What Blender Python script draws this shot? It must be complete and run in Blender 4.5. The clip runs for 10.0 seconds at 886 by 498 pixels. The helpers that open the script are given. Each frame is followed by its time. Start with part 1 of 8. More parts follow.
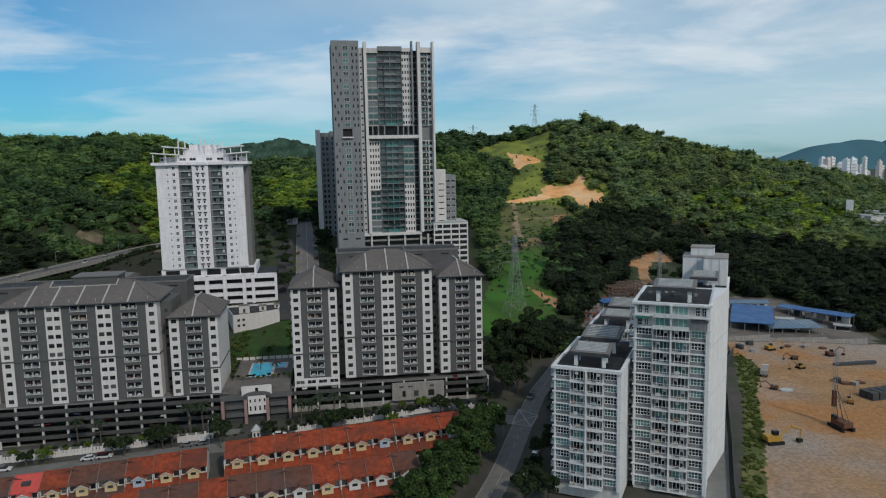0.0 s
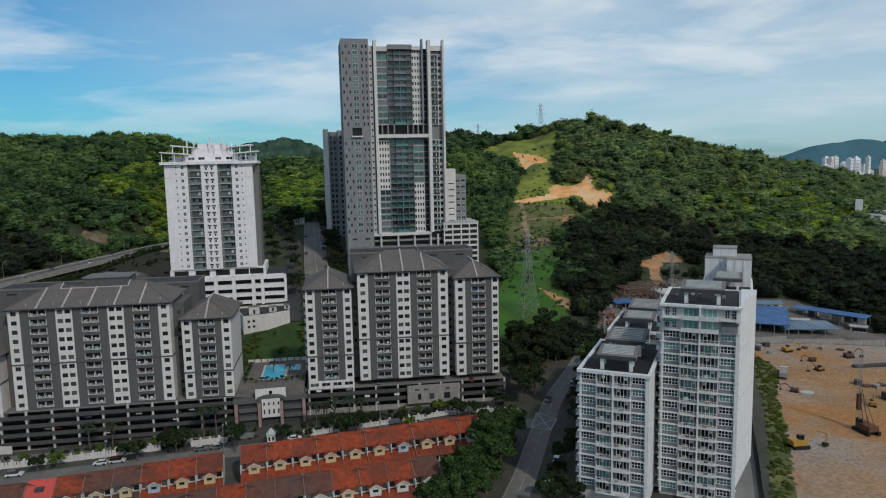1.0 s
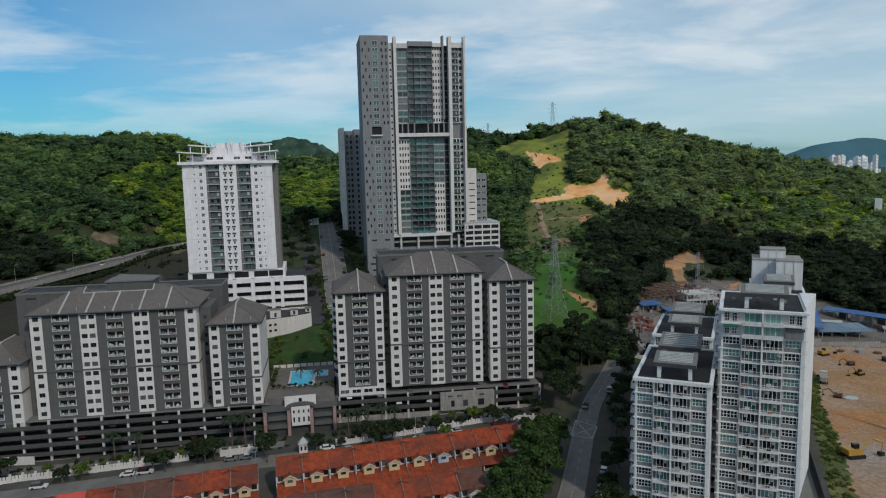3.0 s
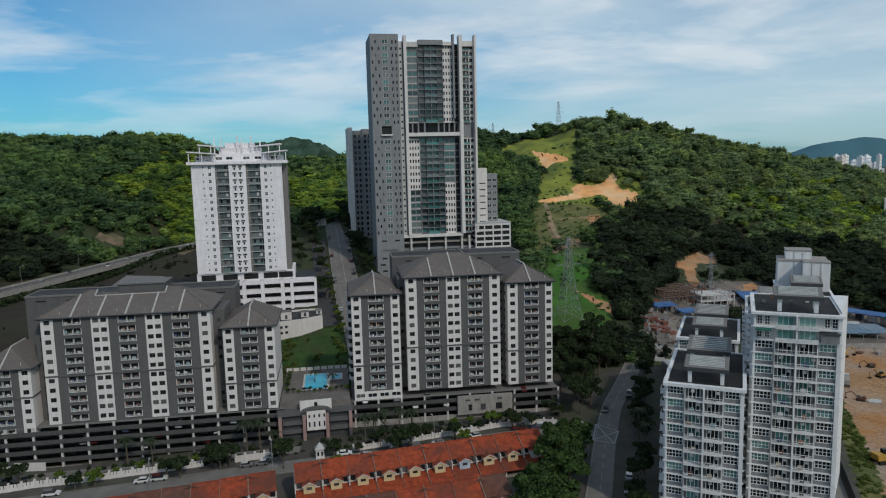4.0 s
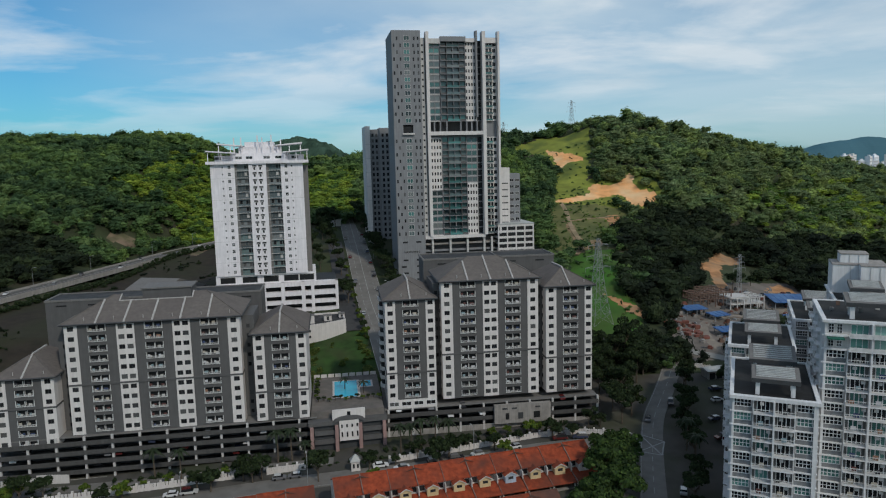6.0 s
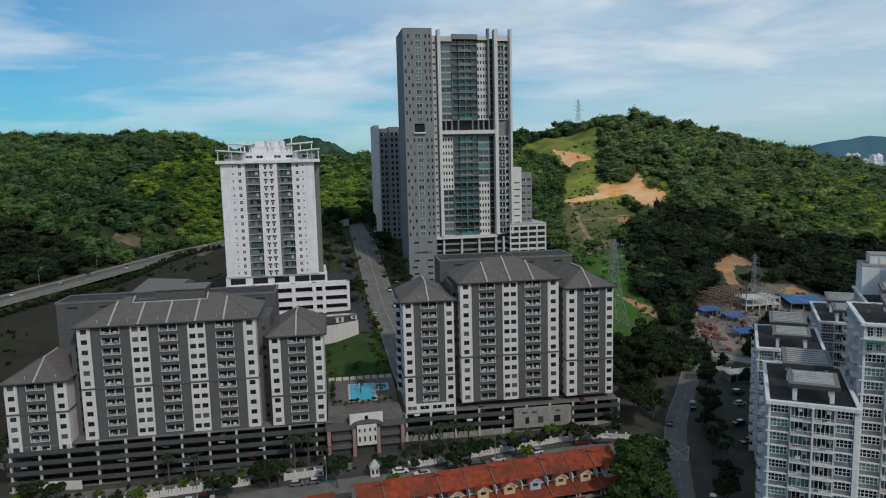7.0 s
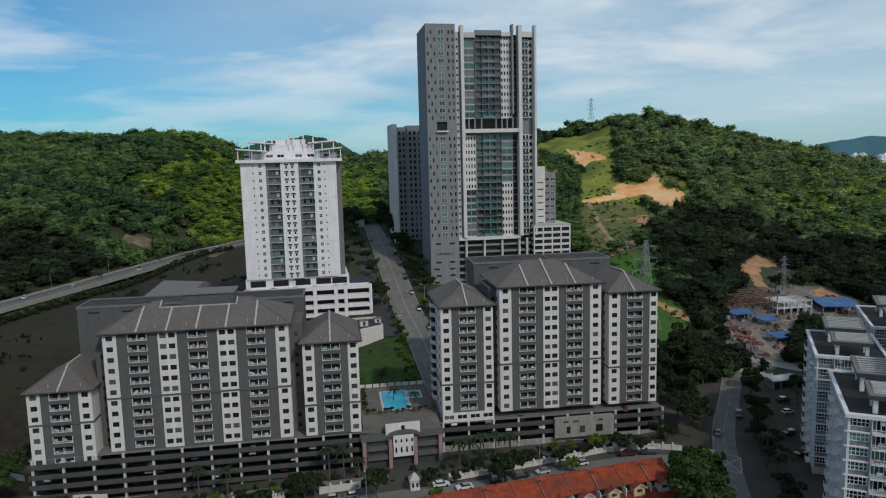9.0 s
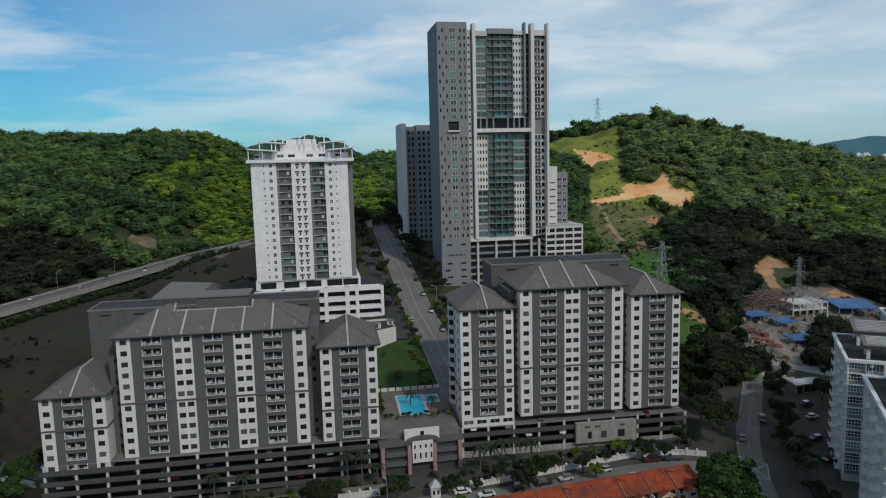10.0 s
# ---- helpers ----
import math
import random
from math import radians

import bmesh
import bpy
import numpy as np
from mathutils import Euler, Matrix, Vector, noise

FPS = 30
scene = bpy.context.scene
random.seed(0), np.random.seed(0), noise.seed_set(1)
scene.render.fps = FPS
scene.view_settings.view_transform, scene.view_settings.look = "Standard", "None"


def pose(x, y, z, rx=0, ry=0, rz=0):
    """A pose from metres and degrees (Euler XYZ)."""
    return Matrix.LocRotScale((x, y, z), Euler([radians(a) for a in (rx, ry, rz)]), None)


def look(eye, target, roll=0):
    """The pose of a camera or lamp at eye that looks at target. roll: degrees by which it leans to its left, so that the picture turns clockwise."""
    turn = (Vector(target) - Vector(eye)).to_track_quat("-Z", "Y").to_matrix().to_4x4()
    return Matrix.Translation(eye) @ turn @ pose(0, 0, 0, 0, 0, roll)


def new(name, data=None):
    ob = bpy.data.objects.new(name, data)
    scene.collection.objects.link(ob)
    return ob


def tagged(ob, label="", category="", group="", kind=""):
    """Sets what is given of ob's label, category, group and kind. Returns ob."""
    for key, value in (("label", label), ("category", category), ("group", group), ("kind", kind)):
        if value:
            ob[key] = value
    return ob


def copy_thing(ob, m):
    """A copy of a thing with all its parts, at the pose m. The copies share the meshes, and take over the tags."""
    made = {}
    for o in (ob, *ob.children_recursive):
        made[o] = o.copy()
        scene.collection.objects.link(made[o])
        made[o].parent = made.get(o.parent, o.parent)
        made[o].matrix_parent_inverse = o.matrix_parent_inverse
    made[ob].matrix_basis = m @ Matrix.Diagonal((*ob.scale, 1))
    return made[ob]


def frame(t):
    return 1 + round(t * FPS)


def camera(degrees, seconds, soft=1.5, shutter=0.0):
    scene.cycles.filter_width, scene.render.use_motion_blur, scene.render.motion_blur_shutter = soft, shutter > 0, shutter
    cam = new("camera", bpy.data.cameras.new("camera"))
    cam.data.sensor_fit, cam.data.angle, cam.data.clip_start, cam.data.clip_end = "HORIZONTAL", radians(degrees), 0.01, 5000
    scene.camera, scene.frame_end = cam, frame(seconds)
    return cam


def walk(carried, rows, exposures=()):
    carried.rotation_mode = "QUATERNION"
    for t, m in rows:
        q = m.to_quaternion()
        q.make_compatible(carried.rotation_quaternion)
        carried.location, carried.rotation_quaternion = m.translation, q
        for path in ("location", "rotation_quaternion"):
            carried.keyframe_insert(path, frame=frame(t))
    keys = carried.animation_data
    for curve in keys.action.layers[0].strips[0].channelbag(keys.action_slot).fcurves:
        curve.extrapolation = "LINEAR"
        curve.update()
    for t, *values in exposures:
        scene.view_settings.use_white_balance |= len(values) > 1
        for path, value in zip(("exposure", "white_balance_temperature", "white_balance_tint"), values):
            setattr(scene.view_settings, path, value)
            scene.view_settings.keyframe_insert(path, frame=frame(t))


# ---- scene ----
cam = camera(65.5, 10.0, 1.15)
PATH = [
    (0, (0.0, 0.0, 81.5), (-0.001, 1.985, 81.255), -1.2),
    (0.5, (-2.746, 1.853, 81.531), (-2.747, 3.838, 81.285), -1.2),
    (1, (-5.474, 3.667, 81.481), (-5.475, 5.652, 81.235), -1.2),
    (1.5, (-8.199, 5.519, 81.48), (-8.201, 7.504, 81.233), -1.2),
    (2, (-10.951, 7.383, 81.53), (-10.953, 9.368, 81.284), -1.3),
    (2.5, (-13.704, 9.245, 81.558), (-13.706, 11.23, 81.311), -1.3),
    (4, (-21.934, 15.1, 81.614), (-21.936, 17.084, 81.367), -1.4),
    (4.5, (-24.695, 17.186, 81.689), (-24.698, 19.17, 81.441), -1.4),
    (5, (-27.481, 19.279, 81.799), (-27.484, 21.263, 81.551), -1.4),
    (5.5, (-30.245, 21.319, 81.859), (-30.248, 23.304, 81.611), -1.4),
    (7, (-38.604, 27.427, 81.977), (-38.608, 29.411, 81.727), -1.4),
    (7.5, (-41.413, 29.538, 81.978), (-41.417, 31.522, 81.728), -1.5),
    (8, (-44.235, 31.695, 81.932), (-44.239, 33.679, 81.682), -1.4),
    (8.5, (-46.997, 33.766, 81.897), (-47.0, 35.75, 81.647), -1.4),
    (9, (-49.759, 35.799, 81.894), (-49.762, 37.784, 81.644), -1.4),
    (9.5, (-52.506, 37.785, 81.965), (-52.509, 39.77, 81.715), -1.5),
    (10, (-55.169, 39.751, 82.023), (-55.172, 41.735, 81.773), -1.4),
]
walk(cam, [(t, look(eye, target, roll)) for t, eye, target, roll in PATH], exposures=[(0, -0.28, 6400, 8), (10, -0.28, 6400, 8)])

# ---- daylight: a bright sky with broken cloud and a soft sun ----
SUN_EL, SUN_AZ = 42.0, 146.0  # degrees; azimuth clockwise from +y
scene.view_settings.exposure = 0.0
world = bpy.data.worlds.new("sky")
scene.world = world
world.use_nodes = True
wn, wl = world.node_tree.nodes, world.node_tree.links
wn.clear()
w_out = wn.new("ShaderNodeOutputWorld")
w_bg = wn.new("ShaderNodeBackground")
w_sky = wn.new("ShaderNodeTexSky")
w_sky.sky_type = "NISHITA"
w_sky.sun_disc = False
w_sky.sun_elevation, w_sky.sun_rotation = radians(SUN_EL), radians(SUN_AZ)
w_sky.air_density, w_sky.dust_density, w_sky.ozone_density = 1.0, 0.6, 2.0
w_bg.inputs["Strength"].default_value = 0.10
w_co = wn.new("ShaderNodeTexCoord")


def w_math(op, a, b=None):
    n = wn.new("ShaderNodeMath")
    n.operation = op
    for k, v in enumerate((a, b)):
        if v is None:
            continue
        if hasattr(v, "links"):
            wl.new(v, n.inputs[k])
        else:
            n.inputs[k].default_value = v
    return n.outputs[0]


def w_noise(scale, detail, rough, stretch, shift=(0, 0, 0)):
    m = wn.new("ShaderNodeMapping")
    m.inputs["Scale"].default_value = stretch
    m.inputs["Location"].default_value = shift
    wl.new(w_plane, m.inputs["Vector"])
    n = wn.new("ShaderNodeTexNoise")
    n.inputs["Scale"].default_value, n.inputs["Detail"].default_value, n.inputs["Roughness"].default_value = scale, detail, rough
    n.inputs["Distortion"].default_value = 0.35
    wl.new(m.outputs[0], n.inputs["Vector"])
    return n.outputs["Fac"]


def w_ramp(fac, stops):
    r = wn.new("ShaderNodeValToRGB")
    while len(r.color_ramp.elements) < len(stops):
        r.color_ramp.elements.new(0.5)
    for e, (p, c) in zip(r.color_ramp.elements, stops):
        e.position, e.color = p, (*c, 1) if len(c) == 3 else c
    wl.new(fac, r.inputs[0])
    return r.outputs[0]


def w_mix(fac, a, b):
    n = wn.new("ShaderNodeMix")
    n.data_type = "RGBA"
    for s, v in ((n.inputs[0], fac), (n.inputs[6], a), (n.inputs[7], b)):
        if hasattr(v, "links"):
            wl.new(v, s)
        else:
            s.default_value = v if isinstance(v, float) else (*v, 1)
    return n.outputs[2]


# cloud sheets lie on a plane overhead: direction / (height above the horizon)
w_sep = wn.new("ShaderNodeSeparateXYZ")
wl.new(w_co.outputs["Generated"], w_sep.inputs[0])
w_up = w_math("MAXIMUM", w_sep.outputs[2], 0.0)
w_den = w_math("ADD", w_up, 0.10)
w_com = wn.new("ShaderNodeCombineXYZ")
wl.new(w_math("DIVIDE", w_sep.outputs[0], w_den), w_com.inputs[0])
wl.new(w_math("DIVIDE", w_sep.outputs[1], w_den), w_com.inputs[1])
w_plane = w_com.outputs[0]
w_mul = wn.new("ShaderNodeMix")
w_mul.data_type, w_mul.blend_type = "RGBA", "MULTIPLY"
w_mul.inputs[0].default_value = 1.0
w_mul.inputs[7].default_value = (0.31, 0.83, 1.10, 1)
wl.new(w_sky.outputs[0], w_mul.inputs[6])
w_tint = w_mul.outputs[2]
veil = w_noise(0.34, 7.0, 0.52, (0.9, 0.8, 1.0), (3.1, 0.4, 0.0))
puff = w_noise(0.80, 9.0, 0.56, (0.75, 0.85, 1.0), (7.7, 2.2, 0.0))
low_sky = w_ramp(w_sep.outputs[2], [(0.30, (1, 1, 1)), (0.8, (0.42, 0.42, 0.42))])
# the cloud thickens towards +x
side = w_ramp(w_math("ADD", w_math("MULTIPLY", w_sep.outputs[0], 0.5), 0.5), [(0.25, (0.06, 0.06, 0.06)), (0.50, (1, 1, 1))])
# it thins out again close to the horizon
rise = w_ramp(w_sep.outputs[2], [(0.0, (0.55, 0.55, 0.55)), (0.14, (1, 1, 1))])
rise2 = w_ramp(w_sep.outputs[2], [(0.02, (0.12, 0.12, 0.12)), (0.20, (1, 1, 1))])
cover_f = w_math("MULTIPLY", w_math("MULTIPLY", side, low_sky), rise)
veil_f = w_ramp(veil, [(0.20, (0, 0, 0)), (0.52, (1, 1, 1))])
puff_f = w_ramp(puff, [(0.45, (0, 0, 0)), (0.60, (1, 1, 1))])
shade = w_ramp(w_noise(0.9, 6.0, 0.55, (0.8, 0.9, 1.0), (1.2, 8.3, 0.0)), [(0.45, (1, 1, 1)), (0.75, (0.60, 0.68, 0.74))])
CLOUD = (9.6, 9.9, 10.2)
w_lit = wn.new("ShaderNodeMix")
w_lit.data_type, w_lit.blend_type = "RGBA", "MULTIPLY"
w_lit.inputs[0].default_value = 1.0
w_lit.inputs[6].default_value = (*CLOUD, 1)
wl.new(shade, w_lit.inputs[7])
w_col = w_mix(w_math("MULTIPLY", w_math("MULTIPLY", veil_f, 0.80), cover_f), w_tint, (7.3, 8.5, 9.3))
w_col = w_mix(w_math("MULTIPLY", w_math("MULTIPLY", puff_f, 0.85), w_math("MULTIPLY", low_sky, rise2)), w_col, w_lit.outputs[2])
wl.new(w_col, w_bg.inputs["Color"])
wl.new(w_bg.outputs[0], w_out.inputs[0])

sun = new("sun", bpy.data.lights.new("sun", "SUN"))
sun.data.energy, sun.data.angle, sun.data.color = 2.0, radians(3.0), (1.0, 0.91, 0.79)
sun_from = Vector((math.sin(radians(SUN_AZ)) * math.cos(radians(SUN_EL)), math.cos(radians(SUN_AZ)) * math.cos(radians(SUN_EL)), math.sin(radians(SUN_EL))))
sun.matrix_world = look(sun_from * 500, (0, 0, 0))


# ---- materials ----
def material(name, colour, rough=0.8, metal=0.0, vary=0.0, scale=1.0, stain=None, stain_amount=0.0, stain_scale=0.08, bump=0.0, bump_scale=None,
             random_by=None, random_colours=None, streaks=0.0, spec=0.3, leaf=0.0, stain2=None, stain2_scale=0.05):
    """A surface with grain and stains at two sizes, in metres of the world; random_by: 'object', 'island' or 'tree' draws from random_colours."""
    m = bpy.data.materials.new(name)
    m.use_nodes = True
    n, l = m.node_tree.nodes, m.node_tree.links
    b = n["Principled BSDF"]
    b.inputs["Roughness"].default_value, b.inputs["Metallic"].default_value = rough, metal
    b.inputs["Specular IOR Level"].default_value = spec
    geo = n.new("ShaderNodeNewGeometry")

    def noise_of(size, detail=4.0, stretch=None):
        t = n.new("ShaderNodeTexNoise")
        t.inputs["Scale"].default_value, t.inputs["Detail"].default_value = size, detail
        if stretch:
            mp = n.new("ShaderNodeMapping")
            mp.inputs["Scale"].default_value = stretch
            l.new(geo.outputs["Position"], mp.inputs[0])
            l.new(mp.outputs[0], t.inputs["Vector"])
        else:
            l.new(geo.outputs["Position"], t.inputs["Vector"])
        return t.outputs["Fac"]

    def mix(fac, a, c, mode="MIX"):
        x = n.new("ShaderNodeMix")
        x.data_type, x.blend_type = "RGBA", mode
        for s, v in ((x.inputs[0], fac), (x.inputs[6], a), (x.inputs[7], c)):
            if hasattr(v, "links"):
                l.new(v, s)
            else:
                s.default_value = v if isinstance(v, float) else (*v, 1)
        return x.outputs[2]

    def ramp(fac, stops, hard=False):
        r = n.new("ShaderNodeValToRGB")
        if hard:
            r.color_ramp.interpolation = "CONSTANT"
        while len(r.color_ramp.elements) < len(stops):
            r.color_ramp.elements.new(0.5)
        for e, (p, c) in zip(r.color_ramp.elements, stops):
            e.position, e.color = p, (*c, 1)
        l.new(fac, r.inputs[0])
        return r.outputs[0]

    col = tuple(colour)
    if random_by:
        if random_by == "tree":
            tint = n.new("ShaderNodeAttribute")
            tint.attribute_name = "tint"
            src = tint.outputs["Fac"]
        else:
            src = n.new("ShaderNodeObjectInfo").outputs["Random"] if random_by == "object" else geo.outputs["Random Per Island"]
        k = len(random_colours)
        col = ramp(src, [(i / k, c) for i, c in enumerate(random_colours)], True)
    if random_by == "tree":
        col = mix(1.0, col, ramp(geo.outputs["Random Per Island"], [(0.0, (0.72,) * 3), (1.0, (1.3,) * 3)]), "MULTIPLY")
    if vary:
        col = mix(1.0, col, ramp(noise_of(scale), [(0.3, (1 - vary,) * 3), (0.7, (1 + vary,) * 3)]), "MULTIPLY")
    if stain:
        col = mix(ramp(noise_of(stain_scale, 6.0), [(0.45, (0, 0, 0)), (0.68, (stain_amount,) * 3)]), col, stain)
    if stain2:
        col = mix(ramp(noise_of(stain2_scale, 7.0), [(0.52, (0, 0, 0)), (0.60, (1, 1, 1))]), col, stain2)
        col = mix(1.0, col, ramp(noise_of(0.9, 5.0), [(0.35, (0.75, 0.75, 0.75)), (0.65, (1.15, 1.15, 1.15))]), "MULTIPLY")
    if streaks:
        col = mix(1.0, col, ramp(noise_of(1.0, 5.0, (1.6, 1.6, 0.12)), [(0.4, (1 - streaks,) * 3), (0.62, (1, 1, 1))]), "MULTIPLY")
    if leaf:
        tr, mx = n.new("ShaderNodeBsdfTranslucent"), n.new("ShaderNodeMixShader")
        mx.inputs[0].default_value = leaf
        l.new(col, tr.inputs["Color"])
        l.new(b.outputs[0], mx.inputs[1])
        l.new(tr.outputs[0], mx.inputs[2])
        l.new(mx.outputs[0], n["Material Output"].inputs["Surface"])
    if hasattr(col, "links"):
        l.new(col, b.inputs["Base Color"])
    else:
        b.inputs["Base Color"].default_value = (*col, 1)
    if bump:
        bn = n.new("ShaderNodeBump")
        bn.inputs["Strength"].default_value = bump
        l.new(noise_of(bump_scale or scale * 3), bn.inputs["Height"])
        l.new(bn.outputs[0], b.inputs["Normal"])
    return m


WHITE = material("white_paint", (0.645, 0.61, 0.59), 0.75, vary=0.04, scale=0.6, streaks=0.10)
RAIL = material("off_white_rail", (0.58, 0.58, 0.57), 0.7, vary=0.15, scale=1.0)
TOWERGREY = material("cool_grey_tower_paint", (0.222, 0.226, 0.236), 0.8, vary=0.06, scale=0.5, streaks=0.12)
LILACWHITE = material("cool_white_paint", (0.78, 0.745, 0.765), 0.7, vary=0.05, scale=0.6, streaks=0.10)
YARDSOIL = material("oily_yard_ground", (0.13, 0.112, 0.098), 0.95, vary=0.3, scale=0.25, stain=(0.19, 0.165, 0.145), stain_amount=0.8, stain_scale=0.06)
HIGHWAY = material("highway_surface", (0.105, 0.100, 0.095), 0.9, vary=0.12, scale=0.3, stain=(0.075, 0.072, 0.07), stain_amount=0.6, stain_scale=0.06)
CWHITE = material("bright_white_paint", (0.69, 0.69, 0.695), 0.7, vary=0.05, scale=0.6, streaks=0.12)
PALEGREY = material("pale_grey_spandrel", (0.29, 0.275, 0.26), 0.75, vary=0.12, scale=0.5, streaks=0.15)
RIDGECROSS = material("weathered_ridge_tile", (0.075, 0.040, 0.030), 0.9, vary=0.3, scale=1.0)
COPING = material("dull_party_coping", (0.21, 0.135, 0.11), 0.85, vary=0.25, scale=0.8, streaks=0.2)
GREY = material("grey_paint", (0.101, 0.099, 0.099), 0.8, vary=0.06, scale=0.5, streaks=0.08)
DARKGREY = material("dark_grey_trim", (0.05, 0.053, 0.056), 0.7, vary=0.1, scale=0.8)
MIDGREY = material("mid_grey_paint", (0.170, 0.163, 0.156), 0.8, vary=0.06, scale=0.5, streaks=0.12)
LIGHTGREY = material("light_grey_paint", (0.52, 0.505, 0.49), 0.75, vary=0.05, scale=0.4, streaks=0.12)
CONCRETE = material("concrete", (0.30, 0.28, 0.26), 0.9, vary=0.12, scale=0.7, streaks=0.2)
BLACKDECK = material("black_roof_membrane", (0.014, 0.014, 0.015), 0.8, vary=0.3, scale=0.4, stain=(0.035, 0.035, 0.034), stain_amount=0.5, stain_scale=0.25)
SPANGREY = material("cool_grey_spandrel", (0.205, 0.21, 0.215), 0.75, vary=0.12, scale=0.5, streaks=0.2)
# balcony back wall, its recess shade put into a darker grey
BALCSHADE = material("shade_grey_balcony_wall", (0.155, 0.15, 0.145), 0.8, vary=0.15, scale=0.6, streaks=0.15)
DECK = material("roof_deck", (0.035, 0.036, 0.038), 0.85, vary=0.25, scale=0.4, stain=(0.09, 0.09, 0.09), stain_amount=0.5, stain_scale=0.25)
SLABTILE = material("grey_roof_tile", (0.128, 0.112, 0.102), 0.85, vary=0.14, scale=0.9, stain=(0.10, 0.085, 0.08), stain_amount=0.6, stain_scale=0.12, bump=0.3, bump_scale=3.0)
RIDGEWHITE = material("roof_coping", (0.42, 0.40, 0.38), 0.8, vary=0.1, scale=1.0, streaks=0.2)
ORANGETILE = material("orange_roof_tile", (0.26, 0.047, 0.017), 0.85, vary=0.32, scale=0.9, stain=(0.10, 0.036, 0.024), stain_amount=0.9, stain_scale=0.13, bump=0.3, bump_scale=3.0)
OLDTILE = material("weathered_roof_tile", (0.115, 0.048, 0.032), 0.85, vary=0.25, scale=0.7, stain=(0.075, 0.055, 0.05), stain_amount=0.85, stain_scale=0.12, bump=0.3, bump_scale=3.0)
REDTILE = material("new_red_roof", (0.50, 0.075, 0.06), 0.7, vary=0.08, scale=0.6)
YELLOW = material("cream_wall_paint", (0.60, 0.47, 0.27), 0.8, vary=0.05, scale=0.6, streaks=0.1)
HOUSEWHITE = material("house_white_paint", (0.60, 0.58, 0.55), 0.8, vary=0.06, scale=0.6, streaks=0.15)
PINK = material("pink_paint", (0.33, 0.215, 0.20), 0.8, vary=0.08, scale=0.6, streaks=0.15)
BLUEHOUSE = material("pale_blue_paint", (0.42, 0.50, 0.60), 0.8, vary=0.06, scale=0.6, streaks=0.15)
# plain black; behind openings it stands in for the shade inside
BLACK = material("black_and_opening_shade", (0.012, 0.013, 0.014), 0.6, vary=0.3, scale=0.7)
GREENCLOTH = material("green_awning_cloth", (0.02, 0.12, 0.085), 0.8, vary=0.15, scale=1.0)
RUSTBROWN = material("rusty_brown_metal", (0.14, 0.09, 0.07), 0.8, vary=0.25, scale=1.0)
PANE = material("window_glass", (0.02, 0.023, 0.026), 0.12, random_by="object", spec=0.3,
                random_colours=[(0.012, 0.013, 0.015), (0.02, 0.022, 0.024), (0.035, 0.037, 0.04), (0.016, 0.017, 0.02), (0.10, 0.10, 0.10), (0.02, 0.02, 0.022), (0.055, 0.055, 0.058)])
TEAL = material("teal_glass", (0.04, 0.12, 0.115), 0.07, random_by="object", spec=0.5,
                random_colours=[(0.05, 0.11, 0.112), (0.08, 0.21, 0.20), (0.03, 0.045, 0.048), (0.11, 0.15, 0.155), (0.035, 0.07, 0.07), (0.16, 0.18, 0.18), (0.05, 0.13, 0.125)])
GREENPANE = material("green_tinted_glass", (0.10, 0.26, 0.23), 0.15, random_by="object", spec=0.25,
                     random_colours=[(0.04, 0.11, 0.10), (0.014, 0.016, 0.018), (0.11, 0.25, 0.22), (0.018, 0.02, 0.022), (0.012, 0.013, 0.015), (0.02, 0.022, 0.025), (0.07, 0.16, 0.145), (0.015, 0.016, 0.018)])
GREYGLASS = material("grey_balcony_glass", (0.12, 0.14, 0.15), 0.15, random_by="object", spec=0.4,
                     random_colours=[(0.10, 0.13, 0.14), (0.14, 0.20, 0.20), (0.07, 0.085, 0.09), (0.19, 0.21, 0.215), (0.12, 0.14, 0.15)])
MINTPANE = material("mint_curtained_glass", (0.16, 0.33, 0.29), 0.15, random_by="object", spec=0.25,
                    random_colours=[(0.16, 0.34, 0.29), (0.22, 0.38, 0.34), (0.12, 0.27, 0.23)])
FRAME = material("white_window_frame", (0.66, 0.66, 0.66), 0.6)
CLOTH = material("laundry", (0.3, 0.3, 0.3), 0.9, random_by="object",
                 random_colours=[(0.5, 0.5, 0.52), (0.13, 0.06, 0.055), (0.05, 0.07, 0.14), (0.4, 0.36, 0.3), (0.04, 0.04, 0.045), (0.22, 0.3, 0.33), (0.28, 0.16, 0.11), (0.08, 0.08, 0.08)])
PODGREY = material("dark_podium_paint", (0.074, 0.072, 0.070), 0.85, vary=0.12, scale=0.5, streaks=0.15)
WORNROAD = material("worn_asphalt", (0.165, 0.156, 0.144), 0.9, vary=0.15, scale=0.3, stain=(0.11, 0.104, 0.096), stain_amount=0.6, stain_scale=0.08)
ASPHALT = material("asphalt", (0.046, 0.046, 0.047), 0.9, vary=0.15, scale=0.5, stain=(0.10, 0.10, 0.10), stain_amount=0.5, stain_scale=0.06)
PALEROAD = material("concrete_road", (0.22, 0.215, 0.20), 0.9, vary=0.1, scale=0.4, stain=(0.13, 0.13, 0.125), stain_amount=0.6, stain_scale=0.06)
LINE = material("road_paint", (0.30, 0.30, 0.29), 0.8, vary=0.15, scale=1.5)
PAVING = material("paving", (0.125, 0.115, 0.106), 0.9, vary=0.15, scale=0.7, stain=(0.20, 0.17, 0.155), stain_amount=0.5, stain_scale=0.2)
WATER = material("pool_water", (0.016, 0.38, 0.56), 0.25, vary=0.12, scale=0.5, bump=0.05, bump_scale=2.0, spec=0.2)
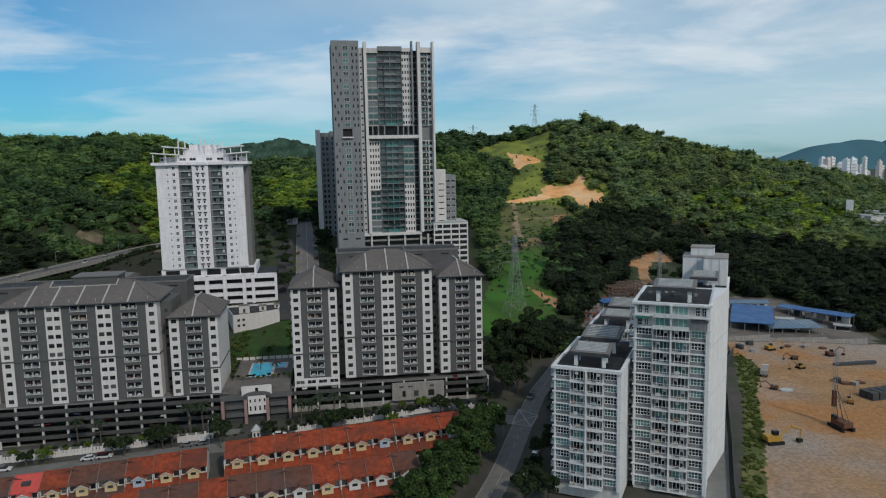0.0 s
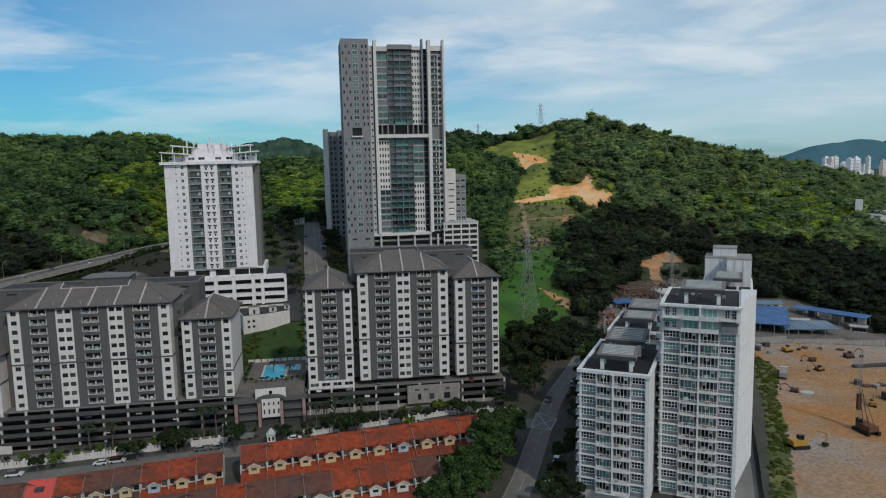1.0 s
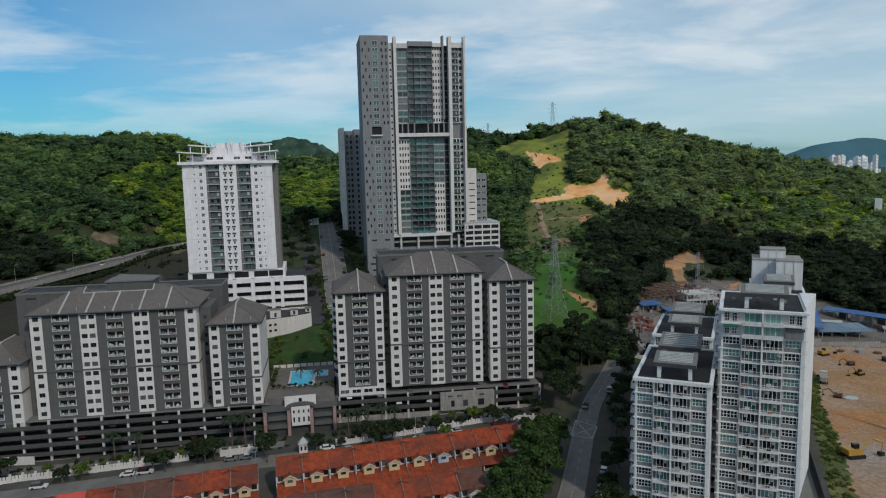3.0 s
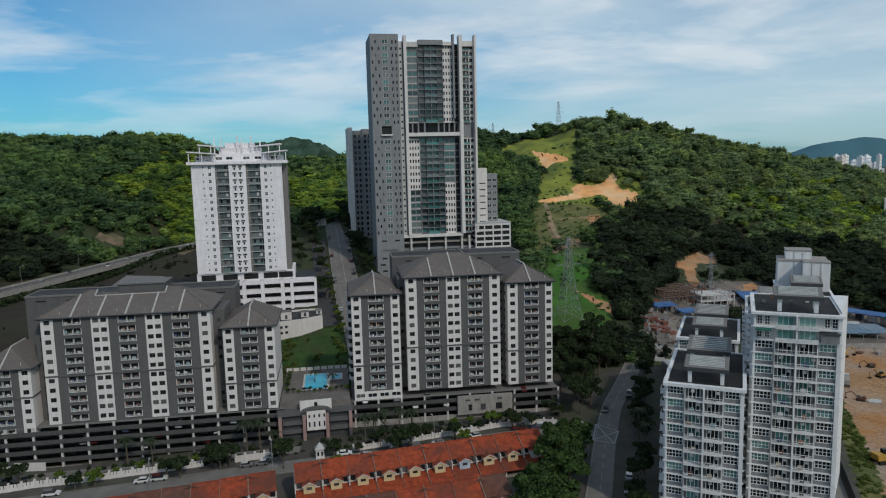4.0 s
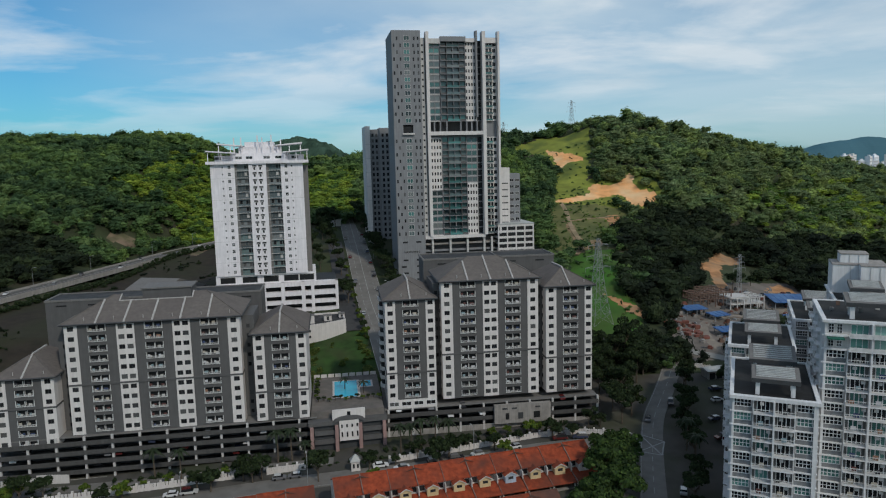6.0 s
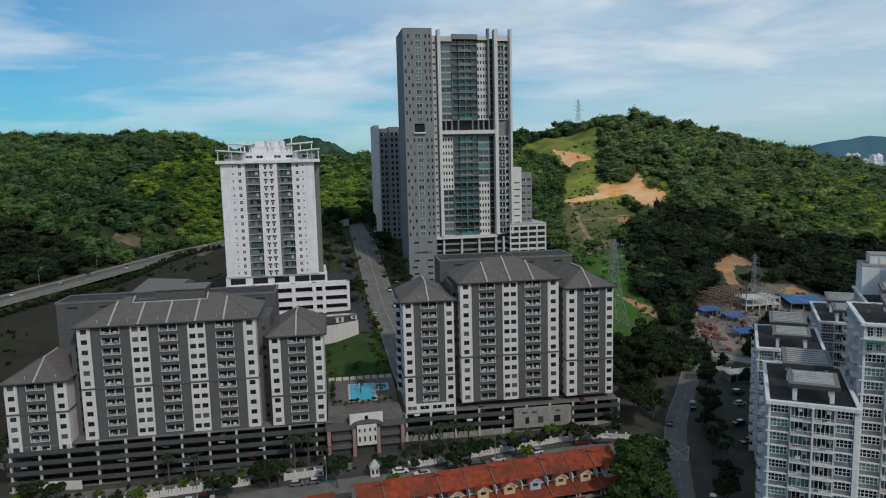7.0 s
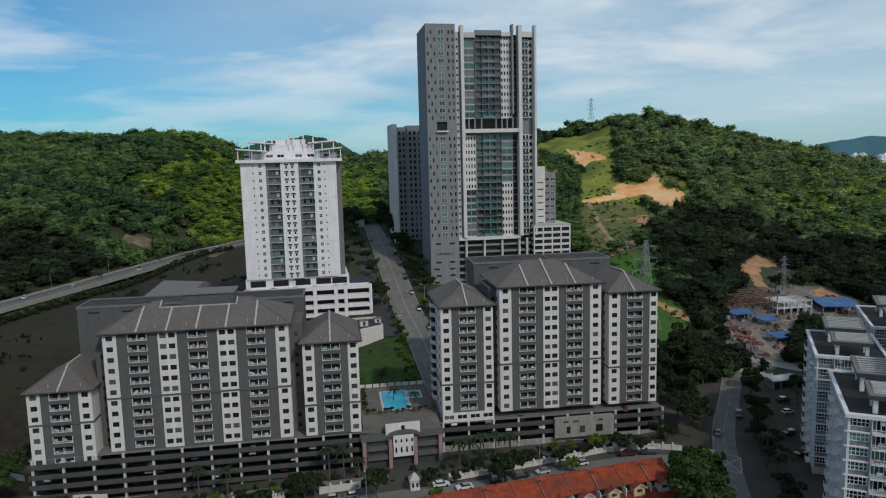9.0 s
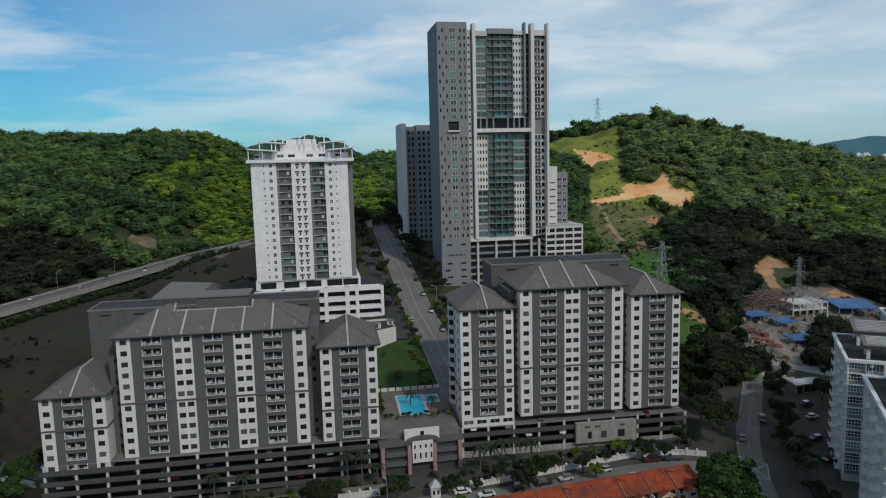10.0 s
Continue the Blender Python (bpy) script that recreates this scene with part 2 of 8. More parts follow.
SAND = material("sandy_earth", (0.32, 0.185, 0.090), 0.95, vary=0.16, scale=0.10, stain=(0.31, 0.27, 0.24), stain_amount=0.95, stain_scale=0.016, stain2=(0.35, 0.17, 0.065), stain2_scale=0.022, bump=0.4, bump_scale=0.6)
ORANGESOIL = material("orange_laterite", (0.74, 0.36, 0.14), 0.95, vary=0.2, scale=0.15, stain=(0.80, 0.57, 0.33), stain_amount=0.8, stain_scale=0.05, bump=0.6, bump_scale=0.4)
BLUEROOF = material("blue_metal_roof", (0.014, 0.085, 0.25), 0.45, vary=0.12, scale=0.3, stain=(0.08, 0.2, 0.38), stain_amount=0.5, stain_scale=0.15)
PALEMETAL = material("pale_metal_roof", (0.42, 0.43, 0.42), 0.5, vary=0.12, scale=0.4, streaks=0.15)
STEEL = material("galvanised_steel", (0.30, 0.31, 0.32), 0.55, metal=0.3, vary=0.1, scale=1.0)
MACHINE = material("yellow_machine_paint", (0.38, 0.22, 0.04), 0.5, vary=0.1, scale=1.0)
RUBBER = material("black_rubber", (0.015, 0.015, 0.015), 0.8)
CARPAINT = material("car_paint", (0.4, 0.4, 0.4), 0.25, random_by="object", spec=0.5,
                    random_colours=[(0.62, 0.62, 0.63), (0.30, 0.31, 0.32), (0.03, 0.03, 0.035), (0.5, 0.5, 0.5), (0.10, 0.015, 0.015), (0.04, 0.05, 0.09), (0.65, 0.65, 0.65), (0.16, 0.16, 0.17)])
BARK = material("bark", (0.10, 0.08, 0.06), 0.95, vary=0.2, scale=2.0)
LEAF = material("leaves", (0.04, 0.07, 0.02), 0.75, leaf=0.3, random_by="island", vary=0.25, scale=0.35, spec=0.15,
                random_colours=[(0.022, 0.036, 0.016), (0.031, 0.050, 0.019), (0.018, 0.030, 0.014), (0.040, 0.060, 0.021), (0.027, 0.041, 0.017)])
PALMLEAF = material("palm_leaves", (0.020, 0.031, 0.014), 0.6, vary=0.25, scale=0.6, spec=0.2)
MIDLEAF = material("fresh_green_leaves", (0.045, 0.08, 0.022), 0.75, leaf=0.3, random_by="island", vary=0.3, scale=0.35, spec=0.15,
                   random_colours=[(0.036, 0.066, 0.020), (0.052, 0.092, 0.024), (0.028, 0.050, 0.018), (0.068, 0.112, 0.027), (0.043, 0.073, 0.022)])
BRIGHTLEAF = material("yellow_green_leaves", (0.12, 0.2, 0.03), 0.75, leaf=0.3, random_by="island", vary=0.2, scale=0.35, spec=0.15,
                      random_colours=[(0.075, 0.12, 0.02), (0.11, 0.17, 0.025), (0.06, 0.10, 0.02), (0.15, 0.19, 0.03)])


# ---- building blocks ----
class Mesh:
    """Collects quads with materials; several pieces of one part are joined in it."""

    def __init__(self):
        self.v, self.f, self.m, self.mats = [], [], [], []

    def mat(self, material_):
        if material_ not in self.mats:
            self.mats.append(material_)
        return self.mats.index(material_)

    def face(self, pts, material_):
        k = len(self.v)
        self.v += [tuple(p) for p in pts]
        self.f.append(tuple(range(k, k + len(pts))))
        self.m.append(self.mat(material_))

    def box(self, x0, x1, y0, y1, z0, z1, material_):
        k = len(self.v)
        self.v += [(x, y, z) for z in (z0, z1) for y in (y0, y1) for x in (x0, x1)]
        for q in ((0, 2, 3, 1), (4, 5, 7, 6), (0, 1, 5, 4), (2, 6, 7, 3), (0, 4, 6, 2), (1, 3, 7, 5)):
            self.f.append(tuple(k + i for i in q))
            self.m.append(self.mat(material_))

    def prism(self, ring, z0, z1, material_, cap=None):
        """A straight prism over a ring of plan points, anticlockwise."""
        n, k = len(ring), len(self.v)
        self.v += [(x, y, z0) for x, y in ring] + [(x, y, z1) for x, y in ring]
        for i in range(n):
            j = (i + 1) % n
            self.f.append((k + i, k + j, k + n + j, k + n + i))
            self.m.append(self.mat(material_))
        self.f += [tuple(k + n + i for i in range(n)), tuple(k + i for i in reversed(range(n)))]
        self.m += [self.mat(cap or material_)] * 2

    def tube(self, a, b, r0, r1, material_, sides=6):
        a, b = Vector(a), Vector(b)
        q = (b - a).to_track_quat("Z", "Y")
        k = len(self.v)
        for p, r in ((a, r0), (b, r1)):
            for i in range(sides):
                t = 2 * math.pi * i / sides
                self.v.append(tuple(p + q @ Vector((r * math.cos(t), r * math.sin(t), 0))))
        for i in range(sides):
            j = (i + 1) % sides
            self.f.append((k + i, k + j, k + sides + j, k + sides + i))
            self.m.append(self.mat(material_))
        self.f += [tuple(k + sides + i for i in range(sides)), tuple(k + i for i in reversed(range(sides)))]
        self.m += [self.mat(material_)] * 2

    def wall(self, u0, u1, z0, z1, holes, v, depth, material_, reveal=None):
        """A wall in the plane y = v, looking to -y, with rectangular holes (a, b, c, d) whose reveals run depth inwards."""
        us = sorted({u0, u1, *(h[0] for h in holes), *(h[1] for h in holes)})
        zs = sorted({z0, z1, *(h[2] for h in holes), *(h[3] for h in holes)})
        for z_a, z_b in zip(zs, zs[1:]):
            run = None
            for u_a, u_b in zip(us, us[1:]):
                mu, mz = (u_a + u_b) / 2, (z_a + z_b) / 2
                solid = not any(h[0] < mu < h[1] and h[2] < mz < h[3] for h in holes)
                if solid and run is None:
                    run = u_a
                if not solid and run is not None:
                    self.face([(run, v, z_a), (u_a, v, z_a), (u_a, v, z_b), (run, v, z_b)], material_)
                    run = None
            if run is not None:
                self.face([(run, v, z_a), (u1, v, z_a), (u1, v, z_b), (run, v, z_b)], material_)
        r = reveal or material_
        for a, b, c, d in holes:
            w = v + depth
            self.face([(a, v, c), (b, v, c), (b, w, c), (a, w, c)], r)
            self.face([(a, v, d), (a, w, d), (b, w, d), (b, v, d)], r)
            self.face([(a, v, c), (a, w, c), (a, w, d), (a, v, d)], r)
            self.face([(b, v, c), (b, v, d), (b, w, d), (b, w, c)], r)

    def make(self, name):
        me = bpy.data.meshes.new(name)
        me.from_pydata(self.v, [], self.f)
        for m in self.mats:
            me.materials.append(m)
        me.polygons.foreach_set("material_index", self.m)
        me.update()
        return me


def part(name, mesh, parent, label="", at=None):
    """Links a Mesh, or mesh data, as one object under parent (None: top level)."""
    data = mesh.make(name) if isinstance(mesh, Mesh) else mesh
    ob = new(name, data)
    if parent is not None:
        ob.parent = parent
    if at is not None:
        ob.matrix_basis = at
    return tagged(ob, label)


def thing(name, label, category, at, group="", kind=""):
    return_ob = new(name)
    return_ob.matrix_basis = at
    return_ob.empty_display_size = 0.5
    return tagged(return_ob, label, category, group, kind)


def ground_pose(x, y, turn=0.0, lift=0.0):
    return pose(x, y, float(G(x, y)) + lift, 0, 0, turn)


# ---- the lie of the land: plan stations across, and near, foot, shoulder and crest heights ----
ST = [-500, -440, -370, -300, -262, -246, -232, -180, -130, -60, 0, 20, 50, 85, 110, 140, 170, 200, 230, 260, 300, 340, 400, 450, 520, 700]
START_Y = [242, 242, 242, 242, 242, 242, 242, 242, 242, 242, 242, 225, 205, 205, 242, 242, 242, 242, 242, 242, 242, 242, 242, 242, 242, 242]
NEAR_Z = [0, 0, 0, 0, -2, -2, -2, -5, -4, -1.6, -0.6, -0.4, 0, -0.6, -1.2, -2.6, -3.2, -4, -5, -5, -5, -5, -5, -5, -5, -5]
FOOT_Y = [300, 300, 300, 300, 300, 300, 300, 300, 290, 290, 300, 305, 315, 340, 350, 340, 325, 310, 310, 310, 310, 310, 310, 310, 310, 310]
FOOT_Z = [22, 21, 20, 19, 18, 17.5, 16, 13, 9, 9, 8, 9, 11, 8, 6, 2, 0, -3, -4, -4, -4, -4, -4, -4, -4, -4]
SHOULDER_Y = [360, 370, 385, 405, 475, 492, 528, 585, 475, 475, 475, 500, 534, 496, 490, 447, 480, 515, 518, 522, 530, 540, 550, 560, 570, 580]
SHOULDER_Z = [30, 30, 29, 28, 27, 26, 25, 28, 43, 44, 34, 41, 50, 39, 34, 19, 19, 19, 20, 22, 22, 20, 17, 14, 12, 10]
CREST_Y = [700, 700, 700, 690, 680, 682, 690, 720, 740, 740, 720, 716, 710, 715, 690, 665, 655, 645, 648, 652, 675, 700, 735, 760, 790, 820]
CREST_Z = [108, 110, 106, 106, 103, 95, 86, 80, 82, 88, 107, 104, 101, 111, 114, 113, 108, 103, 91, 83, 75, 70, 61, 50, 40, 34]
HOLLOW = [1, 1, 1, 1, 1, 1, 1, 1, 1, 1, 0.5, 0.3, 0, 0, 0, 0, 0, 0, 0, 0, 0, 0.1, 0.2, 0.2, 0.2, 0.2]


def G(x, y):
    """The ground's height."""
    x, y = np.asarray(x, float), np.asarray(y, float)
    p0, a, fy, fz, sy, sz, cy, cz, bow = (np.interp(x, ST, t) for t in (START_Y, NEAR_Z, FOOT_Y, FOOT_Z, SHOULDER_Y, SHOULDER_Z, CREST_Y, CREST_Z, HOLLOW))
    t1, t2, t3 = (np.clip((y - p) / (q - p), 0, 1) for p, q in ((p0, fy), (fy, sy), (sy, cy)))
    z = a + (fz - a) * t1 + (sz - fz) * t2 + (cz - sz) * (bow * np.sin(t3 * np.pi / 2) ** 1.15 + (1 - bow) * t3)
    past = np.clip(y - cy, 0, 400)
    z = z - 0.16 * past
    rough = np.clip((y - fy) / 120, 0, 1)
    z = z + rough * (1.6 * np.sin(x * 0.031 + 1.3) * np.sin(y * 0.027) + 1.0 * np.sin(x * 0.083 + y * 0.041))
    return np.where(y > 2500, np.maximum(z, 4.0), z)


def inside(x, y, ring):
    """Which of the points lie in the ring of plan corners."""
    x, y = np.asarray(x, float), np.asarray(y, float)
    hit = np.zeros(x.shape, bool)
    for (ax, ay), (bx, by) in zip(ring, ring[1:] + ring[:1]):
        cross = (ay > y) != (by > y)
        hit ^= cross & (x < (bx - ax) * (y - ay) / (by - ay + 1e-9) + ax)
    return hit


def wobble(x, y, amount=3.0):
    """Plan points shifted a little, so that edges of ground cover run unevenly."""
    return (x + amount * (np.sin(y * 0.21 + x * 0.05) + 0.6 * np.sin(y * 0.47 + 2.0)), y + amount * (np.sin(x * 0.19 + 1.0) + 0.6 * np.sin(x * 0.53 + y * 0.11)))


MEADOW = [(28, 685), (40, 692), (61, 703), (107, 689), (99, 642), (89, 597), (85, 583), (80, 573), (71, 561), (60, 547), (47, 535), (55, 571), (63, 607), (64, 628), (50, 664), (35, 672)]
HEATH = [(45, 529), (58, 527), (80, 533), (92, 528), (100, 519), (101, 500), (79, 473), (68, 455), (60, 428), (43, 416), (31, 427), (37, 477)]
GREEN = [(37, 406), (56, 424), (68, 430), (75, 422), (69, 395), (60, 381), (58, 367), (54, 351), (58, 335), (56, 322), (46, 296), (29, 289), (16, 291), (18, 329), (27, 371)]
FOOTPATH = [(41, 360), (46, 347), (52, 340), (58, 334), (56, 322), (50, 326), (46, 342)]
TRACK = [(48, 478), (53, 482), (52, 455), (54, 440), (65, 450), (65, 441), (54, 424), (46, 416), (46, 432)]
CUT_LOW = [(46, 534), (65, 543), (80, 554), (81, 566), (88, 570), (96, 563), (107, 566), (110, 573), (116, 575), (120, 570), (115, 560), (117, 550), (127, 540), (125, 531), (120, 526), (112, 526), (105, 531), (104, 542), (100, 548), (92, 545), (85, 544), (73, 537), (59, 531)]
CUT_SLOPE = [(42, 526), (50, 545), (66, 560), (74, 575), (92, 582), (122, 582), (131, 560), (132, 530), (122, 520), (104, 522), (80, 530)]
CUT_HIGH = [(62, 664), (72, 651), (82, 635), (89, 622), (87, 615), (77, 621), (68, 614), (65, 620), (66, 638)]
CUT_FAR = [(13, 663), (21, 677), (24, 668), (22, 656), (13, 641)]
CUT_TRACK = [(79, 504), (91, 512), (89, 496), (92, 485), (79, 481)]
CUT_YARD = [(137, 385), (151, 399), (156, 394), (153, 385), (138, 380)]
SCAR = [(-267, 496), (-263, 503), (-256, 506), (-244, 500), (-249, 494), (-257, 497), (-264, 492)]
SCAR2 = [(-217, 494), (-214, 509), (-204, 515), (-198, 502), (-202, 484)]
CUT_ROAD = [(107, 411), (115, 419), (123, 425), (128, 445), (137, 454), (154, 453), (146, 439), (130, 424), (120, 401), (118, 386), (111, 379), (113, 393), (116, 407), (107, 408)]
SITE = [(56, 90), (70, 145), (76, 162), (95, 207), (117, 264), (121, 286), (124, 296), (145, 299), (186, 298), (220, 306), (330, 300), (330, 90)]
YARD = [(56, 289), (66, 324), (82, 351), (96, 370), (110, 386), (157, 404), (164, 388), (149, 358), (138, 349), (123, 348), (108, 338), (97, 319), (84, 293), (71, 278), (57, 273)]
WASTE = [(-262, 250), (-252, 300), (-238, 355), (-224, 430), (-200, 520), (-150, 520), (-140, 330), (-150, 262), (-165, 200), (-200, 200)]
LAWN = [(-84, 256), (-92, 290), (-88, 306), (-67, 308), (-61, 280), (-56, 256)]
VERGE = [(62, 132), (74, 140), (79, 162), (88, 182), (98, 205), (110, 236), (124, 263), (122, 280), (119, 274), (106, 240), (94, 209), (73, 162)]
SHEDS = [(118, 300), (187, 294), (200, 312), (196, 348), (182, 372), (144, 370), (122, 340)]

GRASS = material("rough_grass", (0.036, 0.112, 0.010), 0.9, vary=0.3, scale=0.06, stain=(0.075, 0.090, 0.022), stain_amount=0.6, stain_scale=0.035, bump=0.5, bump_scale=0.8)
LAWNGRASS = material("uneven_lawn_grass", (0.026, 0.060, 0.011), 0.95, vary=0.4, scale=0.25, stain=(0.046, 0.052, 0.020), stain_amount=0.9, stain_scale=0.06, bump=0.6, bump_scale=0.9)
RAWEARTH = material("brown_orange_raw_earth", (0.40, 0.205, 0.095), 0.95, vary=0.3, scale=0.2, stain=(0.30, 0.21, 0.13), stain_amount=0.8, stain_scale=0.07, bump=0.6, bump_scale=0.5)
SCRUB = material("scrub_floor", (0.036, 0.048, 0.020), 0.95, vary=0.35, scale=0.08, stain=(0.050, 0.040, 0.026), stain_amount=0.8, stain_scale=0.03, bump=0.6, bump_scale=0.7)
DIRT = material("dirt_track", (0.24, 0.16, 0.09), 0.95, vary=0.25, scale=0.2, stain=(0.07, 0.07, 0.03), stain_amount=0.8, stain_scale=0.09)
HEATHER = material("dry_heath", (0.125, 0.125, 0.042), 0.95, vary=0.3, scale=0.10, stain=(0.060, 0.080, 0.024), stain_amount=0.9, stain_scale=0.04, bump=0.6, bump_scale=0.9)
HAY = material("sunny_grass", (0.20, 0.225, 0.036), 0.95, vary=0.25, scale=0.08, stain=(0.07, 0.10, 0.025), stain_amount=0.85, stain_scale=0.05, bump=0.6, bump_scale=0.9)
SCARSOIL = material("pale_brown_bare_slope", (0.17, 0.125, 0.085), 0.95, vary=0.3, scale=0.2, stain=(0.07, 0.08, 0.035), stain_amount=0.8, stain_scale=0.09, bump=0.5, bump_scale=0.5)
# brown soil with the cloud's shade darkened into its colour
SHADESOIL = material("shaded_brown_waste_ground", (0.026, 0.020, 0.014), 0.95, vary=0.35, scale=0.2, stain=(0.026, 0.029, 0.012), stain_amount=0.8, stain_scale=0.03, bump=0.6, bump_scale=0.7)
TOWNGROUND = material("worn_ground", (0.070, 0.065, 0.058), 0.95, vary=0.25, scale=0.15, stain=(0.046, 0.054, 0.027), stain_amount=0.8, stain_scale=0.05)

gx = np.concatenate([[-4500, -2800, -1600, -1000, -700], np.arange(-520, -20, 5.0), np.arange(-20, 160, 1.8), np.arange(160, 561, 5.0), [640, 760, 1000, 1500, 2600, 4500]])
gy = np.concatenate([[-4500, -1500, -400, -100, 0, 60], np.arange(90, 130, 5.0), np.arange(130, 680, 2.0), np.arange(680, 721, 5.0), np.arange(730, 900, 14), [960, 1100, 1400, 2000, 3000, 4600]])
XX, YY = np.meshgrid(gx, gy)
ZZ = G(XX, YY)
nx, ny = len(gx), len(gy)
idx = np.arange(nx * ny).reshape(ny, nx)
quads = np.stack([idx[:-1, :-1], idx[:-1, 1:], idx[1:, 1:], idx[1:, :-1]], -1).reshape(-1, 4)
cx, cy_ = (XX[:-1, :-1] + XX[1:, 1:]) / 2, (YY[:-1, :-1] + YY[1:, 1:]) / 2


def uneven(ring, amount, seed):
    """A ring with more corners, each a little off the straight line."""
    r, out = random.Random(seed), []
    for (ax, ay), (bx, by) in zip(ring, ring[1:] + ring[:1]):
        n = max(1, round(math.hypot(bx - ax, by - ay) / 3.0))
        for k in range(n):
            f = k / n
            out.append((ax + (bx - ax) * f + r.uniform(-1, 1) * amount, ay + (by - ay) * f + r.uniform(-1, 1) * amount))
    return out


cover_rings = []
for k, (ring, m_i, am) in enumerate(((MEADOW, 8, 1.5), (HEATH, 7, 1.5), (GREEN, 2, 1.2), (WASTE, 9, 1.0), (LAWN, 11, 0.3), (TRACK, 3, 0.8), (FOOTPATH, 12, 0.4), (SHEDS, 6, 0.8), (SITE, 4, 0.5), (VERGE, 7, 0.5), (YARD, 6, 0.8), (CUT_SLOPE, 8, 1.5), (CUT_LOW, 5, 1.2), (CUT_HIGH, 5, 1.2), (CUT_FAR, 5, 1.0), (CUT_ROAD, 12, 0.9), (CUT_TRACK, 12, 0.8), (CUT_YARD, 12, 0.8), (SCAR, 10, 0.8), (SCAR2, 10, 0.8))):
    cover_rings.append((uneven(ring, am, k), m_i))
# corners of the ground's mesh near an edge of cover are drawn onto that edge
flat_x, flat_y = XX.ravel().copy(), YY.ravel().copy()
free = np.ones(flat_x.shape, bool)
for ring, _ in reversed(cover_rings):
    rx, ry = np.array([p[0] for p in ring]), np.array([p[1] for p in ring])
    near = np.nonzero(free & (flat_x > rx.min() - 3) & (flat_x < min(rx.max() + 3, 158)) & (flat_x > -19) & (flat_y > max(ry.min() - 3, 131)) & (flat_y < min(ry.max() + 3, 679)))[0]
    if not len(near):
        continue
    best, px, py = np.full(len(near), 1e9), flat_x[near].copy(), flat_y[near].copy()
    for k in range(len(ring)):
        ax, ay, bx, by = rx[k], ry[k], rx[(k + 1) % len(rx)], ry[(k + 1) % len(ry)]
        f = np.clip(((flat_x[near] - ax) * (bx - ax) + (flat_y[near] - ay) * (by - ay)) / ((bx - ax) ** 2 + (by - ay) ** 2 + 1e-9), 0, 1)
        qx, qy = ax + f * (bx - ax), ay + f * (by - ay)
        d = np.hypot(qx - flat_x[near], qy - flat_y[near])
        hit = d < best
        best[hit], px[hit], py[hit] = d[hit], qx[hit], qy[hit]
    hit = best < 0.95
    flat_x[near[hit]], flat_y[near[hit]] = px[hit], py[hit]
    free[near[hit]] = False
XX, YY = flat_x.reshape(XX.shape), flat_y.reshape(YY.shape)
ZZ = G(XX, YY)
cx, cy_ = (XX[:-1, :-1] + XX[1:, :-1] + XX[:-1, 1:] + XX[1:, 1:]) / 4, (YY[:-1, :-1] + YY[1:, :-1] + YY[:-1, 1:] + YY[1:, 1:]) / 4
cover = np.zeros(cx.shape, int)
cover[(cy_ < 262) & (cx > -200)] = 1
for ring, m_i in cover_rings:
    cover[inside(cx, cy_, ring)] = m_i
me = bpy.data.meshes.new("ground")
me.from_pydata(np.stack([XX, YY, ZZ], -1).reshape(-1, 3).tolist(), [], quads.tolist())
for m in (SCRUB, TOWNGROUND, GRASS, DIRT, SAND, ORANGESOIL, YARDSOIL, HEATHER, HAY, SHADESOIL, SCARSOIL, LAWNGRASS, RAWEARTH):
    me.materials.append(m)
me.polygons.foreach_set("material_index", cover.ravel())
me.polygons.foreach_set("use_smooth", np.ones(len(quads), bool))
me.update()
tagged(new("ground", me), "hilly ground with grass, scrub, bare orange cuts and a sandy building site", "ground", kind="structure")


# ---- trees ----
def leaf_cloud(rng, lobes, count, size, flat=0.75, jitter=0.55, low=-0.25):
    """Small leaf clusters, one quad each, over the outside of several lobes: an uneven crown with gaps. Unit height about 1."""
    v = np.zeros((count, 4, 3))
    which = rng.integers(0, len(lobes), count)
    for i in range(count):
        lx, ly, lz, lr = lobes[which[i]]
        d = rng.normal(size=3)
        d[2] = abs(d[2]) * 1.1 + low
        d /= np.linalg.norm(d)
        p = np.array([lx, ly, lz]) + d * lr * (0.72 + 0.36 * rng.random()) * np.array([1, 1, flat])
        n = d + rng.normal(size=3) * jitter
        n /= np.linalg.norm(n)
        a = np.cross(n, rng.normal(size=3))
        a /= np.linalg.norm(a)
        b = np.cross(n, a)
        s = size * (0.6 + 0.8 * rng.random())
        v[i] = [p - a * s, p + b * s * 0.7, p + a * s, p - b * s * 0.7]
    return v


def faces_mesh(name, verts, sides, mats):
    """A mesh of loose faces with the same number of corners each."""
    me = bpy.data.meshes.new(name)
    n = len(verts) // sides
    me.vertices.add(sides * n)
    me.vertices.foreach_set("co", verts.reshape(-1).astype(np.float32))
    me.loops.add(sides * n)
    me.loops.foreach_set("vertex_index", np.arange(sides * n, dtype=np.int32))
    me.polygons.add(n)
    me.polygons.foreach_set("loop_start", np.arange(0, sides * n, sides, dtype=np.int32))
    for m in mats:
        me.materials.append(m)
    me.update(calc_edges=True)
    return me


FOREST = bpy.data.materials.new("forest_leaves")
FOREST.use_nodes = True
fn, fl = FOREST.node_tree.nodes, FOREST.node_tree.links
f_b = fn["Principled BSDF"]
f_b.inputs["Roughness"].default_value, f_b.inputs["Specular IOR Level"].default_value = 0.8, 0.1
f_geo = fn.new("ShaderNodeNewGeometry")


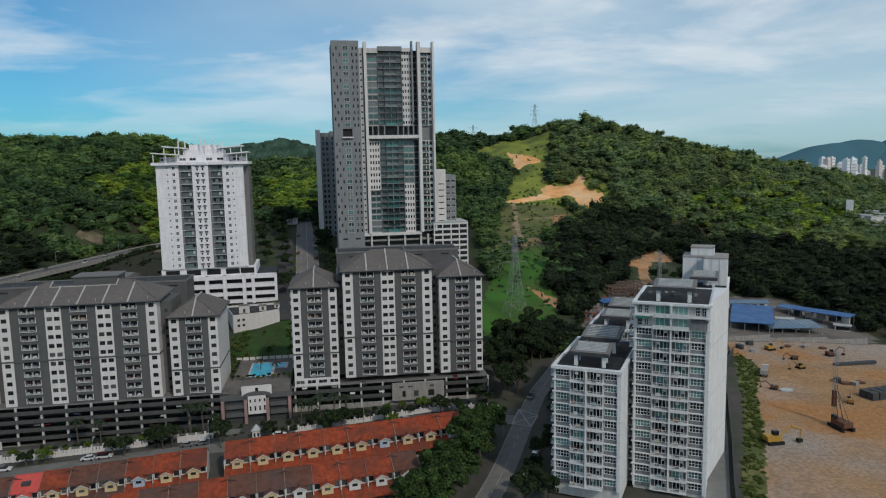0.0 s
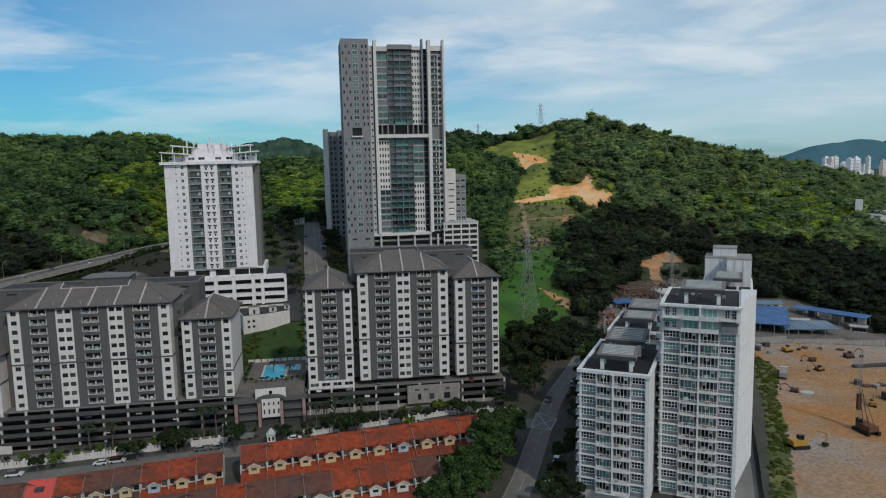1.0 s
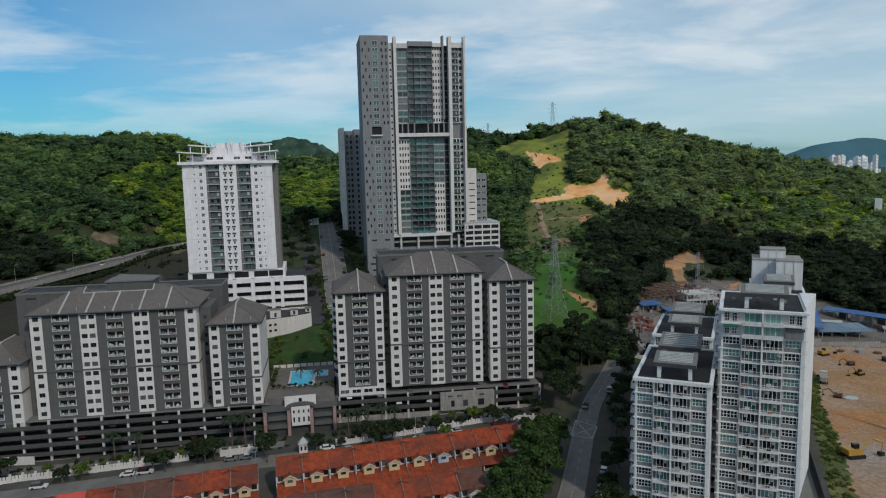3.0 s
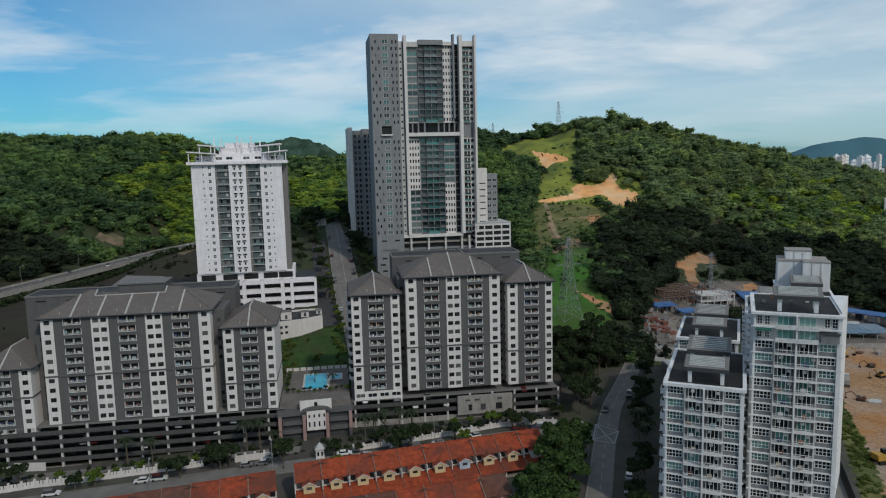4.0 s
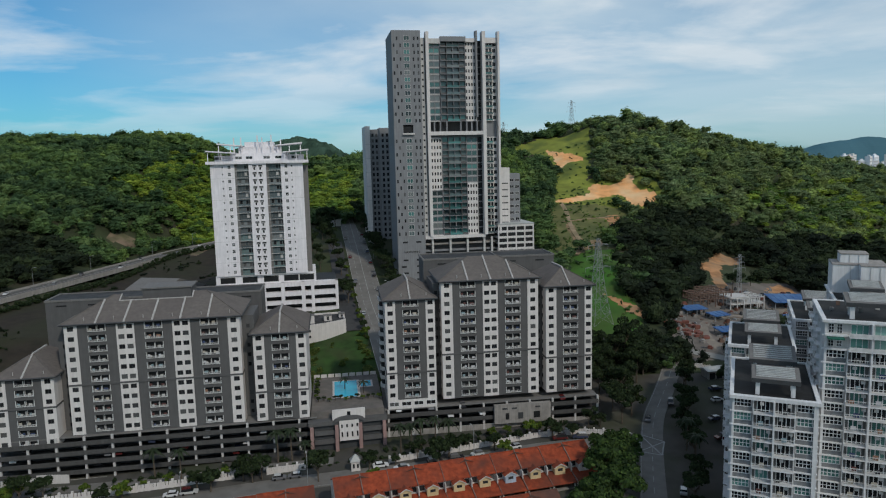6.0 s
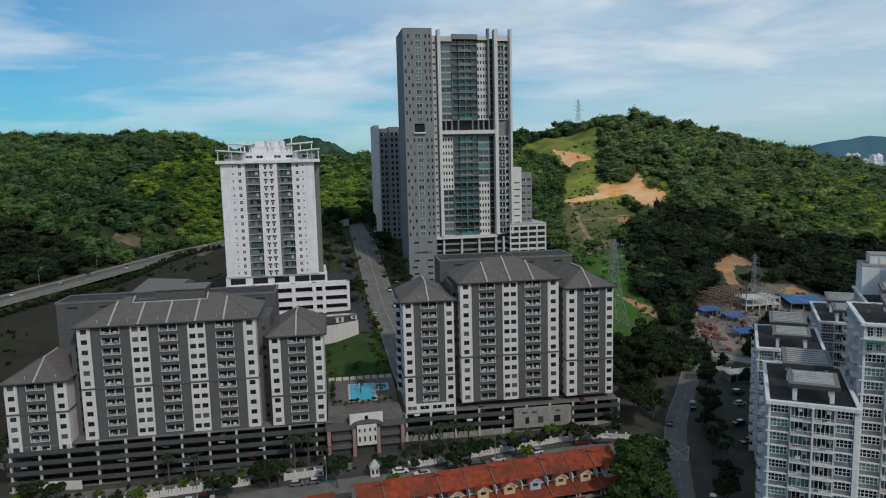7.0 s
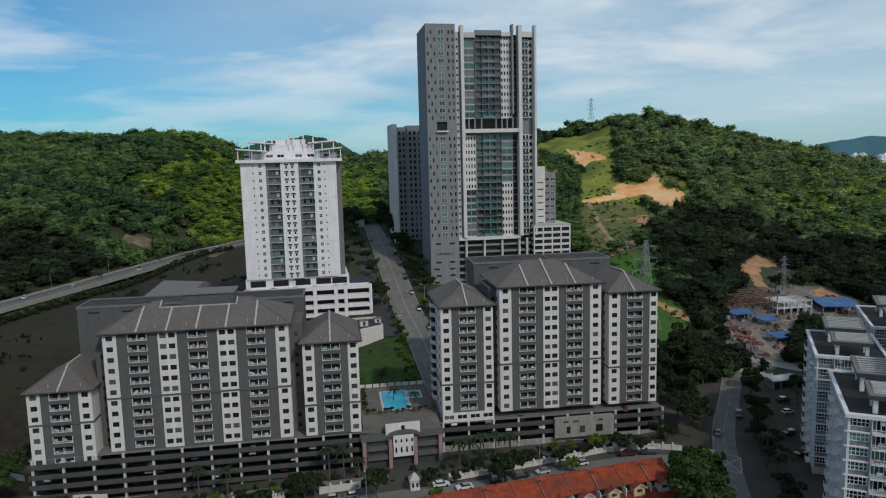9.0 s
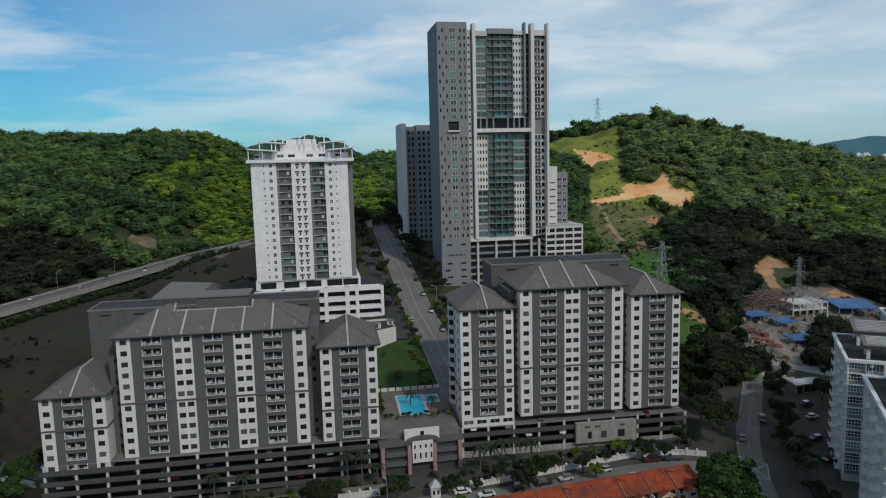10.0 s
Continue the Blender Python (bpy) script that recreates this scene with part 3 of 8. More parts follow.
def f_noise(scale, detail=3.0):
    t = fn.new("ShaderNodeTexNoise")
    t.inputs["Scale"].default_value, t.inputs["Detail"].default_value = scale, detail
    fl.new(f_geo.outputs["Position"], t.inputs["Vector"])
    return t.outputs["Fac"]


def f_ramp(fac, stops):
    r = fn.new("ShaderNodeValToRGB")
    while len(r.color_ramp.elements) < len(stops):
        r.color_ramp.elements.new(0.5)
    for e, (p, c) in zip(r.color_ramp.elements, stops):
        e.position, e.color = p, (*c, 1)
    fl.new(fac, r.inputs[0])
    return r.outputs[0]


def f_mul(a, b):
    x = fn.new("ShaderNodeMix")
    x.data_type, x.blend_type = "RGBA", "MULTIPLY"
    x.inputs[0].default_value = 1.0
    fl.new(a, x.inputs[6])
    fl.new(b, x.inputs[7])
    return x.outputs[2]


# leaf colour in broad random patches: dark, mixed and yellow-green
f_col = f_ramp(f_noise(0.011, 4.0), [(0.34, (0.056, 0.101, 0.056)), (0.48, (0.078, 0.137, 0.062)), (0.58, (0.105, 0.174, 0.064)), (0.72, (0.136, 0.207, 0.062))])
f_col = f_mul(f_col, f_ramp(f_noise(0.13, 2.0), [(0.3, (0.55, 0.6, 0.6)), (0.7, (1.45, 1.35, 1.2))]))
f_tint = fn.new("ShaderNodeAttribute")
f_tint.attribute_name = "tint"
f_col = f_mul(f_col, f_ramp(f_tint.outputs["Fac"], [(0.0, (0.55, 0.60, 0.62)), (0.45, (0.95, 0.97, 0.95)), (0.85, (1.45, 1.38, 1.05)), (1.0, (1.5, 1.3, 1.2))]))
f_col = f_mul(f_col, f_ramp(f_geo.outputs["Random Per Island"], [(0.0, (0.75, 0.76, 0.75)), (1.0, (1.3, 1.26, 1.26))]))
fl.new(f_col, f_b.inputs["Base Color"])
f_tr, f_mx = fn.new("ShaderNodeBsdfTranslucent"), fn.new("ShaderNodeMixShader")
f_mx.inputs[0].default_value = 0.35
fl.new(f_col, f_tr.inputs["Color"])
fl.new(f_b.outputs[0], f_mx.inputs[1])
fl.new(f_tr.outputs[0], f_mx.inputs[2])
fl.new(f_mx.outputs[0], fn["Material Output"].inputs["Surface"])

# sunlit patches of the hillside are painted in with this brighter leaf colour
SUNLEAF = material("sunlit_leaves", (0.12, 0.17, 0.025), 0.8, leaf=0.35, random_by="tree", vary=0.35, scale=0.12, spec=0.1,
                 random_colours=[(0.145, 0.225, 0.038), (0.200, 0.280, 0.042), (0.100, 0.175, 0.040), (0.235, 0.300, 0.044), (0.075, 0.135, 0.040)])
SUN_RINGS = [[(-280, 546), (-267, 578), (-258, 619), (-238, 661), (-224, 646), (-195, 531), (-215, 530), (-245, 549), (-266, 541)],
          [(-155, 607), (-130, 608), (-117, 668), (-87, 486), (-116, 499), (-137, 524)],
          [(196, 558), (235, 585), (294, 618), (368, 634), (284, 502), (247, 483), (237, 525), (202, 530)]]
VERGELEAF = material("verge_leaves", (0.06, 0.10, 0.02), 0.8, leaf=0.35, random_by="island", vary=0.3, scale=0.3, spec=0.1,
                     random_colours=[(0.075, 0.115, 0.026), (0.10, 0.145, 0.030), (0.055, 0.085, 0.022), (0.15, 0.165, 0.050)])
rng = np.random.default_rng(7)


def crown_mesh(rng, lobes):
    """The inner mass of a crown: one small uneven dome a lobe; all quads."""
    out = []
    for lx, ly, lz, lr in lobes:
        n_a, n_b = 4, 2
        grid = np.zeros((n_b + 1, n_a, 3))
        for b in range(n_b + 1):
            for a in range(n_a):
                e = -0.75 + (math.pi / 2 + 0.70) * b / n_b
                t = 2 * math.pi * (a + 0.5 * (b % 2)) / n_a
                r = lr * (0.68 + 0.22 * rng.random())
                grid[b, a] = (lx + r * math.cos(e) * math.cos(t), ly + r * math.cos(e) * math.sin(t), lz + 0.85 * r * math.sin(e))
        for b in range(n_b):
            for a in range(n_a):
                q = (a + 1) % n_a
                out.append([grid[b, a], grid[b, q], grid[b + 1, q], grid[b + 1, a]])
    return np.array(out)


forest_kinds = []
for _ in range(12):
    lobes = [(0, 0, 0.95, 0.56)]
    for k in range(4):
        t, r = 2 * math.pi * k / 4 + rng.random(), 0.34 + 0.22 * rng.random()
        lobes.append((r * math.cos(t), r * math.sin(t), 0.42 + 0.70 * rng.random(), 0.40 + 0.16 * rng.random()))
    core = crown_mesh(rng, lobes)
    core = np.concatenate([core[:, [0, 1, 2]], core[:, [0, 2, 3]]])
    forest_kinds.append(np.concatenate([core, leaf_cloud(rng, lobes, 150, 0.14, 0.95, 0.45, -0.65)[:, :3]]))


def forest(name, label, xs, ys, heights, widths, mats):
    chunks, tints = [], []
    for x, y, h, w in zip(xs, ys, heights, widths):
        k = forest_kinds[rng.integers(len(forest_kinds))].reshape(-1, 3)
        t = rng.random() * 6.283
        c, s = math.cos(t), math.sin(t)
        chunks.append(np.stack([(k[:, 0] * c - k[:, 1] * s) * w + x, (k[:, 0] * s + k[:, 1] * c) * w + y, k[:, 2] * h / 1.5 + G(x, y) - 0.5], 1))
        tints.append(np.full(len(k) // 3, rng.random()))
    me = faces_mesh(name, np.concatenate(chunks), 3, mats)
    me.attributes.new("tint", "FLOAT", "FACE").data.foreach_set("value", np.concatenate(tints).astype(np.float32))
    return tagged(new(name, me), label, "forest", kind="stuff")


def scatter(n, x0, x1, y0, y1, keep):
    x, y = rng.uniform(x0, x1, n), rng.uniform(y0, y1, n)
    k = keep(x, y)
    return x[k], y[k]


def wooded(x, y):
    wx, wy = wobble(x, y, 2.0)
    open_ = np.zeros(x.shape, bool)
    for ring in (MEADOW, HEATH, GREEN, CUT_LOW, CUT_HIGH, CUT_FAR, CUT_ROAD, CUT_TRACK, CUT_YARD, SCAR, SCAR2, SITE, YARD, SHEDS):
        open_ |= inside(wx, wy, ring)
    for ring in (CUT_LOW, CUT_HIGH, CUT_ROAD, MEADOW, SHEDS, SCAR, SCAR2):  # no trees on the camera's side, so the open ground stays in view
        open_ |= inside(wx, wy + 8.0, ring) | inside(wx, wy + 15.0, ring)
    for up in (22.0, 30.0):
        open_ |= inside(wx, wy + up, CUT_ROAD) | inside(wx, wy + up, FOOTPATH)
    town = (x > -175) & (x < 22) & (y < 480)
    # no wood on or before the highway
    hw = (x < -130) & (y < 560) & (x > np.interp(y, [300, 355, 391, 436, 491, 523, 560], [-272, -261, -253, -244, -231, -218, -200]))
    hw |= (x < -130) & (y < 262)
    return ~open_ & ~town & ~hw & (y > np.interp(x, [22, 40, 60, 110, 200], [262, 262, 270, 300, 300]))


fx, fy_ = scatter(60000, -500, 470, 262, 780, wooded)
seen = (fy_ < np.interp(fx, ST, CREST_Y) + 25) & (fx < 0.67 * fy_ + 12) & (fx > -80 - 0.68 * (fy_ - 40))
fx, fy_ = fx[seen][:9000], fy_[seen][:9000]
hs = rng.uniform(5.0, 10, len(fx)) * np.where(rng.random(len(fx)) < 0.15, 1.45, 1.0)
ws = hs * rng.uniform(0.55, 0.85, len(fx))
in_sun = np.zeros(len(fx), bool)
for ring in SUN_RINGS:
    in_sun |= inside(*wobble(fx, fy_, 4.0), ring)
in_sun &= (fx < 150) | (rng.random(len(fx)) < 0.6)
hs[in_sun] *= 0.75
close = (fy_ < 345) & (fx > 0)
hs[close] *= 0.72
ws[close] *= 0.66
ex, ey = scatter(2500, 20, 125, 262, 345, wooded)
ex, ey = ex[:260], ey[:260]
eh = rng.uniform(4.0, 7.0, len(ex))
# cloud shade along the foot of both hills, painted as darker leaves
FOOT_SHADE = [(30, 262), (30, 304), (55, 337), (70, 400), (76, 451), (106, 520), (136, 500), (177, 512), (219, 508), (241, 480), (262, 470), (470, 470), (470, 262)]
WEST_SHADE = [(-430, 480), (-317, 447), (-303, 457), (-287, 452), (-266, 462), (-247, 446), (-240, 340), (-430, 300)]
dark = (inside(*wobble(fx, fy_, 6.0), FOOT_SHADE) | inside(*wobble(fx, fy_, 6.0), WEST_SHADE)) & ~in_sun
SHADEWOOD = material("cloud_shade_leaves", (0.03, 0.045, 0.02), 0.8, leaf=0.35, random_by="tree", vary=0.35, scale=0.10, spec=0.1,
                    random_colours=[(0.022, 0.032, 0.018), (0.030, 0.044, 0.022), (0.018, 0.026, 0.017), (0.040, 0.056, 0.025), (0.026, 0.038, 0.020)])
# the east hill's sunlit brightness is put into a lighter leaf colour
east = (fx > 95) & ~in_sun & ~dark
west = ~east & ~in_sun & ~dark
EASTLEAF = material("sunlit_grey_green_leaves", (0.07, 0.09, 0.05), 0.8, leaf=0.35, random_by="tree", vary=0.42, scale=0.07, spec=0.1, stain=(0.15, 0.175, 0.06), stain_amount=0.45, stain_scale=0.022,
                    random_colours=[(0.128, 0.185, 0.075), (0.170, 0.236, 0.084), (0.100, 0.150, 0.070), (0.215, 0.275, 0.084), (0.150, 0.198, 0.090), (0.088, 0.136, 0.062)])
forest("hillside_forest", "dense dark green tropical forest on the hillside", fx[west], fy_[west], hs[west], ws[west], [FOREST])
forest("hilltop_forest", "dense grey-green tropical forest on the rounded hill, sunlit tone in its leaves", fx[east], fy_[east], hs[east], ws[east], [EASTLEAF])
forest("foothill_forest", "forest along the foot of the hill, cloud shade painted into its leaves", np.append(fx[dark], ex), np.append(fy_[dark], ey), np.append(hs[dark], eh), np.append(ws[dark], eh * 0.5), [SHADEWOOD])
yx, yy = scatter(30000, -300, -80, 440, 680, lambda x, y: np.any([inside(*wobble(x, y, 4.0), ring) for ring in SUN_RINGS[:2]], axis=0) & wooded(x, y))
yx, yy = yx[:700], yy[:700]
yh = rng.uniform(3.5, 7.0, len(yx))
forest("young_woodland", "yellow-green woodland, sunlit brightness painted into its leaves", np.append(fx[in_sun], yx), np.append(fy_[in_sun], yy), np.append(hs[in_sun], yh), np.append(ws[in_sun], yh * 0.8), [SUNLEAF])
bx, by = scatter(3200, 10, 130, 290, 660, lambda x, y: inside(x, y, HEATH) | (inside(x, y, GREEN) & (x + y > 372)) | (inside(x, y, MEADOW) & (np.sin(x * 0.9 + y * 0.13) > 0.75)) | (inside(x, y, CUT_SLOPE) & ~inside(x, y, CUT_LOW)))
bx, by = bx[:380], by[:380]
forest("hill_bushes", "low scattered bushes on the grassy slope", bx, by, rng.uniform(0.8, 2.6, len(bx)), rng.uniform(0.6, 1.8, len(bx)), [FOREST])
vx, vy = scatter(9000, 60, 126, 132, 284, lambda x, y: inside(x, y, VERGE))
vx, vy = vx[:560], vy[:560]
forest("verge_shrubs", "bright green tall grass and shrubs on the bank beside the site", vx, vy, rng.uniform(0.5, 1.5, len(vx)), rng.uniform(0.6, 1.3, len(vx)), [VERGELEAF])
lx_, ly_ = scatter(3000, -92, -55, 255, 306, lambda x, y: inside(x, y, LAWN) & ((y < 268) | (x > np.interp(y, [268, 306], [-63, -71])) | (x < np.interp(y, [268, 300], [-79, -86])) | (np.sin(x * 0.5) * np.sin(y * 0.23) > 0.8)))
lx_, ly_ = lx_[:170], ly_[:170]
forest("lawn_shrubs", "dark green shrubs along the edge of the lawn", lx_, ly_, rng.uniform(0.8, 2.6, len(lx_)), rng.uniform(0.8, 1.8, len(lx_)), [VERGELEAF])
sx, sy = scatter(4000, -245, -140, 262, 500, lambda x, y: (x > np.interp(y, [262, 355, 436, 500], [-250, -232, -217, -200])) & (np.sin(x * 0.11 + 1.3 * np.sin(y * 0.05)) + np.sin(y * 0.073 + x * 0.03) > 0.15))
sx, sy = sx[:300], sy[:300]
# the slope's shade is in these leaves' colour too
forest("slope_scrub", "brown-green scrub below the highway, shade painted into its leaves", sx, sy, 0.4 + 2.6 * rng.random(len(sx)) ** 2, 0.5 + 2.6 * rng.random(len(sx)) ** 2, [SHADEWOOD])


# ---- shared window meshes ----
def window_mesh(name, w, h, cols, rows, frame_mat, glass, t=0.08, deep=0.10, proud=0.0, z=0.0):
    """A framed window w by h, centred on its origin, looking to -y: frame, bars and panes in one connected piece."""
    def cuts(size, n):
        out = [-size / 2, -size / 2 + t]
        for k in range(1, n):
            c = -size / 2 + size * k / n
            out += [c - t / 2, c + t / 2]
        return out + [size / 2 - t, size / 2]

    us, zs = cuts(w, cols), cuts(h, rows)
    y0, y1, g = -proud, deep, (-proud * 0.5 if proud else deep * 0.7)
    m, at = Mesh(), {}

    def p(a, y, c):
        key = (round(us[a], 4), round(y, 4), round(zs[c], 4))
        if key not in at:
            at[key] = len(m.v)
            m.v.append((us[a], y, zs[c] + z))
        return at[key]

    def q(mat_, *ids):
        m.f.append(ids)
        m.m.append(m.mat(mat_))

    for a in range(len(us) - 1):
        for c in range(len(zs) - 1):
            b, d = a + 1, c + 1
            if a % 2 and c % 2:
                f, r = [p(a, y0, c), p(b, y0, c), p(b, y0, d), p(a, y0, d)], [p(a, g, c), p(b, g, c), p(b, g, d), p(a, g, d)]
                for i in range(4):
                    q(frame_mat, f[i], f[(i + 1) % 4], r[(i + 1) % 4], r[i])
                q(glass, *r)
            else:
                q(frame_mat, p(a, y0, c), p(b, y0, c), p(b, y0, d), p(a, y0, d))
    n, k = len(us) - 1, len(zs) - 1
    for a in range(n):
        q(frame_mat, p(a, y0, 0), p(a, y1, 0), p(a + 1, y1, 0), p(a + 1, y0, 0))
        q(frame_mat, p(a, y0, k), p(a + 1, y0, k), p(a + 1, y1, k), p(a, y1, k))
    for c in range(k):
        q(frame_mat, p(0, y0, c), p(0, y0, c + 1), p(0, y1, c + 1), p(0, y1, c))
        q(frame_mat, p(n, y0, c), p(n, y1, c), p(n, y1, c + 1), p(n, y0, c + 1))
    return m.make(name)


def balcony_mesh(name, w, h, seed, glass):
    """A recessed flat's balcony: two openings in a white frame, rail, flat backs of the given material and things left
    on it.
    """
    r = random.Random(seed)
    m = Mesh()
    w2 = w / 2
    m.box(-w2 - 0.12, w2 + 0.12, -0.22, 0.05, -0.16, -0.04, RAIL)
    for u, g in ((-w2, 0.07), (0, 0.07), (w2, 0.07)):
        m.box(u - g, u + g, -0.20, 0.04, -0.10, h if u else h * 0.85, RAIL)
    for u0, u1 in ((-w2 + 0.07, -0.07), (0.07, w2 - 0.07)):
        m.box(u0, u1, -0.24, -0.19, 0.42, 0.48, RAIL)
        m.box(u0, u1, -0.24, -0.19, 0.18, 0.22, RAIL)
        for k in range(5):
            u = u0 + (u1 - u0) * (k + 0.5) / 5
            m.box(u - 0.025, u + 0.025, -0.23, -0.20, -0.05, 0.44, RAIL)
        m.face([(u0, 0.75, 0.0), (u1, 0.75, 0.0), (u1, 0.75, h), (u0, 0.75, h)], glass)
        if r.random() < 0.75:
            z = h * r.uniform(0.35, 0.6)
            u = u0 + (u1 - u0) * r.uniform(0.05, 0.5)
            m.box(u, u + r.uniform(0.5, 1.1), -0.18, -0.12, z - r.uniform(0.3, 0.6), z + 0.25, CLOTH)
        if r.random() < 0.45:
            u = u0 + (u1 - u0) * r.uniform(0.1, 0.7)
            m.box(u, u + 0.75, 0.1, 0.4, 0.02, 0.6, LIGHTGREY)
    return m.make(name)


SLAB_WIN = [window_mesh("window", 1.6, 1.3, 2, 1, DARKGREY, PANE, 0.07, 0.12) for k in (0, 0, 1)]
SIDE_WIN = window_mesh("window", 1.0, 1.2, 1, 1, DARKGREY, PANE, 0.08, 0.06, 0.06)
# near-black backs carry the shade of the recess in their colour
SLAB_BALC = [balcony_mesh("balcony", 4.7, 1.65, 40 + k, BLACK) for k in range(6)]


def slope_strip(m, u, half, p0, p1, rise, mat_):
    """A coping that runs up a roof slope from p0 to p1, both (v, z)."""
    (v0, z0), (v1, z1) = p0, p1
    k = len(m.v)
    m.v += [(u + s * half, v, z + dz) for v, z in ((v0, z0), (v1, z1)) for dz in (-0.1, rise) for s in (-1, 1)]
    for q in ((0, 1, 5, 4), (2, 6, 7, 3), (0, 4, 6, 2), (1, 3, 7, 5), (0, 2, 3, 1), (4, 5, 7, 6)):
        m.f.append(tuple(k + i for i in q))
        m.m.append(m.mat(mat_))


def hip_roof(width, depth, z, rise, inset, over, tile, coping, strips, parent, step=None):
    """A hipped roof with pale copings up its front slope; step: the stretch where a long roof stops short of its ridge."""
    m = Mesh()
    a, b, c, d = -over, width + over, -over, depth + over
    mid = (c + d) / 2
    e = [(a, c, z), (b, c, z), (b, d, z), (a, d, z)]
    r0, r1 = (inset, mid, z + rise), (width - inset, mid, z + rise)
    narrow = width < depth
    if narrow:
        rise = 4.7
        r0, r1 = (width / 2, c + width * 0.56, z + rise), (width / 2, d - width * 0.4, z + rise)
        m.face([e[0], e[1], r0], tile)
        m.face([e[1], e[2], r1, r0], tile)
        m.face([e[2], e[3], r1], tile)
        m.face([e[3], e[0], r0, r1], tile)
    elif step:
        # the middle of the long roof stops short of the ridge, behind a white-edged notch
        a0, a1, f = step[0], step[1], 0.76
        low = (c + (mid - c) * f, z + rise * f)
        m.face([e[0], e[1], r1, (a1, mid, z + rise), (a1, *low), (a0, *low), (a0, mid, z + rise), r0], tile)
        m.face([e[1], e[2], r1], tile)
        m.face([e[3], e[0], r0], tile)
        m.face([e[2], (a1, d, z), (a1, mid, z + rise), r1], tile)
        m.face([(a0, d, z), e[3], r0, (a0, mid, z + rise)], tile)
        m.face([(a0, *low), (a1, *low), (a1, d, z), (a0, d, z)], DECK)
        for u in (a0, a1):
            m.face([(u, *low), (u, mid, z + rise), (u, d, z)], MIDGREY)
    else:
        m.face([e[0], e[1], r1, r0], tile)
        m.face([e[1], e[2], r1], tile)
        m.face([e[2], e[3], r0, r1], tile)
        m.face([e[3], e[0], r0], tile)
    m.face([e[3], e[2], e[1], e[0]], DARKGREY)
    roof = part("roof", m, parent)
    for p, q in ((e[0], e[1]), (e[1], e[2]), (e[2], e[3]), (e[3], e[0])):
        s = Mesh()
        s.tube((p[0], p[1], z - 0.12), (q[0], q[1], z - 0.12), 0.26, 0.26, DARKGREY, 4)
        part("fascia", s, roof)
    if step and not narrow:
        s = Mesh()
        s.box(a0, a1, low[0] - 0.12, low[0] + 0.12, low[1] - 0.1, low[1] + 0.22, coping)
        part("coping", s, roof, "pale roof coping")
        for u in (a0, a1):
            s = Mesh()
            slope_strip(s, u, 0.16, low, (mid, z + rise), 0.22, coping)
            part("coping", s, roof, "pale roof coping")
    if narrow:
        for p, q in (((c, z + 0.02), (r0[1], r0[2] + 0.02)), ((r0[1], r0[2] + 0.02), (r1[1], r1[2] + 0.02))):
            s = Mesh()
            slope_strip(s, width / 2, 0.22, p, q, 0.28, coping)
            part("coping", s, roof, "pale roof coping")
    for u in () if narrow else strips:
        s = Mesh()
        t0 = 0.0
        if u < inset:
            t0 = 1 - u / inset if inset else 0
        elif u > width - inset:
            t0 = 1 - (width - u) / inset
        top = 1 - max(t0, 0.0) * 0.97
        if step and a0 <= u <= a1:
            top = 0.76
        slope_strip(s, u, 0.24, (c, z + 0.02), (c + (mid - c) * top, z + rise * top + 0.02), 0.30, coping)
        part("coping", s, roof, "pale roof coping")
    for p, q in ((e[0], r0), (e[1], r0 if narrow else r1)):
        s = Mesh()
        s.tube(Vector(p) + Vector((0, 0, 0.05)), Vector(q) + Vector((0, 0, 0.05)), 0.16, 0.16, SLABTILE, 5)
        part("hip_ridge", s, roof)
    for k in range(max(2, int(width // 7))):
        s = Mesh()
        u = width * (k + 0.5) / max(2, int(width // 7)) + 1.3
        s.tube((u, 0.6, z + 0.2), (u, 0.6, z + 1.6), 0.12, 0.12, RIDGEWHITE, 5)
        part("vent_pipe", s, roof)
    return roof


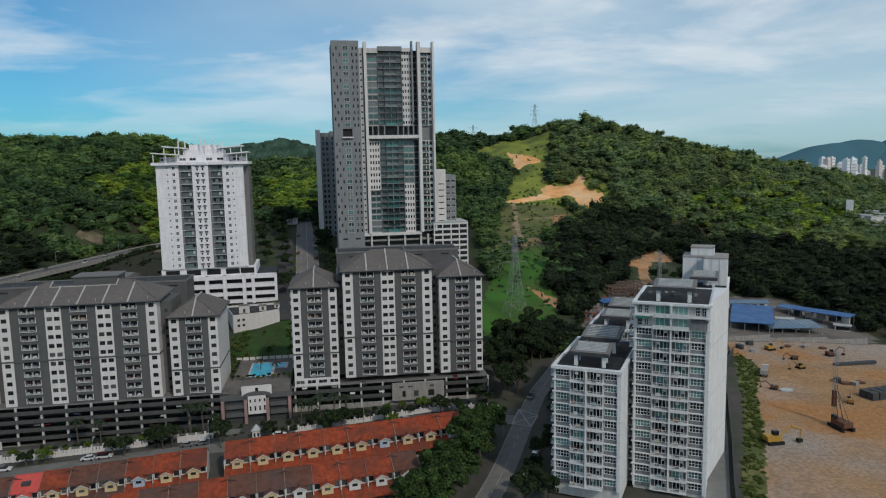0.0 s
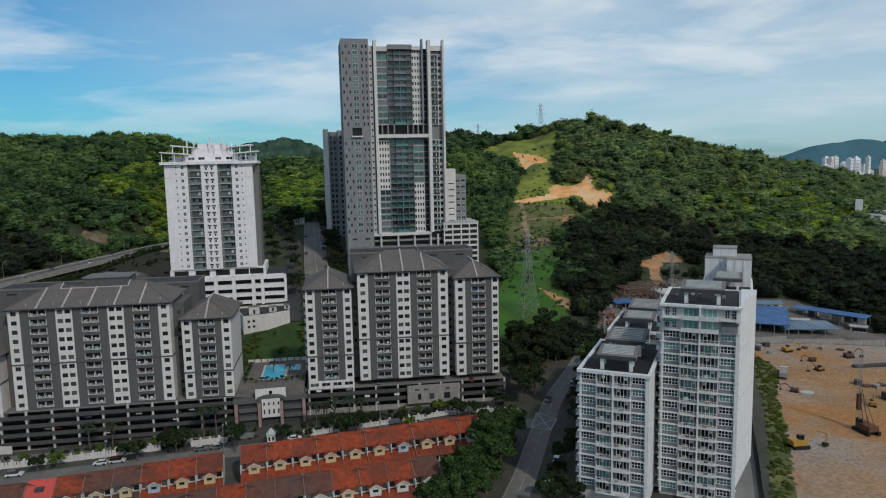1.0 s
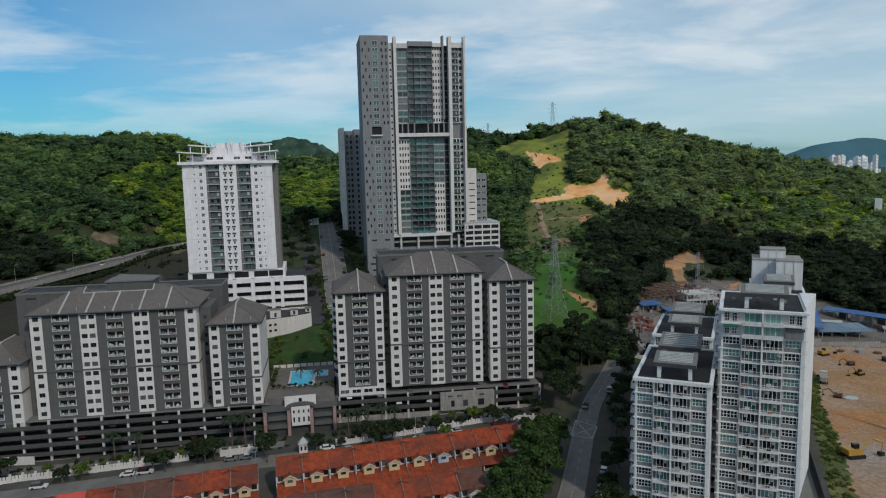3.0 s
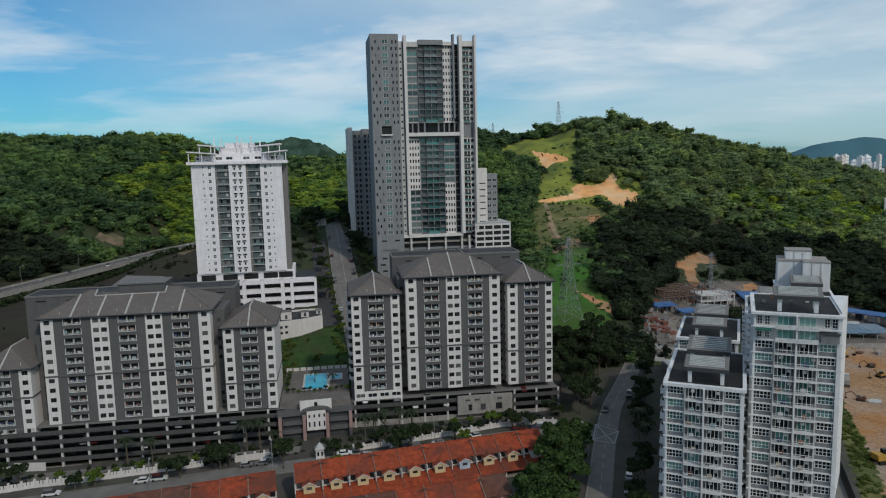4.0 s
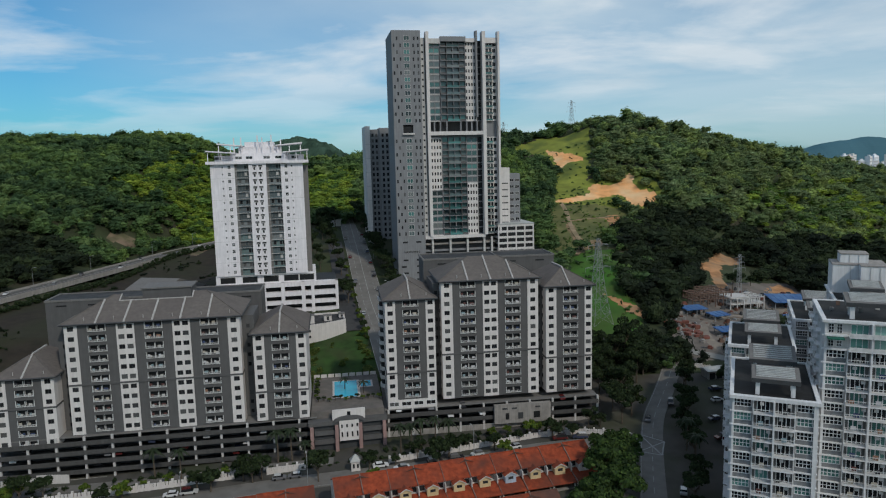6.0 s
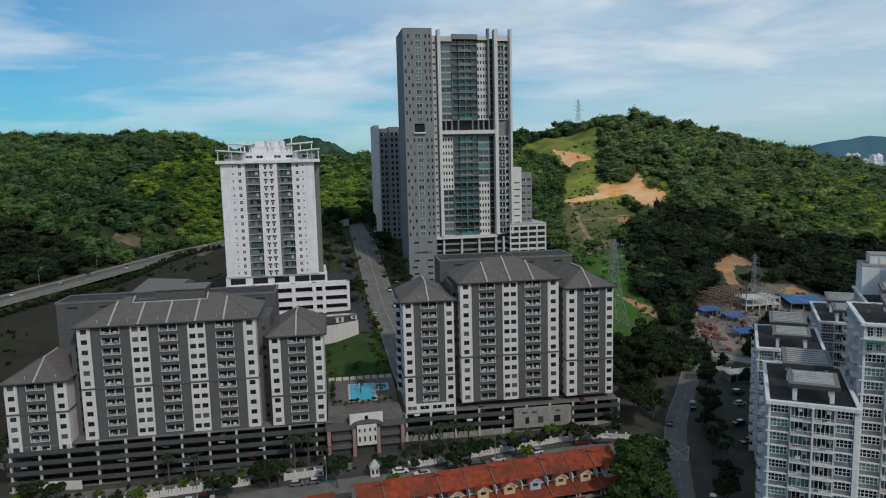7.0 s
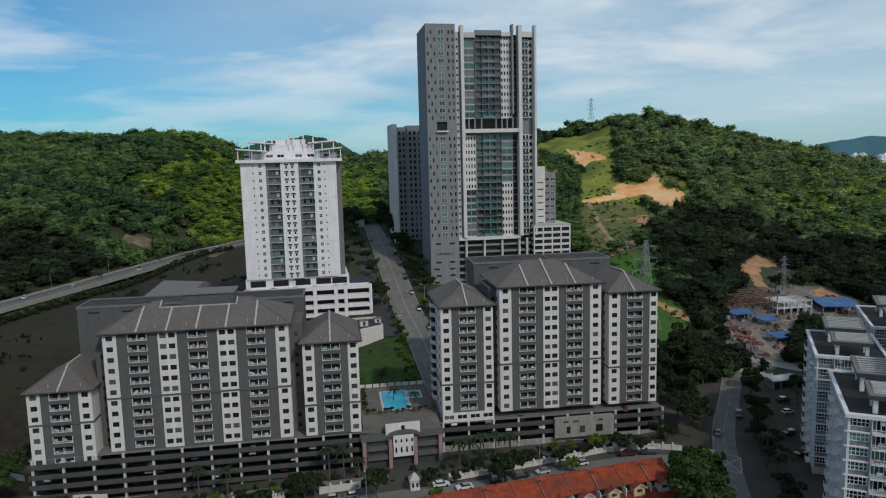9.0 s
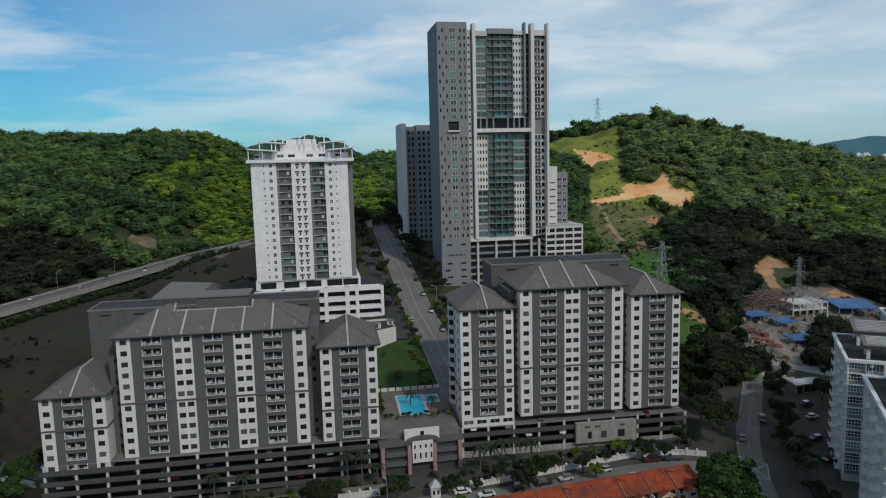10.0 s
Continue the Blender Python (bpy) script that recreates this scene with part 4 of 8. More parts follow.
def slab_block(at, label, bays, above, below, storey=2.86, depth=23.0, band=False, side_left=True, curved=False, seed=1, links=()):
    """A slab of flats: white strips of small windows between grey bays of balconies, a belt course and a hipped roof."""
    r = random.Random(seed)
    width = sum(w for _, w in bays)
    rows = above + below
    base = storey if band else 0.0
    top = base + rows * storey
    b = thing("apartment_block", label, "apartment block", at, "slab blocks of the estate")
    body = Mesh()
    body.box(0.02, width - 0.02, 0.95, depth, 0, top, WHITE)
    part("body", body, b)
    u = 0.0
    strips = []
    for kind_, w in bays:
        m, holes, spots = Mesh(), [], []
        for k in range(rows):
            z = base + k * storey + 0.75
            if kind_ == "G":
                holes.append((u + w / 2 - 2.35, u + w / 2 + 2.35, z, z + 1.65))
                spots.append((u + w / 2, z))
            else:
                for c in ((0.5,) if kind_ == "W" else (0.27, 0.73)):
                    p = u + w * c
                    holes.append((p - 0.8, p + 0.8, z + 0.2, z + 1.5))
                    spots.append((p, z + 0.85))
        v = 0.0 if kind_ != "G" else 0.12
        mat_ = GREY if kind_ == "G" else WHITE
        m.wall(u, u + w, 0, top, holes, v, 0.8 if kind_ == "G" else 0.14, mat_, WHITE if kind_ != "G" else GREY)
        for s in (u, u + w):
            m.face([(s, v, 0), (s, 0.96, 0), (s, 0.96, top), (s, v, top)], mat_)
        m.face([(u, v, 0), (u + w, v, 0), (u + w, 0.96, 0), (u, 0.96, 0)], mat_)
        bay = part("balcony_bay" if kind_ == "G" else "window_bay", m, b, "dark grey bay" if kind_ == "G" else "white bay")
        for p, z in spots:
            if kind_ == "G":
                part("balcony", r.choice(SLAB_BALC), bay, at=pose(p, v, z))
            else:
                part("window", r.choice(SLAB_WIN), bay, at=pose(p, v + 0.04, z))
        if kind_ == "G":
            strips.append(u + w / 2)
        elif kind_ == "D":
            strips.append(u + w / 2)
        u += w
    zb = base + below * storey
    m = Mesh()
    m.box(-0.14, width + 0.14, -0.14, depth, zb - 0.28, zb + 0.22, GREY)
    part("belt_course", m, b, "grey belt course")
    if band:
        for k in range(4):
            p = width * (k + 0.5) / 4
            part("window", BAND_WIN, b, "wide dark window", pose(p, 0.0, storey * 0.55))
        m = Mesh()
        m.box(0.0, width, 0.02, 0.95, 0, base, WHITE)
        part("ground_band", m, b)
    for a, c in links:
        m = Mesh()
        m.box(a, c, 4.5, 19.0, 0, top - 1.0, GREY)
        link = part("link_block", m, b, "recessed grey link")
        for k in range(rows - 1):
            part("window", SIDE_WIN, link, at=pose((a + c) / 2, 4.5, base + k * storey + 1.6))
    n = rows
    for k in range(n):
        z = base + k * storey + 1.6
        if side_left:
            for v in (4.0, 9.5):
                part("window", SIDE_WIN, b, at=pose(0.0, v, z, 0, 0, -90))
        if curved:
            part("balcony", CURVED, b, "rounded end balcony", pose(0.0, 13.5, z - 1.2))
    hip_roof(width, depth, top + 0.1, 5.8 if width > 20 else 5.4, min(10.5, width * 0.46), 0.85, SLABTILE, RIDGEWHITE, strips, b, (width * 0.27, width * 0.70) if width > 40 else None)
    return b


BAND_WIN = window_mesh("window", 2.9, 1.3, 2, 1, FRAME, PANE, 0.1, 0.08, 0.06)
cm = Mesh()
cm.prism([(0.02, -2.2), (0.0, 2.2)] + [(-1.5 * math.sin(math.pi * k / 8), 2.2 * math.cos(math.pi * k / 8)) for k in range(1, 8)], 0.0, 1.15, LIGHTGREY)
cm.prism([(0.01, -1.9), (0.01, 1.9)] + [(-1.1 * math.sin(math.pi * k / 6), 1.9 * math.cos(math.pi * k / 6)) for k in range(1, 6)], 1.15, 2.4, BLACK)
CURVED = cm.make("balcony")

# front corner of each block's wall (plan), turn of the estate
TURN_A, TURN_B = 9.2, 8.2
A0, B0 = Vector((-138.6, 209.3)), Vector((-34.3, 229.2))
BASE_A, BASE_B = 8.3, 9.3


def on_estate(o, turn, u, v, z):
    c, s = math.cos(radians(turn)), math.sin(radians(turn))
    return pose(o.x + u * c - v * s, o.y + u * s + v * c, z, 0, 0, turn)


MAIN = "grey-white apartment block with balconies and hipped roof"
slab_block(on_estate(B0, TURN_B, 0, 0, BASE_B), "wide " + MAIN, [("W", 3.5), ("G", 9.4), ("D", 4.7), ("G", 9.4), ("W", 3.4)], 8, 5, 2.83, seed=1, links=((-2.05, 0.0), (30.4, 32.95)))
slab_block(on_estate(B0, TURN_B, -17.2, -0.6, BASE_B - 1.9), "narrow " + MAIN + " beside the pool", [("W", 3.1), ("G", 9.2), ("W", 2.8)], 8, 3, 2.83, band=True, curved=True, seed=2)
slab_block(on_estate(B0, TURN_B, 33.0, 0.4, BASE_B - 0.4), "narrow " + MAIN, [("W", 3.4), ("G", 9.2), ("W", 2.4)], 8, 4, 2.83, seed=3)
slab_block(on_estate(A0, TURN_A, 0, 0, BASE_A), "long " + MAIN, [("W", 3.4), ("G", 10.2), ("D", 4.8), ("G", 10.2), ("D", 4.8), ("G", 10.2), ("W", 3.4)], 6, 5, 2.88, seed=4, links=((-3.35, 0.0), (47.0, 50.45)))
slab_block(on_estate(A0, TURN_A, 50.5, -1.0, BASE_A + 0.2), "narrow " + MAIN + " beside the pool", [("W", 3.1), ("G", 9.0), ("W", 2.9)], 6, 3, 2.88, curved=True, seed=5)
slab_block(on_estate(A0, TURN_A, -19.0, -1.0, BASE_A - 2.5), "low narrow " + MAIN, [("W", 3.2), ("G", 9.2), ("W", 3.2)], 3, 4, 2.88, seed=6)


# ---- the tall grey tower ----
def tower_tall():
    t = thing("residential_tower", "tall grey residential tower with glass balconies and white fins", "tower block", pose(-56.2, 367.5, 20, 0, 0, 10.5))
    H, FL, top = 126.3, 3.3, 126.3  # local heights over z = 20
    low0 = 25.0  # underside of the flats
    deck0, deck1 = 76.5, 82.4
    for a in ((0, 14.2, 0.9, 26, 0, top, TOWERGREY), (14.2, 53.6, 3.2, 26, low0, deck0, TOWERGREY), (18.2, 45.0, 8.0, 26, deck0, deck1, GREY), (14.2, 18.2, 3.2, 26, deck0, top - 3.0, TOWERGREY),
              (18.2, 53.6, 3.2, 26, deck1, top - 4.4, TOWERGREY), (45.0, 53.6, 3.2, 26, deck0, deck1, TOWERGREY), (14.2, 53.6, 6.0, 26, 0, low0, GREY)):
        m = Mesh()
        m.box(*a)
        part("body", m, t)
    # grey end block with a central stack of teal windows and slits
    m, holes, spots, slits = Mesh(), [], [], []
    r = random.Random(3)
    k = 0
    z = low0 + 0.8
    while z < top - 4.5:
        if not deck0 - 2.2 < z < deck0 + 3.5:
            holes.append((5.9, 8.7, z, z + 2.2))
            spots.append((7.3, z + 1.1))
            for u in (0.7 + 1.5 * (k % 2), 3.9, 10.2 + 0.5 * (k % 2), 12.6):
                if u == 3.9 and k % 2:
                    continue
                holes.append((u, u + 0.8, z + 0.1, z + 1.8))
                slits.append((u + 0.4, z + 0.95))
        z += FL
        k += 1
    holes.append((4.6, 9.6, deck0 + 0.4, deck0 + 4.4))
    low_w = []
    for k, z in enumerate((3, 6.3, 9.6, 12.9, 16.4, 22.0)):
        for u in (2.6 if k % 2 else 1.6, 9.4):
            if z != 16.4:
                holes.append((u, u + 2.6, z, z + 0.9))
                low_w.append((u + 1.3, z + 0.45))
    m.wall(0, 14.2, 0, top, holes, 0.0, 0.9, TOWERGREY)
    for s in (0, 14.2):
        m.face([(s, 0, 0), (s, 0.95, 0), (s, 0.95, top), (s, 0, top)], TOWERGREY)
    m.face([(0, 0, top), (14.2, 0, top), (14.2, 0.95, top), (0, 0.95, top)], TOWERGREY)
    end = part("end_wall", m, t)
    for p in spots:
        part("window", T_WIN, end, at=pose(p[0], 0.1, p[1]))
    for p in slits:
        part("slit_window", T_SLIT, end, at=pose(p[0], 0.2, p[1]))
    for p in low_w:
        part("vent_window", T_VENT, end, at=pose(p[0], 0.2, p[1]))
    m = Mesh()
    m.face([(4.6, 0.85, deck0 + 0.4), (9.6, 0.85, deck0 + 0.4), (9.6, 0.85, deck0 + 4.4), (4.6, 0.85, deck0 + 4.4)], BLACK)
    m.box(4.2, 10.0, -1.2, 0.3, deck0 - 0.4, deck0 + 0.3, WHITE)
    part("sky_terrace", m, end, "small projecting white terrace")
    # fins and columns
    for u0, u1, z0, z1, v, mat_ in ((16.7, 18.2, low0, top - 0.6, -0.9, WHITE), (45.0, 46.7, low0, top - 0.3, -0.9, WHITE), (41.9, 42.8, deck1 + 2, top + 0.2, 0.0, TOWERGREY), (53.0, 54.0, low0, top - 0.1, -0.6, WHITE)):
        m = Mesh()
        m.box(u0, u1, v, 3.4, z0, z1, mat_)
        part("fin", m, t, "pale vertical fin")
    m = Mesh()
    m.box(14.2, 16.2, 1.2, 3.3, low0, top - 3.4, LIGHTGREY)
    stair = part("service_strip", m, t)
    z = low0 + 1.0
    while z < top - 5:
        part("service_window", T_DOT, stair, at=pose(15.2, 1.15, z + 1.0))
        z += FL
    # storeys
    z, k = low0, 0
    while z < top - 4.5:
        lower = z < deck0 - 1
        if (lower and z + FL > deck0 + 0.6) or (not lower and z < deck1):
            z = deck1 if z < deck1 else z + FL
            k = 0
            continue
        white_left = lower and z > low0 + 22
        white_mid = (not lower) or (z < low0 + 24)
        part("bay_window", T_BAYW if white_left else T_BAYG, t, at=pose(21.2, 3.0, z))
        part("balcony", T_BALC[(k * 7 + (k // 3)) % 4], t, at=pose(30.6, 3.0, z))
        part("bay_window", T_BAYW if white_mid else T_BAYG, t, at=pose(39.6, 3.0, z))
        part("recess_window", T_REC, t, at=pose(43.9, 3.15, z))
        part("corner_window", T_CORN, t, at=pose(49.9, 3.0, z))
        z += FL
        k += 1
    # roof edges, the open deck and the podium front
    for a in ((18.2, 24.2, 1.0, 3.4, top - 6.0, top - 3.6, LIGHTGREY), (24.2, 37.0, 0.6, 3.4, top - 5.0, top - 2.6, TOWERGREY), (37.0, 41.9, 1.0, 3.4, top - 5.2, top - 3.4, WHITE), (46.7, 53.0, 1.0, 3.4, top - 5.6, top - 3.0, WHITE)):
        m = Mesh()
        m.box(*a)
        part("parapet", m, t)
    m = Mesh()
    m.box(18.2, 45.0, -0.4, 4.0, deck0 - 0.9, deck0 + 0.9, WHITE)
    part("deck_beam", m, t, "white edge beam of the sky deck")
    for u in (20.5, 23.5, 26.8, 34.0, 37.0, 39.6, 42.4):
        m = Mesh()
        m.box(u - 0.35, u + 0.35, 1.2, 2.0, deck0 + 0.9, deck1, TOWERGREY)
        part("deck_column", m, t)
    m = Mesh()
    m.box(14.2, 45.5, -0.2, 3.4, low0 - 1.4, low0, WHITE)
    part("podium_beam", m, t, "white beam under the flats")
    for u in (18.0, 27.2, 36.2, 45.0, 49.0):
        m = Mesh()
        m.box(u - 0.5, u + 0.5, 0.6, 1.6, 0, low0 - 1.4, LIGHTGREY)
        part("podium_column", m, t)
    for k in range(7):
        m = Mesh()
        m.box(14.4, 53.6, 1.8, 6.0, k * 3.4, k * 3.4 + 0.9, TOWERGREY if k % 2 else CONCRETE)
        part("parking_floor", m, t)
    # letters on the end wall
    cu = bpy.data.curves.new("sign", "FONT")
    cu.body, cu.size, cu.extrude, cu.align_x = "HARMONI 2", 1.5, 0.06, "CENTER"
    cu.materials.append(BLACK)
    tmp = new("sign_curve", cu)
    dg = bpy.context.evaluated_depsgraph_get()
    letters = bpy.data.meshes.new_from_object(tmp.evaluated_get(dg))
    bpy.data.objects.remove(tmp)
    part("wall_sign", letters, t, "dark raised letters", pose(7.2, -0.08, 17.0, 90))
    # far-side wing
    wing = thing("residential_tower", "grey rear tower with a white edge fin behind the tall tower", "tower block", pose(-78.0, 433.6, 20, 0, 0, 10.5))
    for a in ((0, 2.9, -0.5, 24, 0, 84.2, WHITE), (2.9, 8.6, 1.6, 24, 0, 82.4, TOWERGREY), (8.6, 30.0, 0, 24, 0, 83.2, TOWERGREY)):
        m = Mesh()
        m.box(*a)
        part("body", m, wing)
    for k in range(21):
        for u in (4.6, 6.9, 10.4, 13.0, 15.8, 18.6, 22.0):
            part("slit_window", T_SLITP, wing, at=pose(u, 1.6 if u < 8 else 0.0, 13 + 3.3 * k))
    for k in range(8):
        m = Mesh()
        m.box(-0.02, 2.92, -0.56, -0.48, 16 + 8.2 * k, 16.3 + 8.2 * k, LIGHTGREY)
        part("groove", m, wing)
    # white slab and car park on the other side
    s = thing("residential_tower", "white and grey slab tower beside the tall tower", "tower block", pose(-3.0, 384, 20, 0, 0, 10.5))
    for a in ((0, 5.2, 0, 16, 0, 58.6, WHITE), (5.2, 11.2, 1.5, 16, 0, 55.5, TOWERGREY)):
        m = Mesh()
        m.box(*a)
        part("body", m, s)
    for k in range(11):
        part("slot_vent", T_VENTP, s, at=pose(2.6, 0.0, 16.5 + 3.4 * k))
        for u in (6.7, 9.6):
            part("window", T_WINP, s, at=pose(u, 1.5, 18 + 3.4 * k))
    p = thing("car_park", "white multi-storey car park with open decks and a grey roof", "car park", pose(-5.0, 376, 25.5, 0, 0, 10.5))
    m = Mesh()
    # solid black core: the decks' inner shade is in its colour
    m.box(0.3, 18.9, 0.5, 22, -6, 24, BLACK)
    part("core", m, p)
    m = Mesh()
    m.box(-0.2, 19.4, -0.2, 22.4, 24.0, 24.5, PALEMETAL)
    part("roof", m, p)
    for k in range(-2, 8):
        m = Mesh()
        m.box(0, 19.2, 0, 22.2, k * 3.0 + 1.9, k * 3.0 + 3.0, WHITE)
        part("parapet", m, p)
    for u in (0, 4.7, 9.4, 14.0, 18.6):
        m = Mesh()
        m.box(u, u + 0.6, -0.05, 0.6, -6, 24, WHITE)
        part("column", m, p)


def bay_mesh(name, w, kind_):
    """One storey of a tower bay, 3.3 high, looking to -y from its plane."""
    m = Mesh()
    if kind_ == "white":
        hs = [(-w / 2 + w * (c + 0.5) / 4 - 0.38, -w / 2 + w * (c + 0.5) / 4 + 0.38, 0.9, 2.5) for c in range(4)]
        m.wall(-w / 2, w / 2, 0, 3.3, hs, -0.6, 0.4, WHITE)
        m.box(-w / 2, -w / 2 + 0.02, -0.6, 0.2, 0, 3.3, WHITE)
        m.face([(-w / 2, -0.25, 0.5), (w / 2, -0.25, 0.5), (w / 2, -0.25, 2.9), (-w / 2, -0.25, 2.9)], PANE)
    elif kind_ == "grey":
        m.wall(-w / 2, w / 2, 0, 3.3, [(-w / 2 + 0.3, -0.2, 0.8, 2.8), (0.2, w / 2 - 0.3, 0.8, 2.8)], -0.2, 0.25, TOWERGREY)
        m.face([(-w / 2, 0.0, 0.5), (w / 2, 0.0, 0.5), (w / 2, 0.0, 3.0), (-w / 2, 0.0, 3.0)], TEAL)
        m.box(-w / 2, w / 2, -0.35, -0.2, 0.0, 0.3, LIGHTGREY)
    elif kind_ == "balcony":
        m.box(-w / 2, w / 2, -1.5, 0.2, 0.0, 0.25, TOWERGREY)
        m.face([(-w / 2, 0.1, 0.2), (w / 2, 0.1, 0.2), (w / 2, 0.1, 3.3), (-w / 2, 0.1, 3.3)], TEAL)
        for c in range(5):
            u = -w / 2 + w * c / 4
            m.box(u - 0.16, u + 0.16, -0.9 if c in (0, 4) else -1.45, 0.1, 0.2, 3.3, GREY if c in (1, 3) else TOWERGREY)
        m.box(-w / 4, w / 4, -1.5, -1.42, 0.25, 1.25, TEAL)
        m.box(-w / 2, -w / 4, -0.85, -0.8, 0.25, 1.1, GREY)
        m.box(w / 4, w / 2, -0.85, -0.8, 0.25, 1.1, GREY)
        for u in (-w * 0.36, w * 0.36):
            m.box(u - 0.5, u + 0.5, -0.6, 0.0, 0.4, 1.2, DARKGREY)
    elif kind_ == "corner":
        m.wall(-w / 2, w / 2, 0, 3.3, [(-w / 2 + 0.25, -0.75, 0.4, 2.9), (-0.4, 0.8, 0.4, 2.9), (1.2, w / 2 - 0.25, 0.9, 2.7)], -0.2, 0.4, WHITE)
        m.face([(-w / 2, 0.1, 0.3), (w / 2, 0.1, 0.3), (w / 2, 0.1, 3.0), (-w / 2, 0.1, 3.0)], PANE)
        m.box(-w / 2, 0.9, -1.0, -0.2, 0.0, 0.25, LIGHTGREY)
        m.box(-w / 2, 0.9, -1.0, -0.95, 0.25, 1.1, TEAL)
    return m.make(name)


T_WIN = window_mesh("window", 2.8, 2.2, 2, 1, LIGHTGREY, TEAL, 0.14, 0.3, 0.3)
T_SLIT = window_mesh("slit_window", 0.8, 1.7, 1, 1, DARKGREY, PANE, 0.06, 0.1)
T_SLITP = window_mesh("slit_window", 1.3, 1.9, 1, 1, DARKGREY, PANE, 0.06, 0.05, 0.05)
T_VENT = window_mesh("vent_window", 2.6, 0.9, 2, 1, DARKGREY, BLACK, 0.06, 0.2)
T_VENTP = window_mesh("slot_vent", 3.2, 0.55, 1, 1, DARKGREY, BLACK, 0.06, 0.05, 0.05)
T_WINP = window_mesh("window", 2.2, 1.5, 2, 1, LIGHTGREY, PANE, 0.1, 0.05, 0.06)
T_DOT = window_mesh("service_window", 0.9, 0.9, 1, 1, DARKGREY, BLACK, 0.06, 0.05, 0.05)
T_BAYW, T_BAYG = bay_mesh("bay_window", 5.6, "white"), bay_mesh("bay_window", 5.6, "grey")
T_BALC = [bay_mesh("balcony", 12.6, "balcony") for _ in range(4)]
T_CORN = bay_mesh("corner_window", 6.2, "corner")
# black back panel, painted shade of the recess
rm = Mesh()
rm.box(-1.0, 1.0, -0.4, 0.1, 0.0, 0.5, TOWERGREY)
rm.face([(-1.05, 0.0, 0), (1.05, 0.0, 0), (1.05, 0.0, 3.3), (-1.05, 0.0, 3.3)], BLACK)
T_REC = rm.make("recess_window")
tower_tall()


# ---- the white tower on its podium ----
def tower_white():
    t = thing("residential_tower", "white residential tower with two glass balcony stacks on a white podium", "tower block", pose(-133.5, 323.6, 34.2, 0, 0, 11.0))
    W, FL, N = 41.6, 3.08, 16
    top = FL * N
    segs = [("P", 10.2), ("B", 6.0), ("C", 7.4), ("B", 6.2), ("Q", 9.6)]
    for a in ((0.05, W - 2.2, 1.0, 20, 0, top, LILACWHITE), (W - 2.2, W, 3.0, 20, -2, top - 1, MIDGREY)):
        m = Mesh()
        m.box(*a)
        part("body", m, t)
    u = 0.0
    for kind_, w in segs:
        if kind_ in "PQ":
            m, holes = Mesh(), []
            for k in range(N):
                z = k * FL + 1.0
                near = u + w - 2.3 if kind_ == "P" else u + 2.3
                small = near - 2.8 if kind_ == "P" else near + 2.4
                holes += [(near - 0.65, near + 0.65, z, z + 1.5), (small - 0.3, small + 0.3, z + 0.4, z + 1.2)]
            m.wall(u, u + w, 0, top, holes, 0.0, 0.25, LILACWHITE)
            for s in (u, u + w):
                m.face([(s, 0, 0), (s, 1.02, 0), (s, 1.02, top), (s, 0, top)], LILACWHITE)
            panel = part("wall_panel", m, t)
            for k in range(N):
                z = k * FL + 1.0
                part("window", W_WIN, panel, at=pose(near, 0.12, z + 0.75))
                part("vent_window", W_SMALL, panel, at=pose(small, 0.12, z + 0.8))
            for k in range(2, N, 3):
                m = Mesh()
                m.box(u, u + w, -0.03, 0.02, k * FL - 0.06, k * FL + 0.04, LIGHTGREY)
                part("groove", m, panel)
        elif kind_ == "B":
            for k in range(N):
                part("balcony", W_BALC[k % 3], t, at=pose(u + w / 2, 0.9, k * FL))
        else:
            m = Mesh()
            m.box(u, u + w, -0.9, 1.05, 0, top, LILACWHITE)
            core = part("centre_panel", m, t)
            for k in range(N):
                for c in (-1.25, 1.25):
                    part("air_conditioner_ledge", W_AC, core, "dark louvred ledge", pose(u + w / 2 + c, -0.9, k * FL))
        u += w
    m = Mesh()
    m.box(-1.6, W + 0.4, -1.6, 21, top, top + 1.3, LILACWHITE)
    part("cornice", m, t)
    # stepped penthouse and canopies
    for a, b, z0, z1, v0 in ((9, 33, 1.3, 4.6, 2), (12, 30, 4.6, 7.4, 4), (14.5, 27.0, 7.4, 9.6, 6), (1.5, 9, 1.3, 3.8, 5), (33, 40, 1.3, 3.8, 5)):
        m = Mesh()
        m.box(a, b, v0, 18, top + z0, top + z1, LILACWHITE)
        part("penthouse", m, t)
    for a, b, z, v0 in ((-1.4, 11, 4.5, -1.2), (31, W + 0.6, 4.5, -1.2), (3, 14, 7.6, 2), (28, 39.5, 7.6, 2)):
        m = Mesh()
        za, zb = (z + 1.0, z) if a < 15 else (z, z + 1.0)
        m.v += [(u, v, top + zz + d) for d in (0.0, 0.5) for v in (v0, 14) for u, zz in ((a, za), (b, zb))]
        for q in ((0, 2, 3, 1), (4, 5, 7, 6), (0, 1, 5, 4), (2, 6, 7, 3), (0, 4, 6, 2), (1, 3, 7, 5)):
            m.f.append(q)
            m.m.append(m.mat(LILACWHITE))
        for q in (a + 0.6, (a + b) / 2, b - 0.9):
            m.box(q, q + 0.35, v0 + 0.6, v0 + 1.0, top + 1.3, top + z + 0.5, LILACWHITE)
        part("roof_canopy", m, t)
    for q in (10, 13, 20, 22, 26, 30):
        m = Mesh()
        m.box(q, q + 0.5, 3, 3.5, top + 4.6, top + 10.5 + (q % 3), LILACWHITE)
        part("roof_post", m, t)
